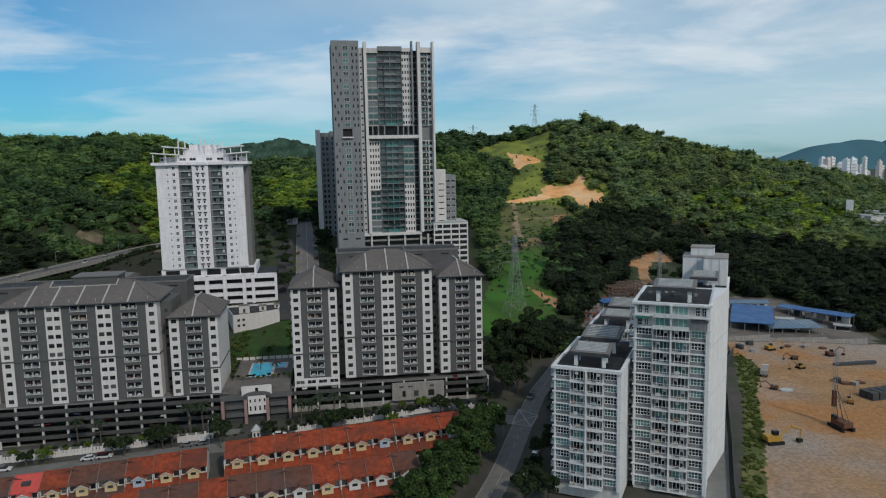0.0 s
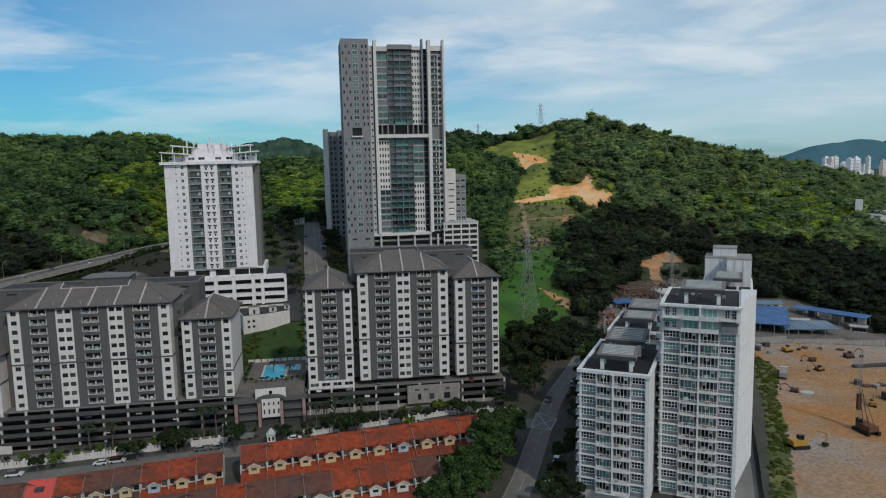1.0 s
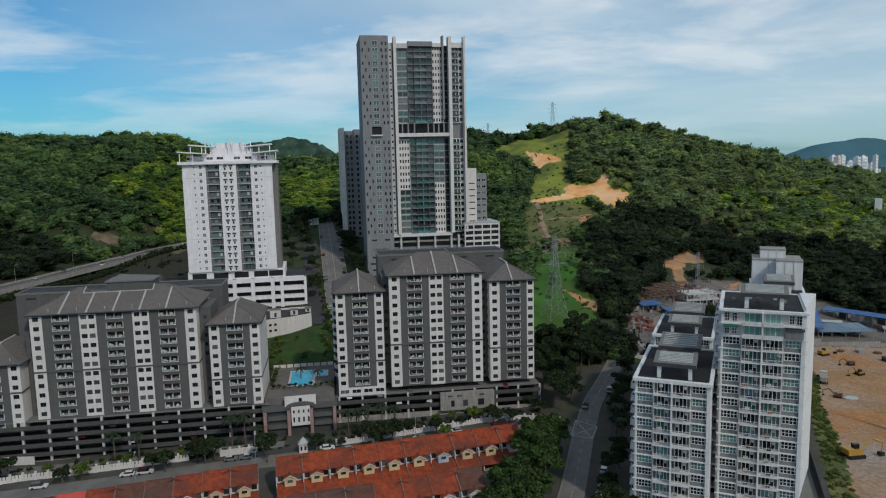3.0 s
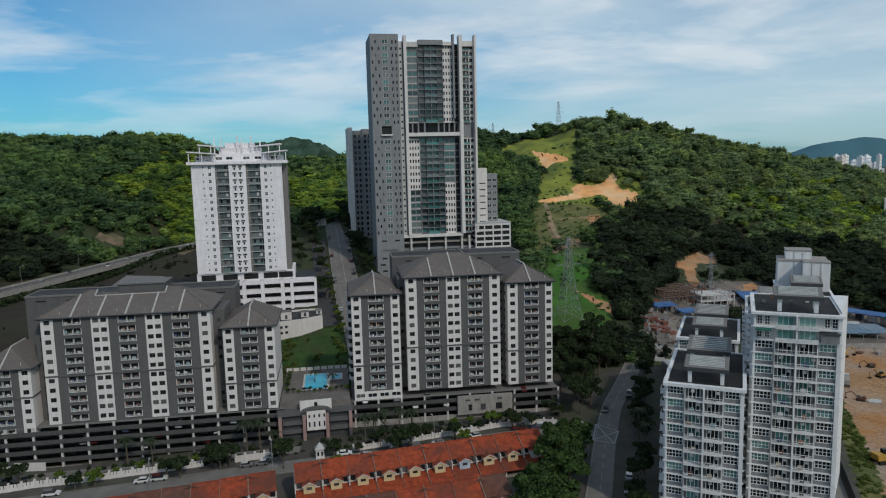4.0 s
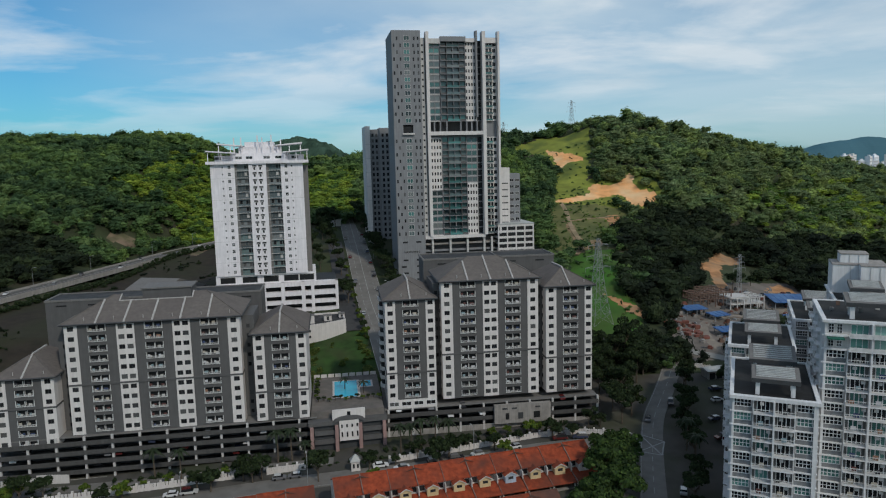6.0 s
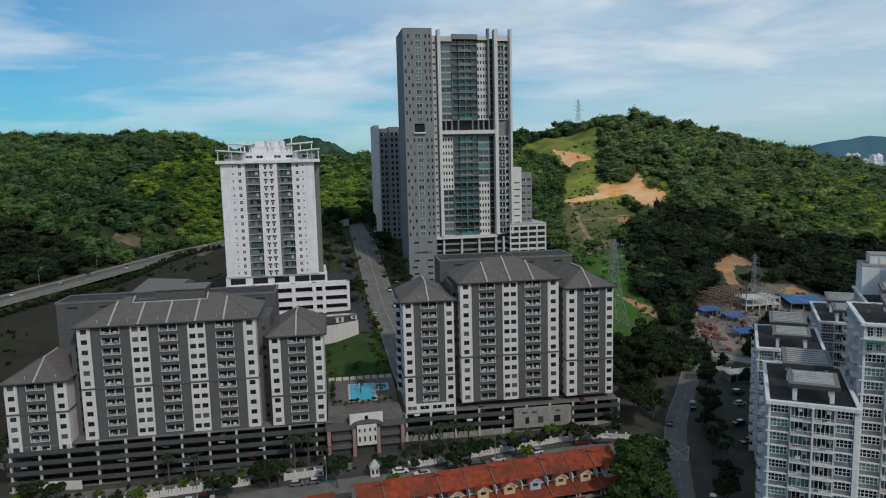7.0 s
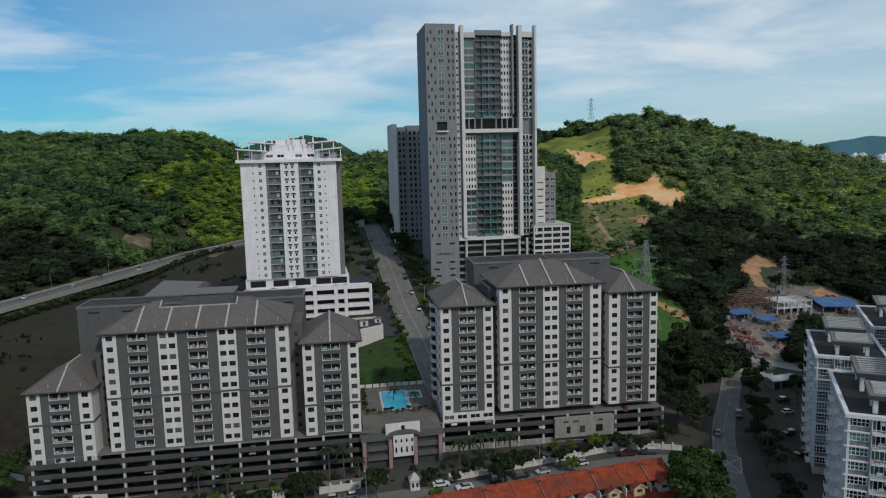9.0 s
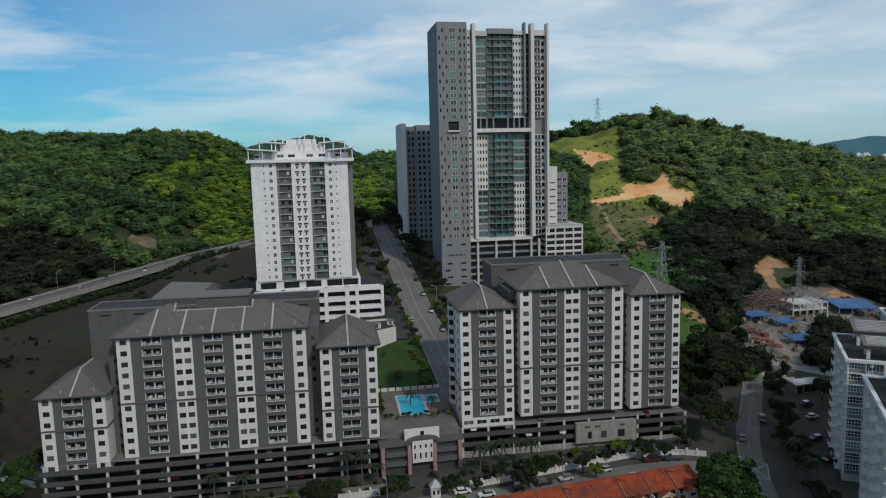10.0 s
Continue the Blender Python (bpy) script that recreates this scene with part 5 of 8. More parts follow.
    for q in (3.0, 12.0, 16.5, 24.0, 29.0, 36.0):
        part("vent_window", BAND_WIN, t, at=pose(q, 1.98 if 9 < q < 33 else 4.98, top + 2.7))
    # podium
    p = thing("podium", "white open-sided podium with dark parking bays under the white tower", "podium", pose(-133.5, 323.6, 8, 0, 0, 11.0))
    m = Mesh()
    # black block in place of shaded parking bays
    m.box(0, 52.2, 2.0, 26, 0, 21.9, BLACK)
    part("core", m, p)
    m = Mesh()
    m.box(-0.6, 43.0, 0.6, 26, 22.2, 26.2, LILACWHITE)
    part("upper_wall", m, p)
    for z0, z1, a, b in ((0, 6.0, -1.5, 52.6), (8.6, 10.0, -1.5, 52.6), (12.2, 13.8, -1.5, 52.6), (16.0, 18.0, -1.5, 52.6), (20.3, 22.2, -1.5, 52.6)):
        m = Mesh()
        m.box(a, b, -1.2, 2.2, z0, z1, LILACWHITE)
        part("spandrel", m, p)
    for u, w in ((-1.5, 2.6), (9.6, 2.0), (19.0, 1.6), (27.2, 1.6), (36.2, 1.6), (40.5, 1.4), (51.4, 1.2)):
        m = Mesh()
        m.box(u, u + w, -1.25, 1.8, 0, 22.2, LILACWHITE)
        part("pier", m, p)
    for u in (4.5, 14.0, 23.2, 32.0, 38.8):
        part("opening", W_OPEN, p, "dark opening", pose(u, 0.58, 24.2))
    return t


W_WIN = window_mesh("window", 1.3, 1.5, 2, 2, FRAME, PANE, 0.09, 0.12, 0.02)
W_SMALL = window_mesh("vent_window", 0.6, 0.8, 1, 1, FRAME, BLACK, 0.05, 0.1)
W_OPEN = window_mesh("opening", 6.6, 2.9, 1, 1, LIGHTGREY, BLACK, 0.15, 0.1, 0.06)


def w_balcony(seed):
    r = random.Random(seed)
    m = Mesh()
    m.box(-3.0, 3.0, -0.95, 0.0, 0.0, 0.22, LIGHTGREY)
    m.box(-3.0, -2.1, -0.9, 0.0, 0.2, 3.08, MIDGREY)
    m.face([(-3.0, -0.02, 0.2), (3.0, -0.02, 0.2), (3.0, -0.02, 3.08), (-3.0, -0.02, 3.08)], GREYGLASS)
    m.box(-2.0, 2.9, -0.92, -0.87, 0.2, 1.0, GREYGLASS)
    m.box(-2.0, 2.9, -0.94, -0.86, 1.0, 1.06, MIDGREY)
    for k in range(4):
        u = -1.6 + 1.3 * k
        m.box(u - 0.07, u + 0.07, -0.12, 0.0, 0.2, 3.0, MIDGREY)
        if r.random() < 0.6:
            m.box(u + 0.1, u + 1.1, -0.1, -0.03, 0.3, 2.5, LIGHTGREY if r.random() < 0.2 else PANE)
    return m.make("balcony")


W_BALC = [w_balcony(k) for k in range(3)]
am = Mesh()
am.box(-0.85, 0.85, -0.05, 0.02, 1.5, 2.5, BLACK)
am.box(-0.35, 0.35, -0.06, 0.02, 0.45, 1.5, BLACK)
for k in range(4):
    am.box(-0.8 + 0.42 * k, -0.5 + 0.42 * k, -0.12, -0.05, 1.55, 1.95, LIGHTGREY)
W_AC = am.make("air_conditioner_ledge")
tower_white()


# ---- parking podium, gatehouse, pool deck and rear slabs of the estate ----
def estate_frame(o, turn, z=0.0):
    return pose(o.x, o.y, z, 0, 0, turn)


def parking_podium(label, o, turn, u0, u1, top, levels, v, skip=()):
    t = thing("parking_podium", label, "car park", estate_frame(o, turn, top))
    m = Mesh()
    low = -2.75 * levels - 3.0
    # dark core block, coloured for the shade inside the parking levels
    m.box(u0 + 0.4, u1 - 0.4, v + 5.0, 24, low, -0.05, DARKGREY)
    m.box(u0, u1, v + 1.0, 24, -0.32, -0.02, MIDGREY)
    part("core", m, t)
    r = random.Random(int(u1 * 7))
    for k in range(levels):
        z = -2.75 * k - 1.15
        m = Mesh()
        m.box(u0, u1, v, v + 0.3, z - 1.25, z, PODGREY)
        m.box(u0, u1, v + 0.3, v + 5.2, z - 1.25, z - 1.0, PODGREY)
        part("spandrel", m, t, "grey parapet band")
    u = u0 + 1.0
    while u < u1:
        m = Mesh()
        m.box(u - 0.3, u + 0.3, v + 0.32, v + 0.95, low, 0.0, LIGHTGREY)
        part("column", m, t)
        u += 7.4
    m = Mesh()
    m.box(u0, u1, v + 0.4, v + 0.7, low, -2.75 * levels - 1.2, CONCRETE)
    part("plinth", m, t)
    return t


def on(o, turn, u, v):
    c, s = math.cos(radians(turn)), math.sin(radians(turn))
    return o.x + u * c - v * s, o.y + u * s + v * c


parking_podium("dark grey open parking podium with banded parapets under the long block", A0, TURN_A, -20.0, 67.5, BASE_A - 0.1, 4, -1.9)
parking_podium("dark grey open parking podium with banded parapets beside the gate", B0, TURN_B, -18.2, 49.5, BASE_B - 1.9, 2, -1.6)
plant = thing("plant_room", "pale grey rendered plant room with small vents", "building", estate_frame(B0, TURN_B, BASE_B - 1.9))
m = Mesh()
m.box(15.5, 33.5, -2.6, -1.2, -6.5, -0.6, CONCRETE)
part("wall", m, plant)
for u in (18.0, 21.0, 28.5):
    m = Mesh()
    m.box(u, u + 1.6, -2.68, -2.55, -2.0, -1.5, DARKGREY)
    part("vent", m, plant)
for u, w, mat_ in ((19.0, 1.1, BLACK), (23.0, 1.6, DARKGREY), (28.0, 2.0, BLACK)):
    m = Mesh()
    m.box(u, u + w, -2.72, -2.55, -5.2, -3.2, mat_)
    part("door" if mat_ is BLACK else "notice_panel", m, plant)

gate = thing("entrance_pavilion", "white and pink entrance pavilion with an arched gable over the gate", "gatehouse", pose(-73.4, 216.3, -2.2, 0, 0, 12.5))
m = Mesh()
m.box(0, 22.5, 1.2, 8, 0, 9.3, DARKGREY)
m.box(-0.4, 22.8, 0.2, 10, 8.3, 9.6, GREY)
part("body", m, gate)
for u in (0, 7.2, 14.2, 21.3):
    m = Mesh()
    m.box(u, u + 1.0, -0.5, 0.9, 0, 8.3, PINK)
    part("column", m, gate, "pink column")
for k, z in enumerate((2.7, 5.4)):
    for a, b in ((1.3, 7.2), (15.5, 21.3)):
        m = Mesh()
        m.box(a, b, 0.3, 1.0, z, z + 1.3, GREY)
        part("parapet", m, gate)
m = Mesh()
ws = [(9.0 + 1.5 * k, 9.5 + 1.5 * k, z, z + h) for k in range(4) for z, h in ((4.4, 1.7), (7.3, 1.1))]
m.wall(8.5, 14.2, 3.4, 9.6, ws, -0.3, 0.3, WHITE)
m.face([(8.5, 0.0, 3.4), (14.2, 0.0, 3.4), (14.2, 0.0, 9.6), (8.5, 0.0, 9.6)], BLACK)
part("front_wall", m, gate)
m = Mesh()
m.box(6.6, 16.2, 0.4, 1.2, 9.5, 12.6, WHITE)
part("gable_wall", m, gate)
m = Mesh()
for k in range(12):
    t0, t1 = math.pi * k / 12, math.pi * (k + 1) / 12
    p = [(11.4 - 4.6 * math.cos(t), 9.4 + 1.5 * math.sin(t)) for t in (t0, t1)]
    q = [(11.4 - 4.6 * math.cos(t), 8.6 + 1.3 * math.sin(t)) for t in (t0, t1)]
    m.face([(q[0][0], -0.5, q[0][1]), (q[1][0], -0.5, q[1][1]), (p[1][0], -0.5, p[1][1]), (p[0][0], -0.5, p[0][1])], GREY)
    m.face([(p[0][0], -0.5, p[0][1]), (p[1][0], -0.5, p[1][1]), (p[1][0], 0.5, p[1][1]), (p[0][0], 0.5, p[0][1])], GREY)
part("arch", m, gate, "grey arched hood")
part("window", SIDE_WIN, gate, at=pose(11.4, 0.4, 11.4))

guard = thing("guard_house", "small white guard house with a hipped roof at the gate", "guard house", pose(-58.8, 204.0, float(G(-59, 204)), 0, 0, 12) @ Matrix.Diagonal((0.55, 0.6, 1.0, 1)))
m = Mesh()
m.box(-2.2, 2.2, -1.6, 1.6, 0, 3.0, WHITE)
part("wall", m, guard)
m = Mesh()
for a, b in (((-2.8, -2.2), (2.8, -2.2)), ((2.8, -2.2), (2.8, 2.2)), ((2.8, 2.2), (-2.8, 2.2)), ((-2.8, 2.2), (-2.8, -2.2))):
    m.face([(*a, 3.0), (*b, 3.0), (0, 0, 4.9)], PALEMETAL)
part("roof", m, guard)
for u in (-1.0, 1.0):
    part("window", SIDE_WIN, guard, at=pose(u, -1.6, 1.7))

deck = thing("pool_deck", "paved pool deck with a low white wall", "terrace", pose(-74.0, 219.5, BASE_A + 1.1, 0, 0, 9.0))
m = Mesh()
m.box(0.5, 22.0, 0, 34, -6.0, 0.0, PAVING)
part("paving", m, deck)
for k in range(9):
    m = Mesh()
    m.box(0.5 + 2.4 * k, 2.5 + 2.4 * k, 33.6, 33.9, 0, 1.1, WHITE)
    part("wall_panel", m, deck)
pool = thing("swimming_pool", "rectangular blue swimming pool with a small side pool", "swimming pool", pose(-68.6, 232.5, BASE_A + 1.15, 0, 0, 9.0))
m = Mesh()
m.box(-0.6, 8.2, -0.6, 16.6, -0.4, 0.05, LIGHTGREY)
m.box(8.2, 12.6, 8.6, 15.6, -0.4, 0.045, LIGHTGREY)
part("coping", m, pool)
m = Mesh()
m.box(0, 7.4, 0, 16, -0.3, 0.065, WATER)
m.box(8.6, 12.0, 9.2, 15.0, -0.3, 0.06, WATER)
part("water", m, pool, "clear blue water")

for o, turn, base, u0, u1, v0, v1, top in ((A0, TURN_A, 0, -17.0, 50.0, 33.0, 46.0, 41.3), (B0, TURN_B, 2, -2.0, 24.0, 28.0, 42.0, 49.4), (B0, TURN_B, 2, 24.0, 44.5, 29.0, 43.0, 49.2)):
    rear = thing("apartment_block", "plain grey rear slab of flats with a flat parapet roof", "apartment block", estate_frame(o, turn, base), "slab blocks of the estate")
    m = Mesh()
    m.box(u0, u1, v0, v1, 0, top - base - 0.5, GREY)
    m.box(u0 + 0.4, u1 - 0.4, v0 + 0.4, v1 - 0.4, top - base - 0.5, top - base - 0.3, DECK)
    part("body", m, rear)
    for a, b, c, d in ((u0 - 0.2, u1 + 0.2, v0 - 0.2, v0 + 0.3), (u0 - 0.2, u1 + 0.2, v1 - 0.3, v1 + 0.2), (u0 - 0.2, u0 + 0.3, v0 + 0.3, v1 - 0.3), (u1 - 0.3, u1 + 0.2, v0 + 0.3, v1 - 0.3)):
        m = Mesh()
        m.box(a, b, c, d, top - base - 0.6, top - base, MIDGREY)
        part("parapet", m, rear)
    n = int((u1 - u0) // 9)
    for k in range(n):
        part("slot_vent", T_VENTP, rear, at=pose(u0 + (u1 - u0) * (k + 0.5) / n, v0, top - base - 2.0))
lift = thing("lift_motor_room", "grey flat-roofed lift motor room behind the roof ridge", "roof house", on_estate(A0, TURN_A, 17, 16.5, BASE_A + 31.7))
m = Mesh()
m.box(0, 14, 0, 9, 0, 6.2, GREY)
m.box(-0.4, 14.4, -0.4, 9.4, 6.2, 6.6, MIDGREY)
part("body", m, lift)

# ---- roads ----
def strip(name, label, centre, width, mat_, lift=0.25, lines=(), category="road"):
    """A road along plan points, laid on the ground, with its painted lines as parts."""
    pts = []
    for (ax, ay), (bx, by) in zip(centre, centre[1:]):
        n = max(2, int(math.hypot(bx - ax, by - ay) / 3.0))
        pts += [(ax + (bx - ax) * k / n, ay + (by - ay) * k / n) for k in range(n)]
    pts.append(centre[-1])
    for _ in range(6):
        pts = [pts[0]] + [tuple((p[i] + 2 * q[i] + s[i]) / 4 for i in (0, 1)) for p, q, s in zip(pts, pts[1:], pts[2:])] + [pts[-1]]

    def ribbon(off, w, up, mm, dash=None):
        m = Mesh()
        far = 0.0
        for i, (p, q) in enumerate(zip(pts, pts[1:])):
            far += math.dist(p, q)
            if dash and far % dash > dash * 0.5:
                continue
            sides = []
            for j, c in ((i, p), (i + 1, q)):
                a, b = pts[max(0, j - 1)], pts[min(len(pts) - 1, j + 1)]
                d = math.hypot(b[0] - a[0], b[1] - a[1])
                nxx, nyy = -(b[1] - a[1]) / d, (b[0] - a[0]) / d
                z = float(G(*c)) + lift + up
                sides.append([(c[0] + nxx * (off + w / 2), c[1] + nyy * (off + w / 2), z), (c[0] + nxx * (off - w / 2), c[1] + nyy * (off - w / 2), z)])
            (l0, r0), (l1, r1) = sides
            m.face([r0, r1, l1, l0], mm)
            if not up:
                for s0, s1 in ((l0, l1), (r1, r0)):
                    m.face([s0, s1, (s1[0], s1[1], s1[2] - 1.5), (s0[0], s0[1], s0[2] - 1.5)], mm)
        return m

    road = tagged(part(name, ribbon(0, width, 0, mat_), None), label, category, kind="structure")
    for off, w, mm, dash in lines:
        part("road_line", ribbon(off, w, 0.03, mm, dash), road, "painted line")
    return road


strip("road_main", "grey asphalt road with faded dashed lines rising to the junction", [(2, 140), (11, 164), (15.5, 178), (20.5, 196.5), (26.5, 217), (31, 231), (37, 242), (43, 254), (49, 267), (55, 284)], 6.4, WORNROAD, lines=((-0.2, 0.16, LINE, 6.0), (2.8, 0.12, LINE, None)))
strip("road_terrace", "grey asphalt road between the estate fence and the terraced houses", [(24, 211), (8, 216), (-8, 213), (-30, 205.5), (-55, 201.0), (-80, 197.0), (-104, 191.5), (-136, 185), (-160, 178), (-190, 167)], 8.0, WORNROAD, 0.22, lines=((3.4, 0.14, LINE, None),))
strip("road_estate", "worn grey access lane along the foot of the parking podium", [(-152, 199), (-137, 202.0), (-116, 204.2), (-100, 206.6), (-84, 209), (-66, 211)], 4.4, WORNROAD, 0.22)
strip("road_lower", "narrow asphalt lane beside the low end of the estate", [(-230, 262), (-205, 244), (-186, 233), (-166, 226)], 5.0, ASPHALT, 0.25)
strip("road_back", "pale concrete road behind the white towers", [(30, 300), (44, 293), (60, 285), (80, 276), (110, 262)], 7.0, PALEROAD, 0.28)
strip("road_upper", "asphalt road rising between the white tower and the estate", [(-47, 252), (-54.5, 283), (-59.5, 306), (-67, 335), (-75.5, 378), (-87, 437), (-97, 489), (-101, 512)], 12.5, WORNROAD, 0.35, lines=((0.0, 0.25, LINE, None), (-3.4, 0.15, LINE, 8.0), (3.4, 0.15, LINE, 8.0), (-6.2, 0.2, LINE, None), (6.2, 0.2, LINE, None)))
strip("road_service", "dark service lane between the white tower podium and the upper road", [(-71, 308), (-79, 338), (-87.5, 378), (-98, 430)], 8.0, ASPHALT, 0.3)
box = Mesh()
corner = [(20.5, 208.5), (26.0, 205.5), (29.5, 214.5), (24.0, 220.5)]
for a, b in zip(corner + [corner[0], corner[1]], corner[1:] + [corner[0], corner[2], corner[3]]):
    d = Vector((b[0] - a[0], b[1] - a[1], 0)).normalized()
    nrm = Vector((-d.y, d.x, 0)) * 0.2
    pa, pb = Vector((*a, float(G(*a)) + 0.40)), Vector((*b, float(G(*b)) + 0.40))
    box.face([pa - nrm, pb - nrm, pb + nrm, pa + nrm], LINE)
tagged(part("junction_box", box, None), "crossed painted box on the road junction", "road marking", kind="structure")


def wall_run(name, label, pts, height, mat_, panel=None, thick=0.25, lift=0.0, category="wall"):
    """A fence of white piers with pierced panels, or a plain wall, along plan points."""
    w = thing(name, label, category, pose(0, 0, 0))
    for (ax, ay), (bx, by) in zip(pts, pts[1:]):
        far = math.hypot(bx - ax, by - ay)
        n = max(1, round(far / (panel or far)))
        turn = math.degrees(math.atan2(by - ay, bx - ax))
        for k in range(n):
            x, y = ax + (bx - ax) * k / n, ay + (by - ay) * k / n
            l = far / n
            m = Mesh()
            if panel:
                m.box(0, 0.55, -0.3, 0.3, -1.5, height + 0.25, mat_)
                m.box(0.55, l, -0.12, 0.12, -1.5, height * 0.35, mat_)
                for c in range(3):
                    p = 0.55 + (l - 0.55) * (c + 0.5) / 3
                    m.box(p - 0.33, p + 0.33, -0.1, 0.1, height * 0.35, height * 0.85, mat_)
            else:
                m.box(0, l, -thick / 2, thick / 2, -2.0, height, mat_)
            part("fence_panel" if panel else "wall_length", m, w, at=pose(x, y, float(G(x, y)) + lift, 0, 0, turn))
    return w


wall_run("boundary_fence", "white pierced concrete fence between road and estate", [(-148, 191), (-136, 195), (-123, 197), (-108, 200), (-92, 203)], 2.0, WHITE, 3.0, lift=0.2)
wall_run("boundary_fence", "white pierced concrete fence between road and estate", [(-83.5, 204.5), (-73, 206.5)], 2.0, WHITE, 3.0, lift=0.2)
wall_run("boundary_fence", "white pierced concrete fence between road and estate", [(-50, 208), (-30, 214), (-6, 222), (8, 223.5), (16, 221.5)], 1.6, WHITE, 3.0, lift=0.2)
wall_run("boundary_fence", "low white fence along the tower car park", [(52, 270), (62, 266), (75, 260)], 1.6, WHITE, 3.0)
wall_run("boundary_wall", "white rendered wall at the foot of the parking podium", [(-158, 206), (-139, 206)], 2.8, WHITE, thick=0.3)
wall_run("boundary_wall", "low white wall beside the lane", [(-206, 238), (-187, 228), (-170, 221)], 1.6, WHITE, thick=0.3)
annex = thing("podium_annex", "white rendered annex with a flat roof between lawn and tower podium", "building", pose(0, 0, 0))
front = [(-92.5, 295.0), (-83.0, 300.0), (-75.0, 307.0), (-79.5, 322.0), (-102.0, 316.0)]
m = Mesh()
m.prism(front, 8.0, 17.0, WHITE, DECK)
part("body", m, annex)
for (ax, ay), (bx, by) in zip(front, front[1:] + front[:1]):
    far, turn = math.hypot(bx - ax, by - ay), math.degrees(math.atan2(by - ay, bx - ax))
    m = Mesh()
    m.box(0.05, far - 0.05, 0.02, 0.32, 16.95, 17.8, WHITE)
    part("parapet", m, annex, at=pose(ax, ay, 0, 0, 0, turn))
for f in (0.22, 0.42):
    for z in (12.4, 14.8):
        m = Mesh()
        m.box(-0.55, 0.55, -0.06, 0.1, z, z + 1.0, BLACK)
        m.box(-0.7, 0.7, -0.12, 0.05, z - 0.16, z - 0.03, LIGHTGREY)
        part("window", m, annex, at=pose(-92.5 + 9.5 * f, 295 + 5 * f, 0, 0, 0, 27.8))
for x, y, w, h in ((-90, 304, 4.5, 3.4), (-83, 309, 3.2, 2.2), (-78, 315, 2.4, 1.6)):
    m = Mesh()
    m.box(-w / 2, w / 2, -1.4, 1.4, 0, h, WHITE)
    m.box(-w / 2 - 0.2, w / 2 + 0.2, -1.6, 1.6, h, h + 0.2, MIDGREY)
    m.box(-0.5, 0.5, -1.46, -1.38, 0.3, min(2.1, h - 0.3), DARKGREY)
    part("roof_house", m, annex, at=pose(x, y, 17.0, 0, 0, 15))



TRACKDIRT = material("pale_hill_track", (0.30, 0.22, 0.14), 0.95, vary=0.25, scale=0.2, stain=(0.14, 0.12, 0.06), stain_amount=0.8, stain_scale=0.08)
strip("hill_track_1", "pale dirt track winding up the grassy hill", [(54, 531), (54, 510), (51, 479), (50, 453), (50, 437), (48, 423), (42, 412)], 3.0, TRACKDIRT, 0.3, category="track")
strip("hill_track_2", "pale dirt track winding up the grassy hill", [(47, 485), (65, 494), (82, 505), (91, 509)], 2.2, TRACKDIRT, 0.35, category="track")
strip("hill_track_3", "pale dirt track winding up the grassy hill", [(50, 437), (61, 448), (70, 452)], 3.0, TRACKDIRT, 0.4, category="track")


# ---- the white towers with roof frames ----
def plain_box(name, *a):
    m = Mesh()
    m.box(*a)
    return m.make(name)


C_SPAN = plain_box("spandrel", -2.05, 2.05, -0.15, 0.1, 0.0, 0.92, SPANGREY)
C_HOOD = plain_box("window_hood", -2.25, 2.25, -0.4, 0.1, 2.70, 2.82, CWHITE)
C_LEDGE = plain_box("ledge", -2.4, 2.4, -0.45, 0.3, -0.14, 0.08, CWHITE)


def c_balcony(name, w, seed):
    r = random.Random(seed)
    m = Mesh()
    m.box(-w / 2, w / 2, -1.5, 0.3, 0.0, 0.22, CWHITE)
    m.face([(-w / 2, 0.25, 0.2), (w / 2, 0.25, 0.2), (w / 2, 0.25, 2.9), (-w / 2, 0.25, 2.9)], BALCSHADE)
    d0 = -w / 2 + 0.7 + r.random() * 0.4
    m.box(d0, d0 + 2.6, 0.15, 0.24, 0.25, 2.45, GREENPANE)
    for k in range(4):
        m.box(d0 + 0.87 * k - 0.08, d0 + 0.87 * k + 0.08, 0.05, 0.2, 0.25, 2.45, CWHITE)
    for k in range(9):
        u = -w / 2 + w * (k + 0.5) / 9
        m.box(u - 0.03, u + 0.03, -1.46, -1.42, 0.22, 1.1, RAIL)
    m.box(-w / 2, w / 2, -1.48, -1.4, 1.08, 1.18, RAIL)
    for u in (-w / 2, w / 2 - 0.18):
        m.box(u, u + 0.18, -0.5, 0.3, 0.2, 2.9, CWHITE)
    if r.random() < 0.7:
        u = r.uniform(-w / 2 + 0.3, w / 2 - 1.2)
        m.box(u, u + 0.8, -0.9, -0.5, 1.9, 2.5, LIGHTGREY)
    if r.random() < 0.6:
        u = r.uniform(-w / 2 + 0.3, w / 2 - 1.4)
        m.box(u, u + r.uniform(0.5, 1.3), -1.2, -1.1, 0.5, r.uniform(1.2, 1.9), CLOTH)
    return m.make(name)


C_GLAZ = [window_mesh("window", 3.9, 1.72, 5, 2, CWHITE, GREENPANE, 0.15, 0.10, 0.08, 1.82)]
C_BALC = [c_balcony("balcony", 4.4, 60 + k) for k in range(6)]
C_DOOR = window_mesh("glass_door", 3.4, 2.3, 3, 1, CWHITE, MINTPANE, 0.12, 0.1, 0.12, 1.35)
C_SLIM = window_mesh("window", 1.1, 2.0, 2, 3, CWHITE, PANE, 0.09, 0.1, 0.06, 1.45)
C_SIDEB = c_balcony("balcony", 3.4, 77)


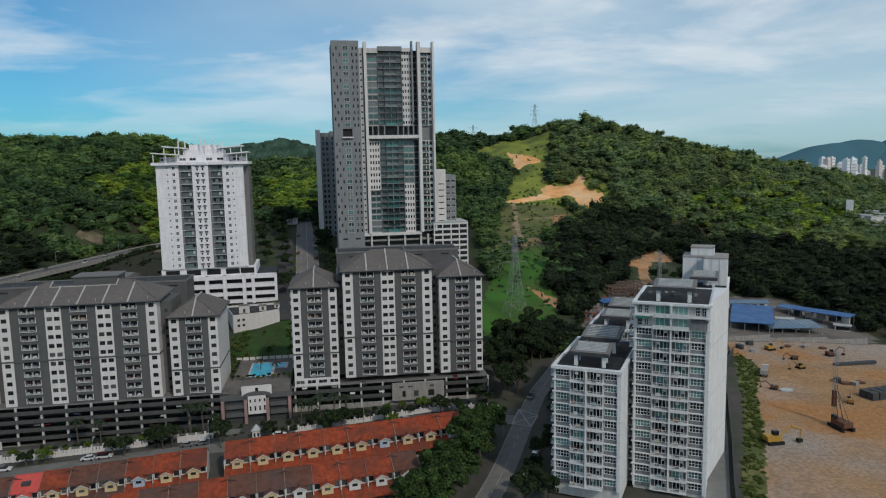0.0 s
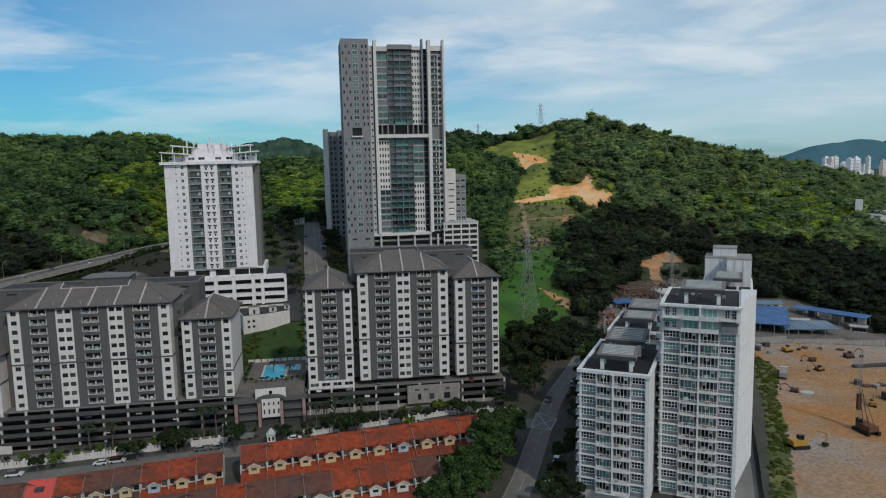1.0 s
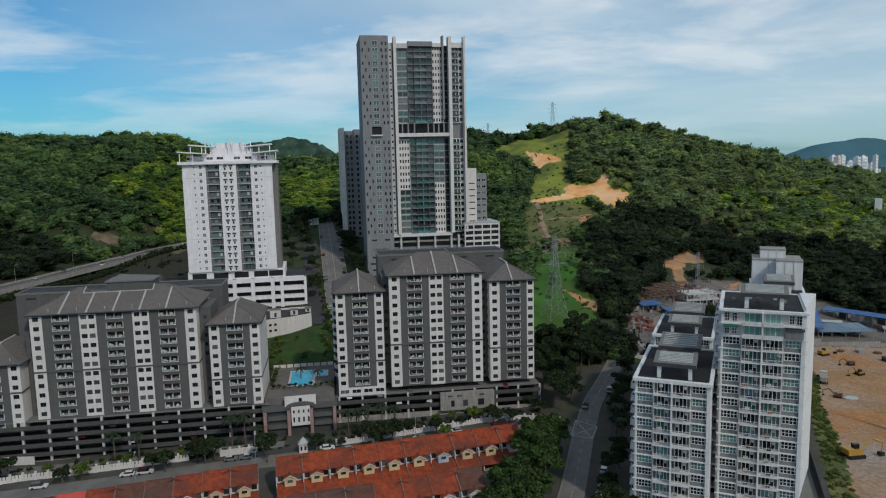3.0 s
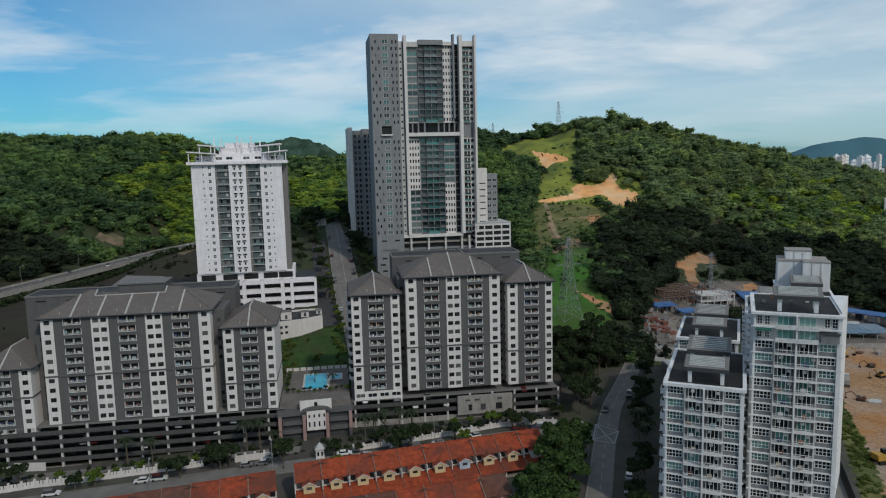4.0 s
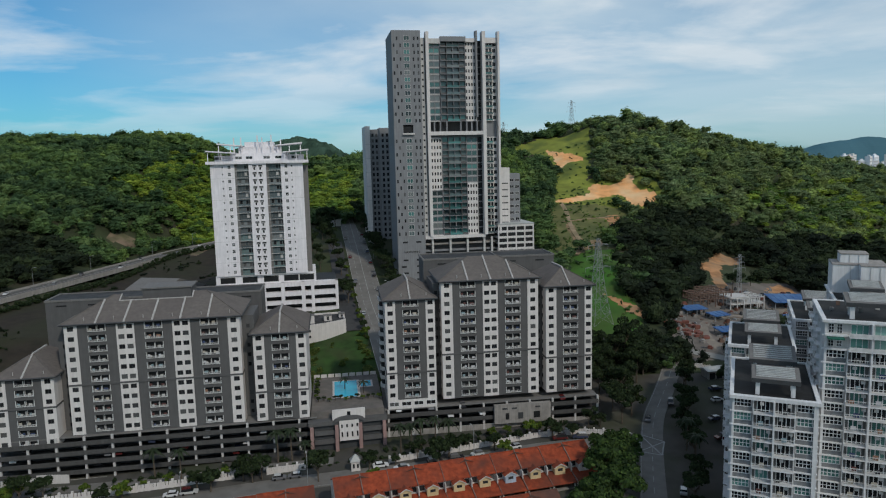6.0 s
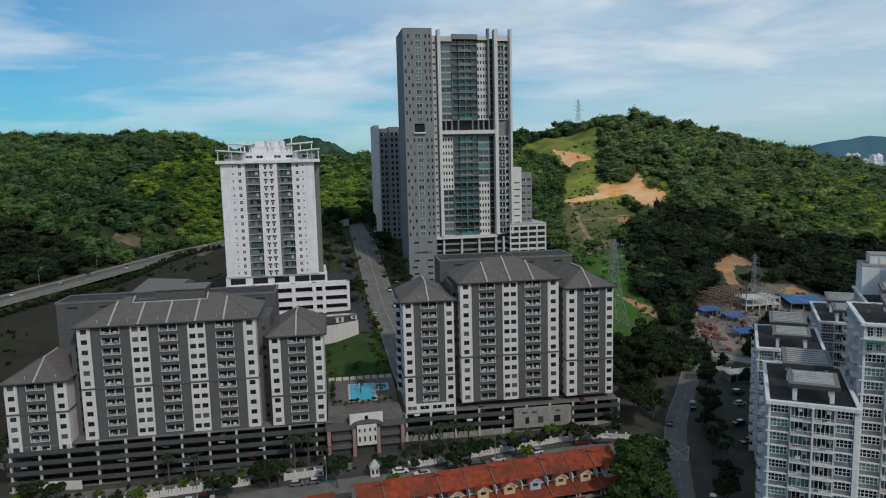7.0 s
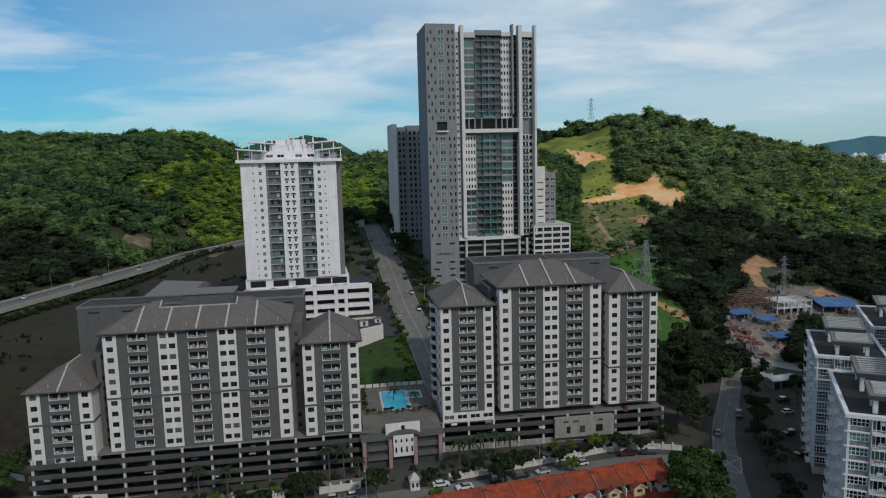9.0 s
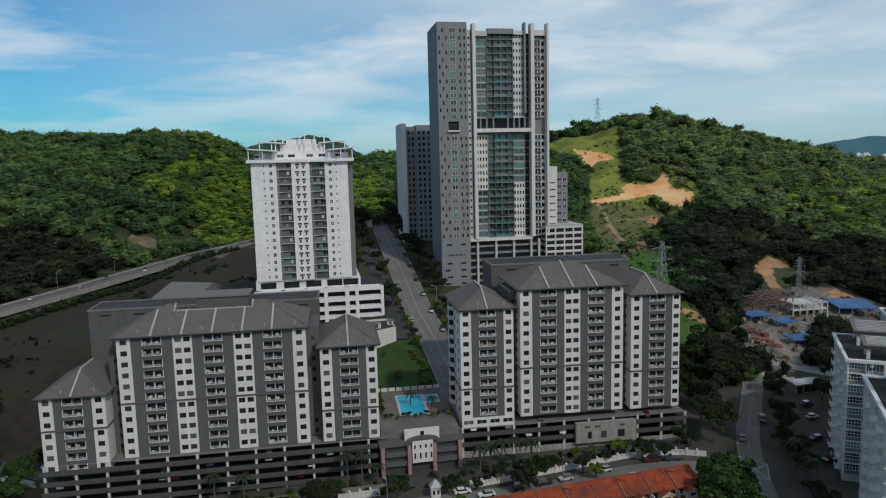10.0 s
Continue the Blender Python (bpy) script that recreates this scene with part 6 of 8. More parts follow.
def roof_frame(parent, u0, u1, v0, v1, z, h):
    """Two posts that carry a tilted louvred panel over the deck."""
    for u in (u0 + 0.9, u1 - 1.9):
        for a in ((u, u + 0.9, v0 + 0.5, v0 + 1.4), (u + 0.2, u + 0.6, v1 - 1.6, v1 - 1.0)):
            m = Mesh()
            m.box(*a, z, z + h, CWHITE)
            part("post", m, parent)
    m = Mesh()
    k = len(m.v)
    zs = [z + h - 0.5, z + h + 0.6]
    m.v += [(u0, v0, zs[0]), (u1, v0, zs[0]), (u1, v1, zs[1]), (u0, v1, zs[1]), (u0, v0, zs[0] + 0.9), (u1, v0, zs[0] + 0.9), (u1, v1, zs[1] + 0.9), (u0, v1, zs[1] + 0.9)]
    for q in ((0, 3, 2, 1), (4, 5, 6, 7), (0, 1, 5, 4), (1, 2, 6, 5), (2, 3, 7, 6), (3, 0, 4, 7)):
        m.f.append(tuple(k + i for i in q))
        m.m.append(m.mat(DARKGREY if q == (0, 1, 5, 4) else MIDGREY))
    roof = part("louvre_roof", m, parent)
    for j in range(7):
        f = (j + 0.5) / 7
        vv, zz = v0 + 1.0 + (v1 - v0 - 2.0) * f, zs[0] + 0.92 + 1.1 * f
        m = Mesh()
        m.box(u0 + 1.0, u1 - 1.0, vv - 0.26, vv + 0.26, zz - 0.02, zz + 0.16, PALEMETAL)
        part("slat", m, roof, "pale metal slat")


def white_tower(at, label, floors, depth, tall, seed, frames=2, houses=()):
    r = random.Random(seed)
    t = thing("residential_tower", label, "tower block", at, "white towers with roof frames")
    W, FL = 17.6, 2.9
    H = floors * FL
    m = Mesh()
    m.box(0.1, W - 0.1, 0.3, depth, -3, H, LIGHTGREY)
    part("body", m, t)
    m = Mesh()
    m.box(W - 0.08, W + 0.12, 0.45, depth, -3, H, CWHITE)
    part("side_wall", m, t)
    for k in range(floors):
        z = k * FL
        top_pair = tall and k >= floors - 2
        for u, kind_ in ((2.15, "g"), (6.6, "b"), (11.0, "b"), (15.45, "g")):
            if top_pair:
                if kind_ == "b":
                    part("glass_door", C_DOOR, t, "mint curtained glass door", pose(u, 0.24, z))
                    m = Mesh()
                    m.box(u - 2.1, u + 2.1, -1.9, 0.3, 0.0, 0.2, CWHITE)
                    m.box(u - 2.1, u + 2.1, -1.9, -1.82, 0.2, 1.0, RAIL)
                    part("balcony", m, t, at=pose(0, 0, z))
                else:
                    part("window", C_SLIM, t, at=pose(u + (0.9 if u > 9 else -0.9), 0.24, z))
                    part("window", C_SLIM, t, at=pose(u + (-0.6 if u > 9 else 0.7), 0.24, z))
                    m = Mesh()
                    m.box(u - 2.2, u + 2.2, -0.7, 0.3, -0.1, 0.25, CWHITE)
                    part("ledge", m, t, at=pose(0, 0, z))
            elif kind_ == "g":
                part("window", C_GLAZ[0], t, at=pose(u, 0.2, z))
                part("spandrel", C_SPAN, t, "grey spandrel", pose(u, 0.2, z))
                part("window_hood", C_HOOD, t, at=pose(u, 0.2, z))
            else:
                part("balcony", r.choice(C_BALC), t, at=pose(u, 0.0, z))
        if k:
            part("ledge", C_LEDGE, t, at=pose(1.9, 0, z))
            part("ledge", C_LEDGE, t, at=pose(15.6, 0, z))
        for v in ((3.6, 10.0, 18.0) if depth > 20 else (3.6, 9.0)):
            part("balcony", C_SIDEB, t, at=pose(-0.05, v, z, 0, 0, -90))
        for v in (6.8, 13.6, 22.0):
            if v < depth - 1:
                part("window", SIDE_WIN, t, at=pose(0.1, v, z + 1.6, 0, 0, -90))
    m = Mesh()
    m.box(8.62, 8.98, -1.55, 0.3, 0, H, CWHITE)
    part("party_fin", m, t, "white vertical fin")
    for a in ((W - 0.75, W + 0.14, -0.45, 0.4, 0, H, CWHITE), (0.0, 0.5, -0.3, 0.4, 0, H, CWHITE)):
        m = Mesh()
        m.box(*a)
        part("corner_pier", m, t)
    m = Mesh()
    m.box(0.3, W - 0.3, 0.3, depth - 0.3, H, H + 0.25, BLACKDECK)
    part("roof_deck", m, t, "black roof deck")
    for a, b, c, d in ((-0.6, W + 0.6, -0.9, 0.3), (-0.6, W + 0.6, depth - 0.4, depth + 0.3), (-0.6, 0.3, 0.3, depth - 0.4), (W - 0.3, W + 0.6, 0.3, depth - 0.4)):
        m = Mesh()
        m.box(a, b, c, d, H - 0.1, H + (0.45 if tall else 0.62), CWHITE)
        part("parapet", m, t)
    roof_frame(t, 4.0, 14.2, 1.6, 8.2, H + 0.25, 3.2)
    if frames > 1:
        roof_frame(t, 3.6, 14.4, 15.0, 25.0, H + 0.25, 3.6)
    for a, b, c, d, h, mat_ in houses:
        m = Mesh()
        m.box(a, b, c, d, H + 0.25, H + h, mat_)
        house = part("roof_house", m, t)
        m = Mesh()
        m.box(a - 0.15, b + 0.15, c - 0.15, d + 0.15, H + h, H + h + 0.3, CONCRETE)
        part("roof_slab", m, house)
        for k in range(2):
            m = Mesh()
            m.box(a + (b - a) * (k + 1) / 3 - 0.1, a + (b - a) * (k + 1) / 3 + 0.1, c - 0.14, c, H + 0.4, H + h - 0.2, LIGHTGREY)
            part("drain_pipe", m, house)
    if tall and not houses:
        m = Mesh()
        m.prism([(W + 0.14, 1.4), (W + 3.9, depth), (W + 0.14, depth)], 3.0, H + 0.8, CWHITE)
        core = part("side_core", m, t, "blank white side wall")
        for z in (12.0, 24.0, 36.0):
            m = Mesh()
            m.prism([(W + 0.14, 1.36), (W + 3.95, depth + 0.02), (W + 0.14, depth + 0.02)], z, z + 0.14, LIGHTGREY)
            part("groove", m, core)
        m = Mesh()
        m.box(0.4, 3.6, -2.4, 0.2, H - 3.3, H - 3.1, GREENCLOTH)
        part("awning", m, t, "faded green awning")
        m = Mesh()
        m.box(W - 4.2, W - 0.2, -1.5, 0.2, H - 2 * 2.9 + 2.2, H - 2 * 2.9 + 2.45, DARKGREY)
        m.box(W - 4.0, W - 0.4, -1.2, 0.2, H - 2 * 2.9 + 0.3, H - 2 * 2.9 + 2.2, SPANGREY)
        part("balcony_enclosure", m, t, "grey enclosed corner balcony")
        for k in range(7):
            m = Mesh()
            u, v = 2.0 + 1.9 * k, 10.5 + 3.1 * ((k * 5) % 3)
            m.box(u, u + 0.8, v, v + 0.6, H + 0.25, H + 0.9 + 0.3 * (k % 2), (CONCRETE, RUSTBROWN, LIGHTGREY)[k % 3])
            part("roof_unit", m, t)
    return t


C_TURN = -23.4


def on_c(x, y, z, wide):
    return pose(x, y, z, 0, 0, C_TURN) @ Matrix.Diagonal((wide, 1, 1, 1))


WT = "white residential tower with small balconies"
white_tower(on_c(26.15, 161.5, 3.3, 0.895), WT + " and a black roof deck", 10, 28.5, False, 11)
white_tower(on_c(43.6, 204.6, 2.0, 0.88), WT + " and a black roof deck", 10, 27.0, False, 12)
white_tower(on_c(46.2, 164.1, 0.8, 0.965), "taller " + WT + " and a cluttered roof deck", 16, 22.0, True, 13, 1)
white_tower(on_c(68.4, 198.4, -3.0, 0.75), "taller " + WT + " and white roof houses", 16, 26.0, True, 14, 1,
            ((0.2, 17.4, 14.0, 24.0, 8.0, CWHITE), (8.5, 17.5, 10.0, 13.9, 8.3, CWHITE), (3.0, 12.0, 17.0, 23.6, 10.6, CWHITE)))
white_tower(on_c(75.9, 233.8, 1.4, 0.895), "low " + WT + " and a grey roof deck", 10, 31.0, False, 15)


# ---- terraced houses ----
def terrace_house(name, label, tile, gable_mat, coping=False):
    """Two storeys, ridge along x; the front with its dormer and porch looks to -y. Width 6.7, ridge over y = 0."""
    h = thing(name, label, "terraced house", pose(0, 0, 0), "rows of terraced houses")
    w = 6.7
    m = Mesh()
    m.box(0.05, w - 0.05, -5.0, 4.7, -3.0, 5.45, HOUSEWHITE)
    for u in (0.05, w - 0.05):
        m.face([(u, -5.0, 5.45), (u, 4.7, 5.45), (u, 0, 7.95)], HOUSEWHITE)
    part("wall", m, h)

    def slab(v0, z0, v1, z1, u0=0.0, u1=w, t=0.16):
        q = Mesh()
        k = len(q.v)
        q.v += [(u0, v0, z0), (u1, v0, z0), (u1, v1, z1), (u0, v1, z1), (u0, v0, z0 - t), (u1, v0, z0 - t), (u1, v1, z1 - t), (u0, v1, z1 - t)]
        for f in ((0, 1, 2, 3), (7, 6, 5, 4), (0, 4, 5, 1), (1, 5, 6, 2), (2, 6, 7, 3), (3, 7, 4, 0)):
            q.f.append(tuple(k + i for i in f))
            q.m.append(q.mat(tile))
        return q

    part("roof_front", slab(-5.5, 5.62, 0, 8.15), h)
    part("roof_back", slab(5.3, 5.45, 0, 8.15, w, 0.0), h)
    part("porch_roof", slab(-9.9, 1.95, -5.02, 3.45), h)
    m = Mesh()
    m.tube((0, 0, 8.16), (w, 0, 8.16), 0.16, 0.16, tile, 6)
    part("ridge_tile", m, h)
    # dormer over the porch, with a white gabled hood
    c = w * 0.5
    m = Mesh()
    m.box(c - 1.4, c + 1.4, -6.7, -4.9, 2.4, 5.0, gable_mat)
    m.face([(c - 1.4, -6.7, 5.0), (c + 1.4, -6.7, 5.0), (c, -6.7, 5.75)], gable_mat)
    d = part("dormer", m, h)
    m = Mesh()
    for s in (-1, 1):
        k = len(m.v)
        m.v += [(c, -7.1, 6.0), (c + s * 1.8, -7.1, 5.0), (c + s * 1.8, -4.4, 5.0), (c, -4.4, 6.1), (c, -7.1, 5.72), (c + s * 1.8, -7.1, 4.75)]
        m.f += [(k, k + 1, k + 2, k + 3), (k, k + 1, k + 5, k + 4)]
        m.m += [m.mat(tile), m.mat(HOUSEWHITE)]
    part("dormer_roof", m, d, "tiled hood with a white fascia")
    part("window", H_WIN, d, at=pose(c, -6.7, 4.25))
    for u in (1.0, w - 1.0):
        part("window", H_SIDE, h, at=pose(u, -5.0, 4.5))
    m = Mesh()
    m.box(-0.12, 0.12, -6.4, -4.9, 2.6, 5.1, HOUSEWHITE)
    part("party_wall", m, h, "white party wall")
    m = Mesh()
    m.box(0.3, w - 0.3, -9.4, -5.0, -3.0, 0.15, CONCRETE)
    part("porch", m, h)
    for u in (0.3, w - 0.6):
        m = Mesh()
        m.box(u, u + 0.3, -9.4, -9.1, 0, 2.0, HOUSEWHITE)
        part("porch_post", m, h)
    half = 0.12 if coping else 0.06
    for p, q in (((-5.6, 5.6), (0.0, 8.18)), ((-9.9, 1.95), (-5.1, 3.45))):
        m = Mesh()
        slope_strip(m, 0.0, half, p, q, 0.22 if coping else 0.1, COPING)
        part("party_coping", m, h, "dull party wall coping")
    if coping:
        m = Mesh()
        for s in (-1, 1):
            m.face([(0, -0.9, 8.12), (s * 2.4, -1.7, 7.55), (0, -1.4, 7.95)], RIDGECROSS)
        part("ridge_cross", m, h, "weathered ridge tiles")
    if tile is REDTILE:
        m = Mesh()
        m.box(2.3, 4.3, -3.6, -2.2, 6.3, 7.35, DARKGREY)
        part("skylight", m, h, "dark raised skylight")
    return h


H_WIN = window_mesh("window", 1.3, 0.7, 2, 1, DARKGREY, PANE, 0.05, 0.05, 0.06)
H_SIDE = window_mesh("window", 1.3, 1.3, 1, 1, DARKGREY, PANE, 0.07, 0.05, 0.06)
R_TURN = 15.0
kinds = {}
for key, tile, gm, text in (("orange", ORANGETILE, YELLOW, "terraced house with an orange tile roof and cream dormer"), ("old", OLDTILE, YELLOW, "terraced house with a weathered brown tile roof and cream dormer"),
                            ("white", ORANGETILE, HOUSEWHITE, "terraced house with an orange tile roof and white dormer"), ("blue", ORANGETILE, BLUEHOUSE, "terraced house with an orange tile roof and pale blue dormer"),
                            ("oldwhite", OLDTILE, HOUSEWHITE, "terraced house with a weathered brown roof and white dormer"), ("red", REDTILE, HOUSEWHITE, "rebuilt terraced house with a smooth red roof and white walls")):
    for cop in (False, True):
        kinds[key, cop] = terrace_house("terraced_house", text, tile, gm, cop)


def row(ox, oy, order, lift=0.0, turn=R_TURN):
    c, s = math.cos(radians(turn)), math.sin(radians(turn))
    for k, key in enumerate(order):
        x, y = ox - (k + 1) * 6.7 * c, oy - (k + 1) * 6.7 * s
        copy_thing(kinds[key, k % 2 == 0], pose(x, y, float(G(x, y)) + lift, 0, 0, turn))


row(3.2, 199.6, ["white", "orange", "orange", "blue", "orange", "orange", "orange", "orange", "orange", "orange"], 0.1)
row(-65.6, 180.3, ["orange", "orange", "blue", "old", "old", "orange", "red", "old", "old", "old"], -0.3)
row(-8.6, 172.6, ["oldwhite", "white", "white", "orange", "oldwhite", "old", "old", "orange", "oldwhite", "old", "orange", "old"], 0.1)
for h in list(kinds.values()):
    for o in (*h.children_recursive, h):
        bpy.data.objects.remove(o)

# ---- trees of the town ----
trng = np.random.default_rng(21)


def tree_kind(name, label, height, spread, leaves, leafmat, clumps=9):
    t = thing(name, label, "tree", pose(0, 0, -500))
    m = Mesh()
    m.tube((0, 0, -1.0), (0.1, 0.05, height * 0.45), 0.32, 0.2, BARK, 7)
    tips = []
    for k in range(6):
        a = 2 * math.pi * k / 6 + trng.random()
        q = (spread * 0.5 * math.cos(a), spread * 0.5 * math.sin(a), height * (0.62 + 0.2 * trng.random()))
        m.tube((0.1, 0.05, height * (0.3 + 0.03 * k)), q, 0.14, 0.05, BARK, 5)
        tips.append(q)
    part("trunk", m, t)
    lobes = [(0, 0, height * 0.72, spread * 0.5)]
    for k in range(clumps):
        a = 2 * math.pi * k / clumps + trng.random() * 0.6
        rr = spread * (0.35 + 0.35 * trng.random())
        lobes.append((rr * math.cos(a), rr * math.sin(a), height * (0.48 + 0.4 * trng.random()), spread * (0.22 + 0.16 * trng.random())))
    v = leaf_cloud(trng, lobes, leaves, 0.42, 0.8).reshape(-1, 3)
    part("crown", faces_mesh("crown", v, 4, [leafmat]), t)
    return t


def palm_kind(height):
    t = thing("palm_tree", "slender palm with a drooping dark green crown", "palm tree", pose(0, 0, -500))
    m = Mesh()
    m.tube((0, 0, -0.8), (0.15, 0, height * 0.5), 0.26, 0.18, BARK, 7)
    m.tube((0.15, 0, height * 0.5), (0.1, 0.1, height), 0.18, 0.14, BARK, 7)
    part("trunk", m, t)
    for k in range(13):
        a = 2 * math.pi * k / 13 + 0.2 * trng.random()
        up = 0.9 - 0.5 * (k % 3)
        m = Mesh()
        prev = None
        for j in range(6):
            f = j / 5
            rr, z = 2.9 * f, height + up * 1.6 * f - 2.3 * f * f
            cx_, cy2 = rr * math.cos(a), rr * math.sin(a)
            wv = 0.55 * (1 - f) + 0.08 if j else 0.15
            l = (cx_ - wv * math.sin(a), cy2 + wv * math.cos(a), z - 0.18)
            r_ = (cx_ + wv * math.sin(a), cy2 - wv * math.cos(a), z - 0.18)
            c_ = (cx_, cy2, z)
            if prev:
                m.face([prev[0], prev[2], c_, l], PALMLEAF)
                m.face([prev[2], prev[1], r_, c_], PALMLEAF)
            prev = (l, r_, c_)
        part("frond", m, t)
    return t


TREES = [tree_kind("tree", "broad dark green roadside tree with a dense crown", h, s, n, LEAF) for h, s, n in ((11, 5.6, 1500), (9, 4.6, 1200), (12.5, 5.2, 1500), (7, 3.6, 900))]
FRESH = [tree_kind("tree", "broad fresh green tree with a dense crown beside the houses", h, s, n, MIDLEAF) for h, s, n in ((11, 5.6, 1500), (9, 4.6, 1200))]
SHRUB = [tree_kind("tree", "small yellow-green tree by the fence", 4.6, 2.6, 600, BRIGHTLEAF, 6), tree_kind("tree", "small round dark tree by the fence", 5.0, 2.8, 700, LEAF, 6)]
PALMS = [palm_kind(8.5), palm_kind(6.5)]


ROADSIDE = [(2 + 13.5 * k / 40, 140 + 38 * k / 40) for k in range(40)] + [(15.5 + 11 * k / 40, 178 + 39 * k / 40) for k in range(40)] + [(26.5 + 28.5 * k / 60, 217 + 67 * k / 60) for k in range(60)]


def plant_all(kind_list, spots, spread=(0.85, 1.15)):
    for k, (x, y) in enumerate(spots):
        if min(math.dist((x, y), q) for q in ROADSIDE) < 6.5:
            continue
        src = kind_list[(k * 5 + k // 3) % len(kind_list)]
        s = spread[0] + (spread[1] - spread[0]) * trng.random()
        copy_thing(src, pose(x, y, float(G(x, y)) + 0.1, 0, 0, 360 * trng.random()) @ Matrix.Diagonal((s, s, s * (0.9 + 0.2 * trng.random()), 1)))


plant_all(FRESH, [(7, 194), (10, 190), (5, 186), (9, 184), (3, 179), (7, 175), (0, 172), (4, 167), (-3, 165), (1, 160), (5, 157), (-6, 158), (-2, 153), (3, 150), (-9, 152), (12, 200), (13, 196)], (0.9, 1.15))
plant_all(TREES, [(34, 203), (31, 194), (29, 186), (25, 178), (22, 170), (21, 162), (18, 154), (24, 158), (36, 212), (40, 226), (43, 236), (46, 246), (50, 255), (37, 222), (42, 232), (48, 250)], (0.6, 0.85))
plant_all(TREES, [(20, 237), (25, 233), (24, 243), (29, 238), (27, 250), (32, 246), (33, 256), (30, 263), (37, 262), (39, 272), (22, 258), (35, 280), (18, 247), (27, 228), (31, 232), (21, 229), (42, 282), (25, 268), (30, 275), (20, 265), (14, 252), (36, 250), (24, 280), (40, 254)], (0.8, 1.15))
plant_all(SHRUB + TREES[3:], [(-53, 196), (-96, 195.5), (-100, 197), (-123, 192), (-119, 194.5), (-36, 204), (-33, 208), (-20, 213), (-17, 210), (-8, 224), (-2, 220), (4, 220), (-152, 189), (-148, 194), (-156, 192)], (0.8, 1.2))
plant_all(SHRUB, [(-28, 219), (-24, 222), (-20, 223), (-15, 225), (-10, 226), (-5, 227), (-110, 202.5), (-104, 203.5), (-98, 204.5), (-116, 201), (-126, 199.5), (-131, 198.5), (-95, 205)], (0.4, 0.6))
plant_all(TREES[1:], [(-55, 204), (-48, 206), (-42, 209), (-37, 211), (-28, 215), (-12, 220), (0, 223), (10, 226), (14, 228)], (0.40, 0.62))
plant_all(TREES[:2], [(-140, 195), (-86, 199.5), (-84, 201.5), (-68, 198), (-89, 201), (-145, 193)], (0.62, 0.80))
plant_all(FRESH, [(-171, 216), (-176, 224), (-182, 218), (-172, 231), (-190, 232), (-200, 246), (-205, 258), (-186, 208), (-178, 206), (-192, 222), (-212, 250), (-198, 212), (-168, 206)], (0.7, 1.0))
plant_all(PALMS, [(-47, 214), (-44, 216), (-41, 215), (-37, 218), (-33, 219), (-78, 212), (-82, 211.5), (-74, 212), (-107, 204), (-115, 206), (36, 216), (34, 209), (33, 199)], (0.85, 1.15))
plant_all(TREES, [(-57, 352), (-60, 362), (-62, 372), (-64, 382), (-67, 394), (-69, 405), (-72, 416), (-74, 428), (-77, 440), (-80, 452), (-83, 464), (-86, 476), (-78, 338), (-82, 350), (-86, 372), (-90, 388), (-95, 405), (-99, 422), (-104, 440), (-107, 456), (-110, 470), (-98, 380), (-103, 396), (-108, 412), (-114, 430), (-118, 448), (-55, 330), (-49, 316), (-90, 338), (-94, 350)], (0.7, 1.0))
plant_all(TREES, [(-68, 388), (-70, 398), (-72, 408), (-74, 418), (-77, 428), (-79, 440), (-81, 452), (-84, 464), (-87, 476), (-107, 448), (-111, 456), (-108, 464), (-112, 472), (-106, 436), (-104, 474), (-114, 482), (-109, 490), (-90, 488), (-93, 496)], (0.85, 1.2))
plant_all(SHRUB, [(-66.5, 302), (-68, 309), (-70, 317), (-72, 325), (-74, 333), (-76, 341), (-78, 350), (-80, 359), (-82, 368), (-84, 378), (-50, 300), (-52, 309), (-54.5, 318), (-57, 327), (-59, 336)], (0.5, 0.9))
plant_all(TREES, [(60, 244), (66, 250), (74, 268), (104, 296), (112, 312), (118, 380), (124, 385), (132, 390)], (0.6, 0.9))
for x, y in ((-66.5, 240.5), (-60, 236.5)):
    copy_thing(PALMS[1], pose(x, y, BASE_A + 1.1) @ Matrix.Diagonal((0.75, 0.75, 0.6, 1)))
for k in range(22):
    u, v = ((1.6 + 0.5 * (k % 2), 13 + 1.8 * k) if k < 10 else (2.5 + 1.7 * (k - 10), 8.6 + 0.7 * (k % 3)))
    q = pose(-74.0, 219.5, BASE_A + 1.1, 0, 0, 9.0) @ pose(u, v, 0, 0, 0, 77 * k)
    f = 0.28 + 0.10 * ((k * 7) % 4) / 3
    copy_thing(SHRUB[1 if k % 3 else 0], q @ Matrix.Diagonal((f, f, f * 0.9, 1)))
for t in TREES + FRESH + SHRUB + PALMS:
    for o in (*t.children_recursive, t):
        bpy.data.objects.remove(o)

# low dark planting in front of the parking podium and along the fence
qx, qy = [], []
for k in range(190):
    f = trng.random()
    x = -150 + 165 * f
    qx.append(x)
    qy.append(float(np.interp(x, [-150, -119, -84, -50, -6, 16], [192.5, 198.6, 205.6, 209.5, 223.5, 224])) + (trng.random() * 2.6 if k % 3 else 6.6))
forest("podium_planting", "dark mixed shrubs between the fence and the parking podium", qx, qy, trng.uniform(0.7, 2.6, 190), trng.uniform(0.7, 1.5, 190), [LEAF])


# ---- highway on the hillside ----
HW = [(-286, 190), (-272, 250), (-262, 300), (-249, 354.7), (-241.4, 391), (-232, 436), (-219, 491), (-206.4, 522.6), (-196, 548), (-184, 580)]
HW_Z = [19, 20, 21, 22, 22.5, 23.5, 25, 26, 27, 28.5]


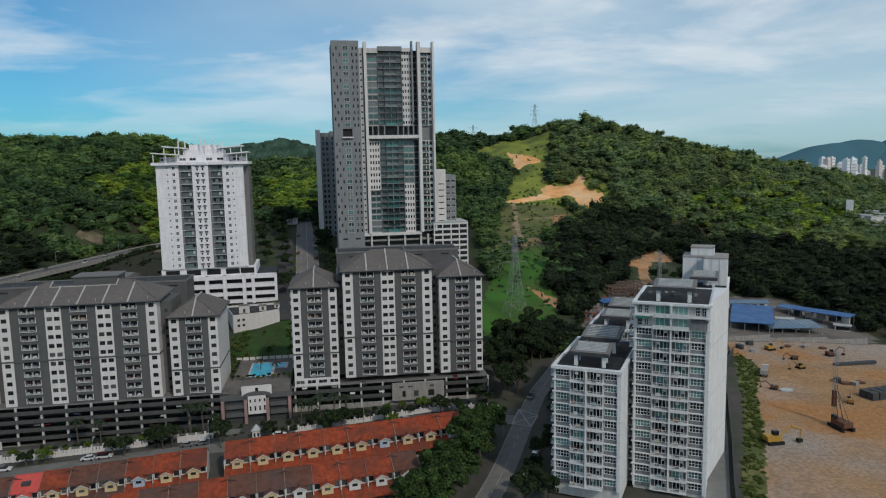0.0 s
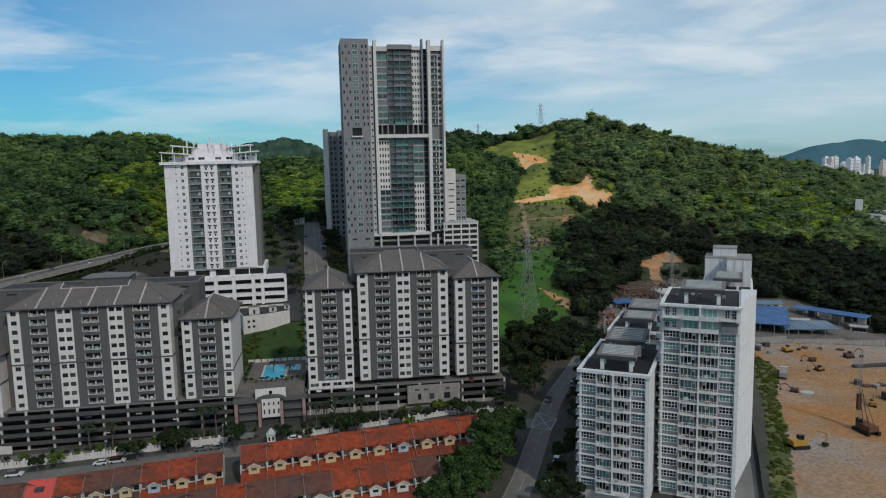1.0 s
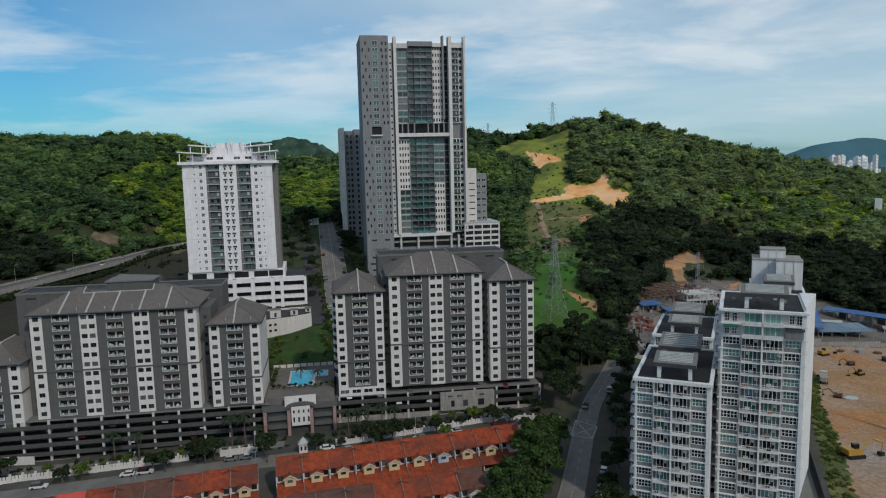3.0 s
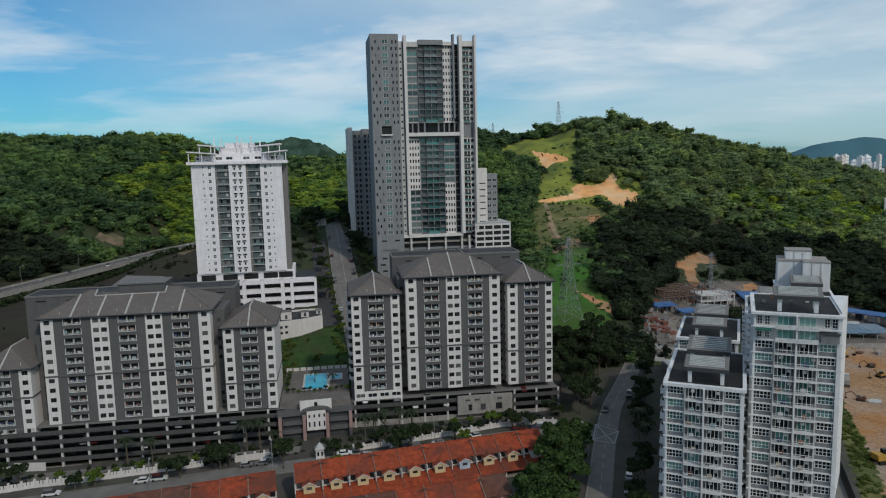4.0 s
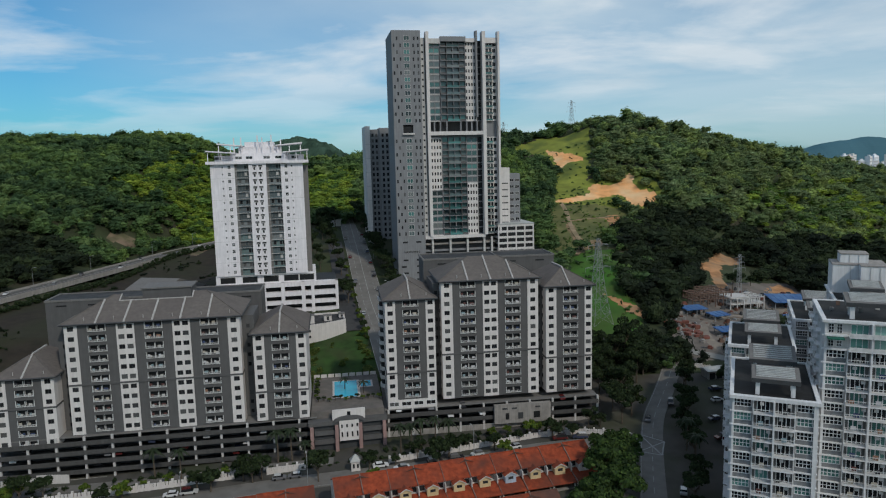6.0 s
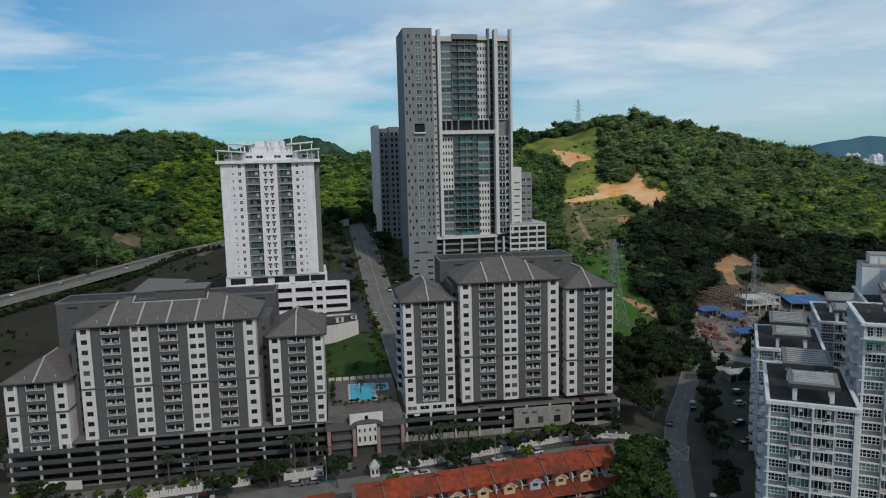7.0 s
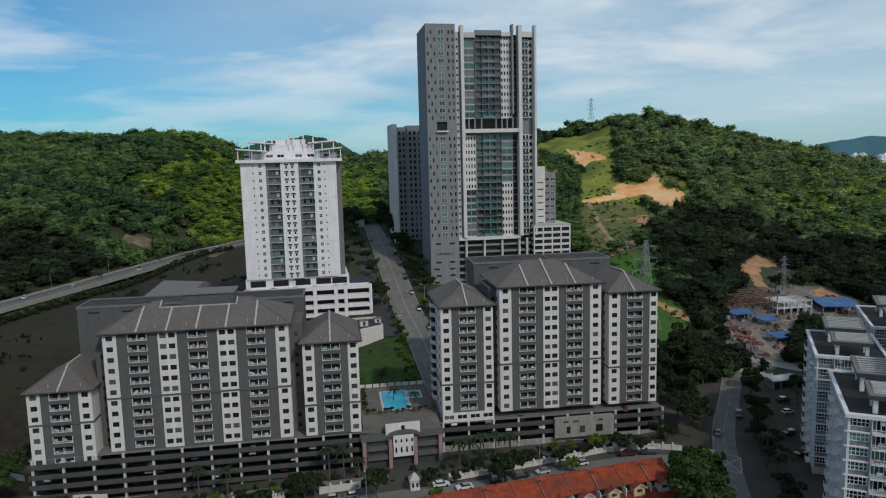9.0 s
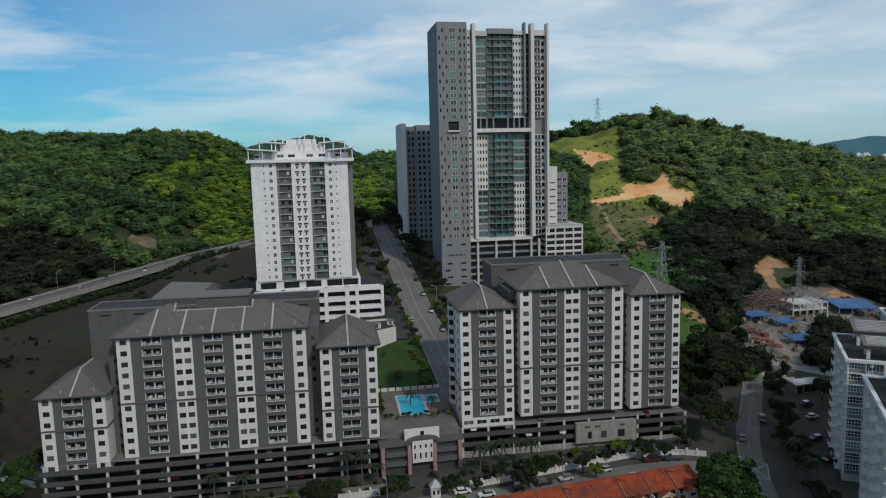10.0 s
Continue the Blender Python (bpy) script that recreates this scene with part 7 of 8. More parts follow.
def hw_at(y):
    """The highway's centre line and height where it crosses plan y."""
    ys = [p[1] for p in HW]
    return float(np.interp(y, ys, [p[0] for p in HW])), float(np.interp(y, ys, HW_Z))


def hw_side(y, off):
    x, z = hw_at(y)
    (xa, _), (xb, _) = hw_at(y - 3), hw_at(y + 3)
    d = math.hypot(xb - xa, 6.0)
    return x + off * 6.0 / d, y - off * (xb - xa) / d, z


deck_m = Mesh()
hw_ys = [190 + 6 * k for k in range(66)]
for ya, yb in zip(hw_ys, hw_ys[1:]):
    la, ra, lb, rb = hw_side(ya, -6.5), hw_side(ya, 6.5), hw_side(yb, -6.5), hw_side(yb, 6.5)
    deck_m.face([la, ra, rb, lb], HIGHWAY)
    for p, q in ((la, lb), (rb, ra)):
        deck_m.face([p, q, (q[0], q[1], q[2] - 1.6), (p[0], p[1], p[2] - 1.6)], CONCRETE)
    deck_m.face([(v[0], v[1], v[2] - 1.6) for v in (la, lb, rb, ra)], CONCRETE)
highway = tagged(part("highway", deck_m, None), "pale concrete highway on a low viaduct along the foot of the hill", "road", kind="structure")
for off, w, mat_ in ((-5.6, 0.2, LINE), (5.6, 0.2, LINE), (0.0, 0.7, CONCRETE), (-3.0, 0.14, LINE), (3.0, 0.14, LINE)):
    m = Mesh()
    for ya, yb in zip(hw_ys, hw_ys[1:]):
        if abs(off) == 3.0 and round(ya / 6) % 2:
            continue
        m.face([(v[0], v[1], v[2] + 0.04) for v in (hw_side(ya, off - w / 2), hw_side(ya, off + w / 2), hw_side(yb, off + w / 2), hw_side(yb, off - w / 2))], mat_)
    part("road_line", m, highway, "painted line")
for y in range(200, 480, 28):
    x, z = hw_at(y)
    m = Mesh()
    m.box(-4.0, 4.0, -0.8, 0.8, -12.0, -1.6, CONCRETE)
    part("pier", m, highway, at=pose(x, y, z, 0, 0, -12))
rail = thing("crash_barrier", "low concrete barrier along the highway", "barrier", pose(0, 0, 0))
for ya, yb in zip(hw_ys[::2], hw_ys[2::2]):
    for off in (-6.4, 6.4):
        pa, pb = Vector(hw_side(ya, off)), Vector(hw_side(yb, off))
        m = Mesh()
        m.box(0, (pb - pa).length, -0.14, 0.14, 0.0, 0.95, CONCRETE)
        part("barrier_length", m, rail, at=Matrix.Translation(pa) @ (pb - pa).to_track_quat("X", "Z").to_matrix().to_4x4())
gantry = thing("sign_gantry", "pale steel sign gantry over the highway", "gantry", pose(*hw_side(322, 0.0), 0, 0, -13))
m = Mesh()
for u in (-7.5, 9.0):
    m.box(u - 0.25, u + 0.25, -0.25, 0.25, -2, 6.8, STEEL)
part("post", m, gantry)
m = Mesh()
m.box(-7.8, 9.3, -0.3, 0.3, 6.2, 6.9, STEEL)
part("beam", m, gantry)
for u in (-5.5, 3.5):
    m = Mesh()
    m.box(u, u + 3.6, -0.42, -0.32, 5.0, 6.5, PALEMETAL)
    part("sign_panel", m, gantry)
hx, hy = [], []
for k in range(170):
    y = 250 + 270 * k / 169
    x, hy_, _ = hw_side(y, float(np.interp(y, [250, 380, 440, 520], [17, 15, 12, 10])) + 1.2 * math.sin(k * 1.7))
    hx.append(x)
    hy.append(hy_)
forest("highway_hedge", "dark clipped hedge and bushes beside the highway", hx, hy, [3.2 + 1.3 * math.sin(k * 2.3) for k in range(170)], [2.2] * 170, [LEAF])


# ---- vehicles ----
def car_kind(name, label, length, width, height, tall):
    c = thing(name, label, "car", pose(0, 0, -500))
    l2, w2 = length / 2, width / 2
    m = Mesh()
    prof = [(-l2, 0.35), (l2, 0.35), (l2, 0.75), (l2 * 0.55, 0.95), (-l2 * 0.9, 1.0), (-l2, 0.8)]
    for s in (-1, 1):
        m.face([(x, s * w2, z) for x, z in (prof if s < 0 else prof[::-1])], CARPAINT)
    for (ax, az), (bx, bz) in zip(prof, prof[1:] + prof[:1]):
        m.face([(ax, -w2, az), (ax, w2, az), (bx, w2, bz), (bx, -w2, bz)], CARPAINT)
    part("body", m, c)
    back = -l2 * (0.9 if tall else 0.72)
    lo, hi = [(back, 0.96), (l2 * 0.5, 0.93)], [(back + 0.35, height - 0.08), (l2 * 0.18, height - 0.08)]
    m = Mesh()
    q = w2 * 0.82
    a, b, d, e = (lo[0][0], lo[0][1]), (lo[1][0], lo[1][1]), (hi[1][0], hi[1][1]), (hi[0][0], hi[0][1])
    for p, r_ in ((a, b), (b, d), (d, e), (e, a)):
        wa, wb = (w2 * 0.96 if p[1] < 1.1 else q), (w2 * 0.96 if r_[1] < 1.1 else q)
        m.face([(p[0], -wa, p[1]), (p[0], wa, p[1]), (r_[0], wb, r_[1]), (r_[0], -wb, r_[1])], PANE)
    for s in (-1, 1):
        m.face([(a[0], s * w2 * 0.96, a[1]), (b[0], s * w2 * 0.96, b[1]), (d[0], s * q, d[1]), (e[0], s * q, e[1])], PANE)
    part("cabin_glass", m, c)
    m = Mesh()
    m.box(hi[0][0] - 0.05, hi[1][0] + 0.05, -q, q, height - 0.1, height, CARPAINT)
    part("roof", m, c)
    for x in (-l2 * 0.62, l2 * 0.62):
        for s in (-1, 1):
            m = Mesh()
            m.tube((x, s * (w2 - 0.2), 0.33), (x, s * (w2 + 0.02), 0.33), 0.33, 0.33, RUBBER, 10)
            part("wheel", m, c)
    return c


CARS = [car_kind("car", "parked saloon car by the road", 4.4, 1.75, 1.45, False), car_kind("car", "parked people carrier by the road", 4.5, 1.8, 1.75, True), car_kind("car", "small parked hatchback by the road", 3.7, 1.65, 1.45, True)]
crng = random.Random(5)


def park(x, y, turn, z=None):
    copy_thing(crng.choice(CARS), pose(x, y, (float(G(x, y)) + 0.27) if z is None else z, 0, 0, turn + (180 if crng.random() < 0.5 else 0)))


for x, y, a in ((-106, 194, 12), (-101.5, 195, 12), (-79, 200.5, 10), (-75, 201.2, 10), (-128, 189.3, 12), (-52, 205, 14), (-46, 203, 17), (-37, 206, 17), (-31, 208, 18), (-25, 210, 18), (-14, 214, 18), (0, 219, 5), (6, 219.5, 0), (-40, 198, 17), (-22, 204, 18), (-8, 209, 18)):
    park(x, y, a)
for x, y, a in ((22.5, 177, 70), (24.5, 184, 70), (20, 170, 70), (39, 238, 72), (29, 229, 72)):
    park(x, y, a)
for x, y in ((54, 238), (57, 247), (48, 225), (62, 232), (46, 214)):
    park(x, y, 15)
for k in range(9):
    x, y, z = hw_side(300 + 27 * k + 9 * crng.random(), 3.0 if k % 2 else -3.0)
    park(x, y, 103, z + 0.05)
for k in range(16):
    y = 305 + 9.5 * k
    x = float(np.interp(y, [283, 306, 335, 378, 437, 489], [-54.5, -59.5, -67, -75.5, -87, -97]))
    if k % 4:
        park(x + (5.2 if k % 2 else -5.2), y, 97, float(G(x, y)) + 0.37)
for lev, us in ((1, (-12, 3, 21, 36, 52)), (2, (-16, 9, 12, 30, 47)), (3, (6, 26, 44))):
    for u in us:
        x, y = on(A0, TURN_A, u, 0.9)
        park(x, y, TURN_A + 90, BASE_A - 2.75 * lev - 1.1)
for lev, us in ((1, (-14, -4, 6, 38)), (2, (2, 12))):
    for u in us:
        x, y = on(B0, TURN_B, u, 0.9)
        park(x, y, TURN_B + 90, BASE_B - 1.9 - 2.75 * lev + 1.6)
for c in CARS:
    for o in (*c.children_recursive, c):
        bpy.data.objects.remove(o)


# ---- pylons, lamps ----
def pylon(x, y, height, base):
    t = thing("pylon", "grey lattice steel power pylon with three cross arms", "pylon", ground_pose(x, y, 20))
    m = Mesh()

    def half(z):
        f = z / height
        return base * (1 - f) * (0.62 if f > 0.5 else 1 - 0.76 * f) + 0.55

    n = 9
    lev = [height * (1 - (1 - k / n) ** 1.25) for k in range(n + 1)]
    r = 0.03 + height * 0.0009
    for a, b in zip(lev, lev[1:]):
        ha, hb = half(a), half(b)
        ca = [(ha, ha), (-ha, ha), (-ha, -ha), (ha, -ha)]
        cb = [(hb, hb), (-hb, hb), (-hb, -hb), (hb, -hb)]
        for i in range(4):
            j = (i + 1) % 4
            m.tube((*ca[i], a), (*cb[i], b), r * 1.5, r * 1.5, STEEL, 4)
            m.tube((*ca[i], a), (*cb[j], b), r, r, STEEL, 3)
            m.tube((*ca[j], a), (*cb[i], b), r, r, STEEL, 3)
            m.tube((*cb[i], b), (*cb[j], b), r, r, STEEL, 3)
    part("lattice", m, t)
    for z, w in ((height * 0.66, 0.17), (height * 0.79, 0.15), (height * 0.92, 0.13)):
        m = Mesh()
        for s in (-1, 1):
            m.tube((0, 0.4, z), (s * height * w, 0, z + 0.3), r * 1.3, r, STEEL, 4)
            m.tube((0, -0.4, z + height * 0.035), (s * height * w, 0, z + 0.3), r * 1.1, r, STEEL, 4)
            m.tube((s * height * w, 0, z + 0.3), (s * height * w, 0, z - 1.6), r, r, PALEMETAL, 4)
        part("cross_arm", m, t)


pylon(33, 316, 37, 4.2)
pylon(96.6, 718, 31, 3.0)
pylon(38, 820, 42, 3.6)
pylon(118, 372, 22, 0.5)


def lamp(x, y, turn, h=9.0):
    t = thing("street_lamp", "tall grey street lamp with a curved arm", "street lamp", ground_pose(x, y, turn), "street lamps")
    m = Mesh()
    m.tube((0, 0, -1), (0, 0, h), 0.11, 0.07, STEEL, 6)
    m.tube((0, 0, h), (1.6, 0, h + 0.6), 0.07, 0.05, STEEL, 5)
    part("pole", m, t)
    m = Mesh()
    m.box(1.4, 2.3, -0.15, 0.15, h + 0.5, h + 0.68, PALEMETAL)
    part("lamp_head", m, t)


for x, y, a in ((17, 199, 160), (-26, 208, 110), (-70, 194, 105), (-100, 186, 105), (62, 282, 60), (-264, 345, 0), (-252, 385, 0), (-244, 430, 0), (-230, 485, 0), (-217, 525, 0), (-51, 300, 180), (-59, 340, 180), (-72, 400, 180)):
    lamp(x, y, a)


# ---- building site and yards ----
OCHRE = material("dusty_ochre_machine_paint", (0.30, 0.17, 0.05), 0.7, vary=0.25, scale=1.0)
RUSTY = material("rusty_machine_paint", (0.12, 0.055, 0.035), 0.8, vary=0.3, scale=1.0)


def excavator(x, y, turn, s=1.0, MACHINE=MACHINE):
    t = thing("excavator", ("rusty brown" if MACHINE is RUSTY else "yellow") + " tracked excavator with its arm lowered on the sandy site", "excavator", ground_pose(x, y, turn) @ Matrix.Scale(s, 4), "site machines")
    for v in (-1.2, 1.2):
        m = Mesh()
        m.prism([(-2.2, v - 0.3), (2.2, v - 0.3), (2.2, v + 0.3), (-2.2, v + 0.3)], 0.0, 0.9, RUBBER)
        part("track", m, t)
    m = Mesh()
    m.box(-2.4, 1.6, -1.3, 1.3, 1.0, 2.0, MACHINE)
    m.box(-2.6, -0.6, -1.3, 1.3, 2.0, 2.5, MACHINE)
    part("body", m, t)
    m = Mesh()
    m.box(0.1, 1.6, 0.2, 1.3, 2.0, 3.2, PANE)
    part("cab", m, t)
    m = Mesh()
    m.tube((1.4, -0.3, 1.8), (4.6, -0.3, 4.6), 0.34, 0.28, MACHINE, 4)
    m.tube((4.6, -0.3, 4.6), (7.6, -0.3, 3.4), 0.28, 0.22, MACHINE, 4)
    m.tube((7.6, -0.3, 3.4), (7.2, -0.3, 0.8), 0.22, 0.18, MACHINE, 4)
    part("boom", m, t)
    m = Mesh()
    m.prism([(6.6, -0.9), (7.8, -0.9), (7.8, 0.3), (6.6, 0.3)], 0.1, 0.9, RUBBER)
    part("bucket", m, t)


excavator(94.5, 191, 8, 1.1)
excavator(118, 240, 150, 0.6, RUSTY)
excavator(140, 264, 200, 0.75, OCHRE)
excavator(139, 287, 20, 0.85)
excavator(138, 227, 60, 0.7, OCHRE)
excavator(161, 280, 10, 0.8, RUSTY)
excavator(143, 275, 185, 0.6, RUSTY)
rig = thing("crawler_crane", "rusty brown crawler piling rig with a dark lattice boom", "crane", ground_pose(121, 203, 100), "site machines")
for v in (-1.8, 1.8):
    m = Mesh()
    m.box(-3.2, 3.2, v - 0.45, v + 0.45, 0, 1.1, RUBBER)
    part("track", m, rig)
m = Mesh()
m.box(-3.0, 2.4, -1.6, 1.6, 1.2, 2.8, RUSTY)
m.box(0.8, 2.4, 0.5, 1.7, 2.8, 4.0, PANE)
part("body", m, rig)
m = Mesh()
for a, b in ((-0.6, -0.6), (-0.6, 0.6), (0.6, -0.6), (0.6, 0.6)):
    m.tube((3.4 + a * 0.7, b * 0.7, 0.2), (3.4 + a * 0.7, b * 0.7, 24.0), 0.08, 0.07, STEEL, 4)
for k in range(20):
    z0, z1 = 0.4 + 1.18 * k, 0.4 + 1.18 * (k + 1)
    m.tube((3.0, -0.42, z0), (3.0, 0.42, z1), 0.05, 0.05, STEEL, 3)
    m.tube((3.8, 0.42, z0), (3.8, -0.42, z1), 0.05, 0.05, STEEL, 3)
part("leader_mast", m, rig, "tall grey lattice mast")
m = Mesh()
m.box(2.9, 3.9, -0.55, 0.55, 6.0, 11.0, RUSTY)
part("pile_hammer", m, rig, "dark red hammer")
m = Mesh()
for b in (-0.8, 0.8):
    m.tube((0.4, b, 2.4), (3.0, b * 0.5, 13.0), 0.14, 0.10, DARKGREY, 4)
    m.tube((-2.4, b, 2.4), (2.9, b * 0.5, 12.0), 0.10, 0.08, DARKGREY, 4)
part("back_stay", m, rig)
tr = thing("lorry", "grey dusty tipper lorry at the edge of the site", "lorry", ground_pose(121.5, 255, 62), "site machines")
for nm, a in (("cab", (3.2, 5.0, -1.2, 1.2, 0.6, 2.9, PALEMETAL)), ("tipper_body", (-3.6, 3.0, -1.25, 1.25, 1.1, 2.6, CONCRETE)), ("chassis", (-3.6, 5.0, -0.6, 0.6, 0.6, 1.1, DARKGREY))):
    m = Mesh()
    m.box(*a)
    part(nm, m, tr)
for u in (-2.8, -1.6, 4.0):
    for v in (-1.1, 1.1):
        m = Mesh()
        m.tube((u, v - 0.15, 0.5), (u, v + 0.15, 0.5), 0.5, 0.5, RUBBER, 10)
        part("wheel", m, tr)
for k, (x, y) in enumerate(((148, 247), (151, 246), (146, 249), (154, 248), (128, 291), (133, 293), (149, 292), (156, 291), (126, 287), (163, 290), (130, 283))):
    m = Mesh()
    m.prism([(-1.6, -0.9), (0.2, -1.3), (1.7, -0.6), (1.3, 0.9), (-0.9, 1.1)], -0.3, 0.7 + 0.5 * (k % 3), (RUSTY, CONCRETE, DARKGREY)[k % 3])
    tagged(part("rubble_block", m, None, at=ground_pose(x, y, 37 * k)), "dark broken block of site rubble on sand", "rubble", "site heaps")
m = Mesh()
m.prism([(2.6 * math.cos(k * 0.7), 1.7 * math.sin(k * 0.7)) for k in range(9)], -0.2, 0.45, PALEMETAL)
tagged(part("tarpaulin", m, None, at=ground_pose(122, 239, 10)), "pale tarpaulin spread over a heap on sand", "tarpaulin")
for x, y, n, mat_, lb in ((147, 229, 24, DARKGREY, "stack of dark precast blocks on the site"),):
    st = thing("block_stack", lb, "material stack", ground_pose(x, y, 15))
    for k in range(n):
        m = Mesh()
        m.box(0, 2.6, 0, 2.6, 0, 1.3, mat_)
        part("block", m, st, at=pose(3.1 * (k % 6), 3.1 * ((k // 6) % 2), 1.35 * (k // 12)))
m = Mesh()
m.box(-9, 9, -1.0, 1.0, 0.1, 1.1, DARKGREY)
tagged(part("steel_girder", m, None, at=ground_pose(164.5, 269, 8)), "long dark steel girder lying on sand", "girder")


def shed(x, y, w, d, h, turn, roofmat, wallmat, label):
    t = thing("shed", label, "shed", ground_pose(x, y, turn), "sheds in the yard")
    m = Mesh()
    m.box(0.3, w - 0.3, 0.3, d - 0.3, -1, h, wallmat)
    part("wall", m, t)
    m = Mesh()
    k = len(m.v)
    m.v += [(-0.4, -0.4, h), (w + 0.4, -0.4, h), (w + 0.4, d / 2, h + d * 0.16), (-0.4, d / 2, h + d * 0.16), (w + 0.4, d + 0.4, h), (-0.4, d + 0.4, h)]
    for f in ((0, 1, 2, 3), (3, 2, 4, 5), (1, 4, 2), (0, 3, 5)):
        m.f.append(tuple(k + i for i in f))
        m.m.append(m.mat(roofmat))
    part("roof", m, t)
    n = max(3, int(w // 4))
    for k in range(n):
        m = Mesh()
        m.box(0, 2.2, -0.02, 0.1, 0, h * 0.75, BLACK)
        part("opening", m, t, at=pose(0.8 + (w - 1.6) * k / n, 0.25, 0))


PALEBLUE = material("faded_blue_metal_roof", (0.10, 0.17, 0.24), 0.5, vary=0.15, scale=0.3, stain=(0.22, 0.25, 0.28), stain_amount=0.6, stain_scale=0.12)


def canopy(x, y, w, d, h, turn, roofmat, label, fall=0.12):
    """An open shelter: posts under a ribbed sheet roof that falls to the front."""
    t = thing("canopy", label, "shelter", ground_pose(x, y, turn), "shelters in the yard")
    m = Mesh()
    k = len(m.v)
    m.v += [(-0.5, -0.5, h), (w + 0.5, -0.5, h), (w + 0.5, d + 0.5, h + fall * d), (-0.5, d + 0.5, h + fall * d)]
    m.v += [(a, b, c - 0.22) for a, b, c in m.v[k:k + 4]]
    for f in ((0, 1, 2, 3), (7, 6, 5, 4), (0, 4, 5, 1), (1, 5, 6, 2), (2, 6, 7, 3), (3, 7, 4, 0)):
        m.f.append(tuple(k + i for i in f))
        m.m.append(m.mat(roofmat))
    roof = part("roof", m, t)
    n = max(3, int(w // 2.5))
    for i in range(n + 1):
        m = Mesh()
        slope_strip(m, w * i / n, 0.07, (-0.5, h), (d + 0.5, h + fall * d), 0.09, roofmat)
        part("roof_rib", m, roof)
    n = max(1, int(w // 5))
    for i in range(n + 1):
        for v in (0.2, d - 0.2):
            m = Mesh()
            m.box(w * i / n - 0.12, w * i / n + 0.12, v - 0.12, v + 0.12, -2.5, h + fall * v - 0.2, STEEL)
            part("post", m, t)
    for i in range(n):
        m = Mesh()
        u = w * (i + 0.2) / n
        m.box(u, u + w / n * 0.6, d * 0.55, d * 0.55 + 1.4, -1.5, h * (0.35 + 0.2 * (i % 2)), (CONCRETE, DARKGREY, LIGHTGREY)[i % 3])
        part("stored_crate", m, t)


def open_frame(name, label, x, y, turn, nx_, ny_, step, levels, mat_, slab=False):
    """Columns and beams of a building without walls."""
    t = thing(name, label, "building frame", ground_pose(x, y, turn))
    for a in range(nx_):
        for b in range(ny_):
            m = Mesh()
            tall = levels * 3.1 - (1.2 if (a * 3 + b) % 4 == 0 else 0.0)
            m.box(a * step - 0.2, a * step + 0.2, b * step - 0.2, b * step + 0.2, -3, tall, mat_)
            part("column", m, t)
    for l in range(1, levels + 1):
        z = 3.1 * l - 0.4
        for b in range(ny_):
            m = Mesh()
            m.box(-0.2, (nx_ - 1) * step + 0.2, b * step - 0.18, b * step + 0.18, z - 0.4, z, mat_)
            part("beam", m, t)
        for a in range(nx_):
            m = Mesh()
            m.box(a * step - 0.18, a * step + 0.18, -0.2, (ny_ - 1) * step + 0.2, z - 0.38, z - 0.02, mat_)
            part("cross_beam", m, t)
        if slab:
            m = Mesh()
            m.box(0.3, (nx_ - 1) * step * (1.0 if l == 1 else 0.55), 0.3, (ny_ - 1) * step - 0.3, z + 0.004, z + 0.2, mat_)
            part("floor_slab", m, t)
    return t


BLUE_S = "open-sided shelter with a blue metal roof"
for a in ((135, 318, 18, 34, 3.6, -24, BLUEROOF, "large " + BLUE_S, 0.05), (151, 313, 24, 13, 2.4, -3, PALEBLUE, "low shelter with a faded blue roof", 0.06), (171, 347, 34, 6, 2.6, -52, BLUEROOF, "long narrow shelter with a blue metal roof", 0.10),
          (130, 357, 17, 17, 3.8, -8, BLUEROOF, "large " + BLUE_S, 0.06), (122, 330, 10, 9, 3.2, 4, BLUEROOF, "small " + BLUE_S, 0.10), (90, 331, 8, 6, 2.6, 18, BLUEROOF, "small " + BLUE_S, 0.10),
          (83, 306, 8, 6, 2.6, 10, BLUEROOF, "small " + BLUE_S, 0.12), (79, 336, 10, 7, 3.0, 12, BLUEROOF, "blue tarpaulin shelter on thin posts", 0.08), (92, 315, 6, 5, 2.4, -8, PALEBLUE, "low shelter with a faded blue roof", 0.10)):
    canopy(*a)
open_frame("works_building", "rusty brown steel frame of a works building without walls", 87, 352, 12, 6, 5, 4.2, 2, RUSTBROWN)
open_frame("unfinished_building", "pale concrete frame of an unfinished two-storey building", 106, 353, 10, 6, 4, 3.6, 2, LIGHTGREY, True)
for a in ((148, 352, 20, 7, 2.6, -6, PALEBLUE, HOUSEWHITE, "white site building with a faded blue roof"), (162, 330, 8, 4, 2.4, -20, PALEMETAL, HOUSEWHITE, "small white site hut with a pale metal roof"),
          (186, 322, 7, 4, 2.2, -30, PALEMETAL, HOUSEWHITE, "small white site hut with a pale metal roof"), (58, 256, 10, 5, 3.0, 14, PALEMETAL, CONCRETE, "grey site cabin with a pale roof")):
    shed(*a)
YARDPALE = material("pale_trodden_soil", (0.25, 0.215, 0.18), 0.95, vary=0.25, scale=0.25, stain=(0.13, 0.11, 0.09), stain_amount=0.8, stain_scale=0.1)
strip("yard_track", "pale trodden track through the yard", [(77, 281), (74, 300), (78, 318), (84, 330), (94, 341), (112, 347), (126, 352), (140, 366)], 6.0, YARDPALE, 0.15)
shed(-194, 350, 22, 46, 4.0, -14, MIDGREY, DARKGREY, "large grey works shed below the highway")
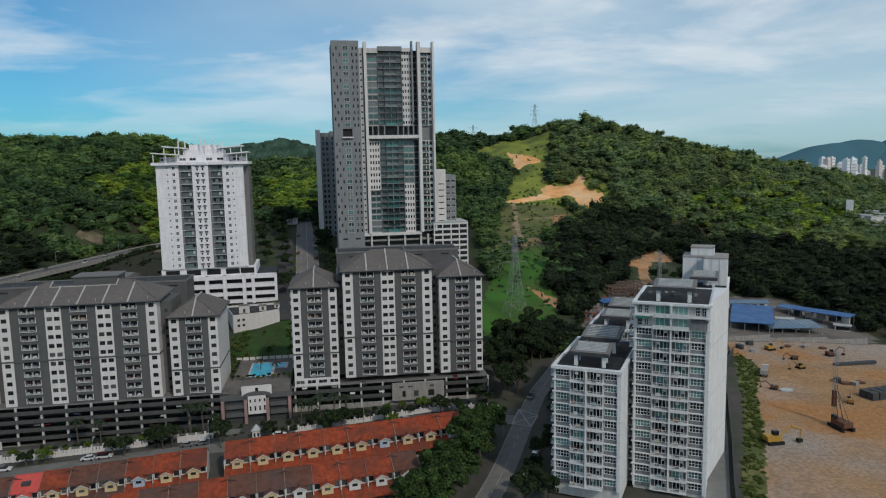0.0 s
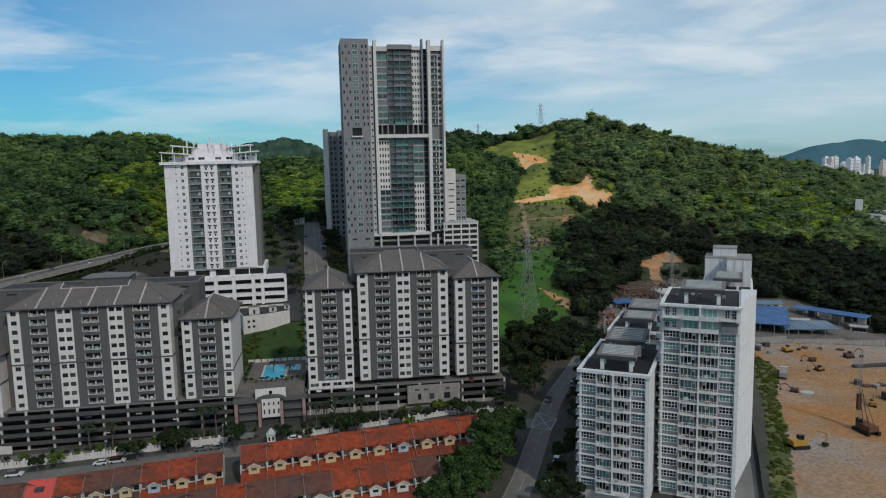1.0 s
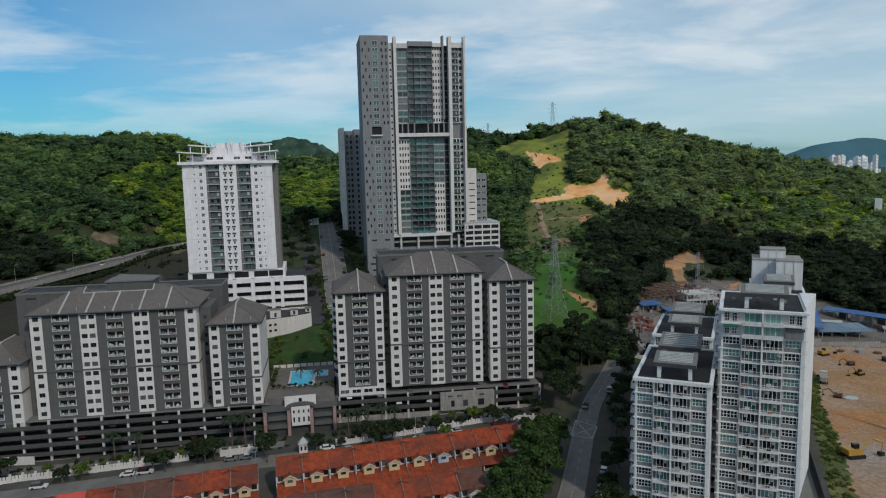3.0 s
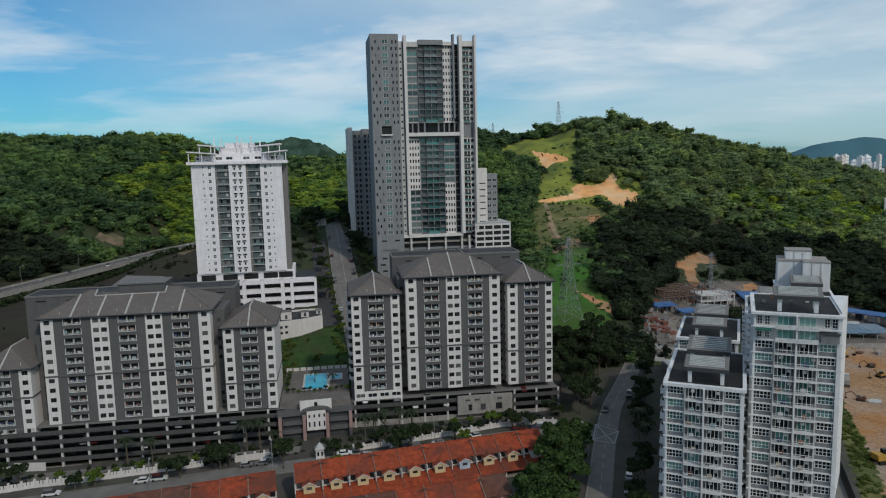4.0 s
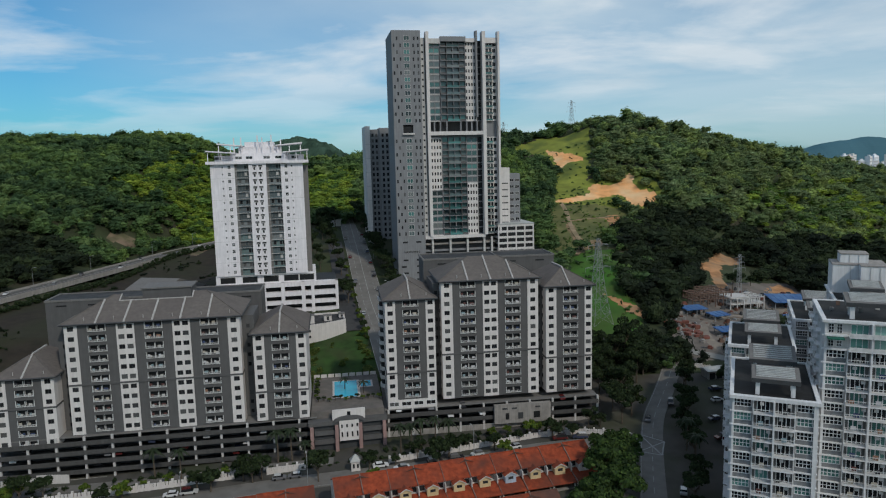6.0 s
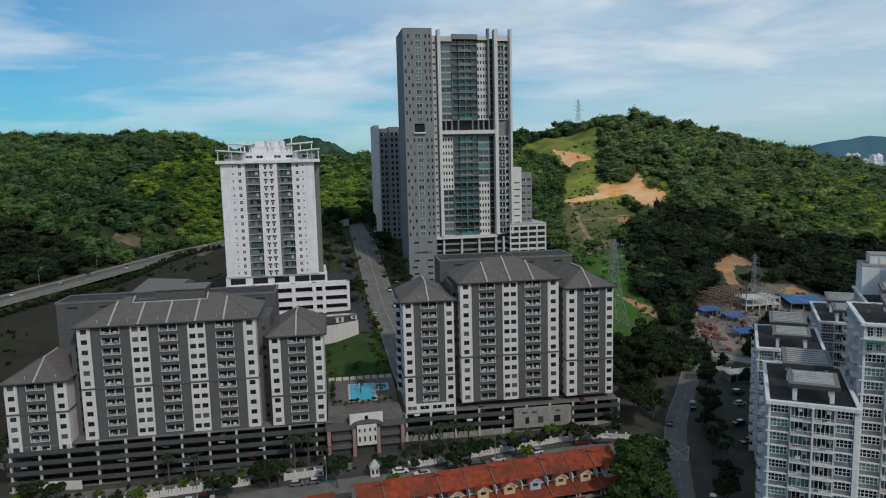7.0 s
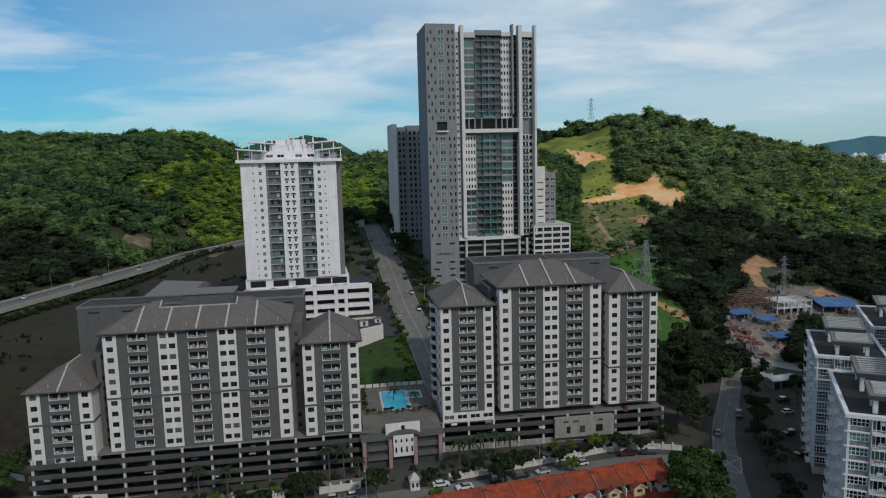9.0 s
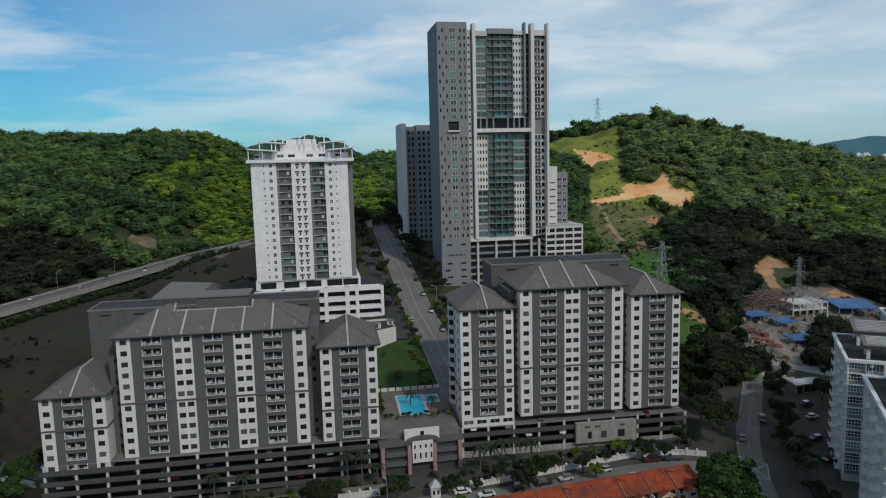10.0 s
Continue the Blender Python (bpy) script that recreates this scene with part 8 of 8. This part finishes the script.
RUSTRED = material("rusty_red_steel", (0.17, 0.066, 0.05), 0.8, vary=0.3, scale=1.0)
jr = random.Random(9)
for k in range(420):
    x, y = jr.uniform(62, 152), jr.uniform(290, 386)
    if not inside(np.array([x]), np.array([y]), YARD)[0]:
        continue
    m = Mesh()
    w, d, h = jr.uniform(0.6, 2.8), jr.uniform(0.6, 2.4), jr.uniform(0.3, 1.7)
    mm = jr.choice([STEEL, CONCRETE, RUSTY, RUSTBROWN, DARKGREY, CONCRETE, DARKGREY, RUSTRED])
    m.prism([(-w / 2, -d / 2 * jr.uniform(0.5, 1)), (w / 2, -d / 2), (w / 2 * jr.uniform(0.6, 1), d / 2), (-w / 2, d / 2 * jr.uniform(0.5, 1))], -0.4, h * 0.55, mm)
    m.prism([(-w / 3, -d / 3), (w / 3 * jr.uniform(0.5, 1), -d / 3), (w / 4, d / 3), (-w / 3, d / 4)], h * 0.55, h, mm)
    tagged(part("scrap_crate", m, None, at=ground_pose(x, y, jr.uniform(0, 90))), "stacked scrap and materials in the yard", "material stack", "piles in the yard")
for k in range(22):
    x, y = jr.uniform(63, 78), jr.uniform(300, 330)
    m = Mesh()
    m.box(-1.4, 1.4, -0.8, 0.8, -0.3, jr.uniform(0.5, 1.6), RUSTRED)
    tagged(part("scrap_crate", m, None, at=ground_pose(x, y, jr.uniform(0, 180))), "rusty red steel stacked on bare soil", "material stack", "piles in the yard")
wall_run("site_hoarding", "pale concrete hoarding behind the building site", [(122, 297), (145, 300), (170, 299), (188, 299)], 1.5, CONCRETE, thick=0.3)
wall_run("boundary_wall", "dark concrete boundary wall beside the tower lane", [(63, 140), (71, 162), (84, 195), (101, 240), (113, 268), (121, 282)], 2.2, DARKGREY, thick=0.4)
strip("road_lane", "pale concrete lane along the tower", [(58, 140), (66, 162), (78, 192), (95, 237), (107, 266), (116, 284)], 7.0, PALEROAD, 0.2)

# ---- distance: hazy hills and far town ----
# distance haze is mixed into these hill colours; the air itself is clear
HAZE = material("haze_tinted_far_forest", (0.070, 0.150, 0.185), 1.0, vary=0.08, scale=0.004, spec=0.0)
NEARHAZE = material("far_forest", (0.042, 0.072, 0.052), 1.0, vary=0.5, scale=0.05, spec=0.0)


def far_hill(name, label, x, y, wx_, wy_, top, seed, mat_, base=0.0, trees=0.0):
    n, nb = (150, 48) if trees else (60, 12)
    m = Mesh()
    r = random.Random(seed)
    ph = [r.uniform(0, 6.28) for _ in range(4)]
    pts = []
    for i in range(n + 1):
        for j in range(nb + 1):
            a, b = i / n * 2 - 1, j / nb * 2 - 1
            h = max(0.0, math.cos(a * math.pi / 2)) ** 1.3 * max(0.0, math.cos(b * math.pi / 2))
            h *= 1 + 0.05 * math.sin(5 * a + ph[0]) + 0.03 * math.sin(13 * a + ph[1] + 3 * b) + 0.008 * math.sin(31 * a + ph[2]) + 0.004 * math.sin(67 * a + ph[3] + 2 * b)
            pts.append((x + a * wx_, y + b * wy_, base + top * h + trees * r.random()))
    k = len(m.v)
    m.v += pts
    mi = m.mat(mat_)
    for i in range(n):
        for j in range(nb):
            q = k + i * (nb + 1) + j
            m.f.append((q, q + nb + 1, q + nb + 2, q + 1))
            m.m.append(mi)
    return tagged(part(name, m, None), label, "hill", kind="structure")


far_hill("backdrop_hill_1", "wooded hill behind the towers", -300, 1180, 300, 130, 121, 1, NEARHAZE, trees=5.0)
far_hill("backdrop_hill_2", "far mountain ridge with blue haze in its colour", 2430, 4150, 640, 250, 172, 2, HAZE)
far_hill("backdrop_hill_3", "far mountain ridge with blue haze in its colour", 3450, 4100, 1250, 250, 400, 3, HAZE)
FARWALL = material("far_town_walls", (0.6, 0.6, 0.6), 0.9, random_by="object", random_colours=[(0.80, 0.80, 0.80), (0.72, 0.60, 0.54), (0.80, 0.80, 0.82), (0.70, 0.72, 0.75), (0.78, 0.74, 0.70)], vary=0.05, scale=0.02)
fr = random.Random(4)
for k in range(64):
    x, y = fr.uniform(820, 1190), fr.uniform(1500, 1640)
    w, d, h = fr.uniform(7, 15), fr.uniform(8, 12), fr.uniform(20, 44) if k % 3 else fr.uniform(8, 22)
    z0 = float(G(x, y))
    b = thing("far_tower", "pale tower block in the far town", "tower block", pose(x, y, z0, 0, 0, fr.uniform(-15, 35)), "far town towers")
    h += 34 - z0
    m = Mesh()
    m.box(-w / 2, w / 2, -d / 2, d / 2, 0, h, FARWALL)
    m.box(-w / 5, w / 5, -d / 5, d / 5, h, h + 3, FARWALL)
    part("wall", m, b)
    for f in range(4):
        m = Mesh()
        m.box(-w / 2 + 1, w / 2 - 1, -d / 2 - 0.15, -d / 2 + 0.1, h - 6 - 7 * f, h - 3.5 - 7 * f, LIGHTGREY)
        part("window_band", m, b)
wh = thing("hillside_house", "white house among trees on the hillside", "house", ground_pose(338, 571, -30))
m = Mesh()
m.box(-2.6, 2.6, -3, 3, -3, 14, CWHITE)
part("wall", m, wh)
for k, (x, y, w, h) in enumerate(((343, 536, 9, 8), (345, 550, 12, 10), (356, 546, 10, 9), (341, 555, 8, 9), (360, 558, 12, 10), (352, 564, 9, 9))):
    hh = thing("hillside_house", "small white house stepped into the hillside", "house", ground_pose(x, y, 20 - 9 * k), "houses on the hillside")
    m = Mesh()
    m.box(-w / 2, w / 2, -4, 4, -4, h, HOUSEWHITE)
    part("wall", m, hh)
    m = Mesh()
    m.box(-w / 2 - 0.4, w / 2 + 0.4, -4.4, 4.4, h, h + 0.5, PALEMETAL)
    part("roof", m, hh)
    for u in (-w / 4, w / 4):
        part("window", BAND_WIN, hh, at=pose(u, -4.0, h * 0.55))
hut = thing("roadside_hut", "low white hut at the head of the upper road", "hut", ground_pose(-107, 478, 12))
m = Mesh()
m.box(-6, 6, -3, 3, -2, 4.2, CWHITE)
part("wall", m, hut)
m = Mesh()
m.box(-6.5, 6.5, -3.5, 3.5, 4.2, 4.7, PALEMETAL)
part("roof", m, hut)
for u in (-3, 0.5):
    part("window", SIDE_WIN, hut, at=pose(u, -3.0, 1.8))
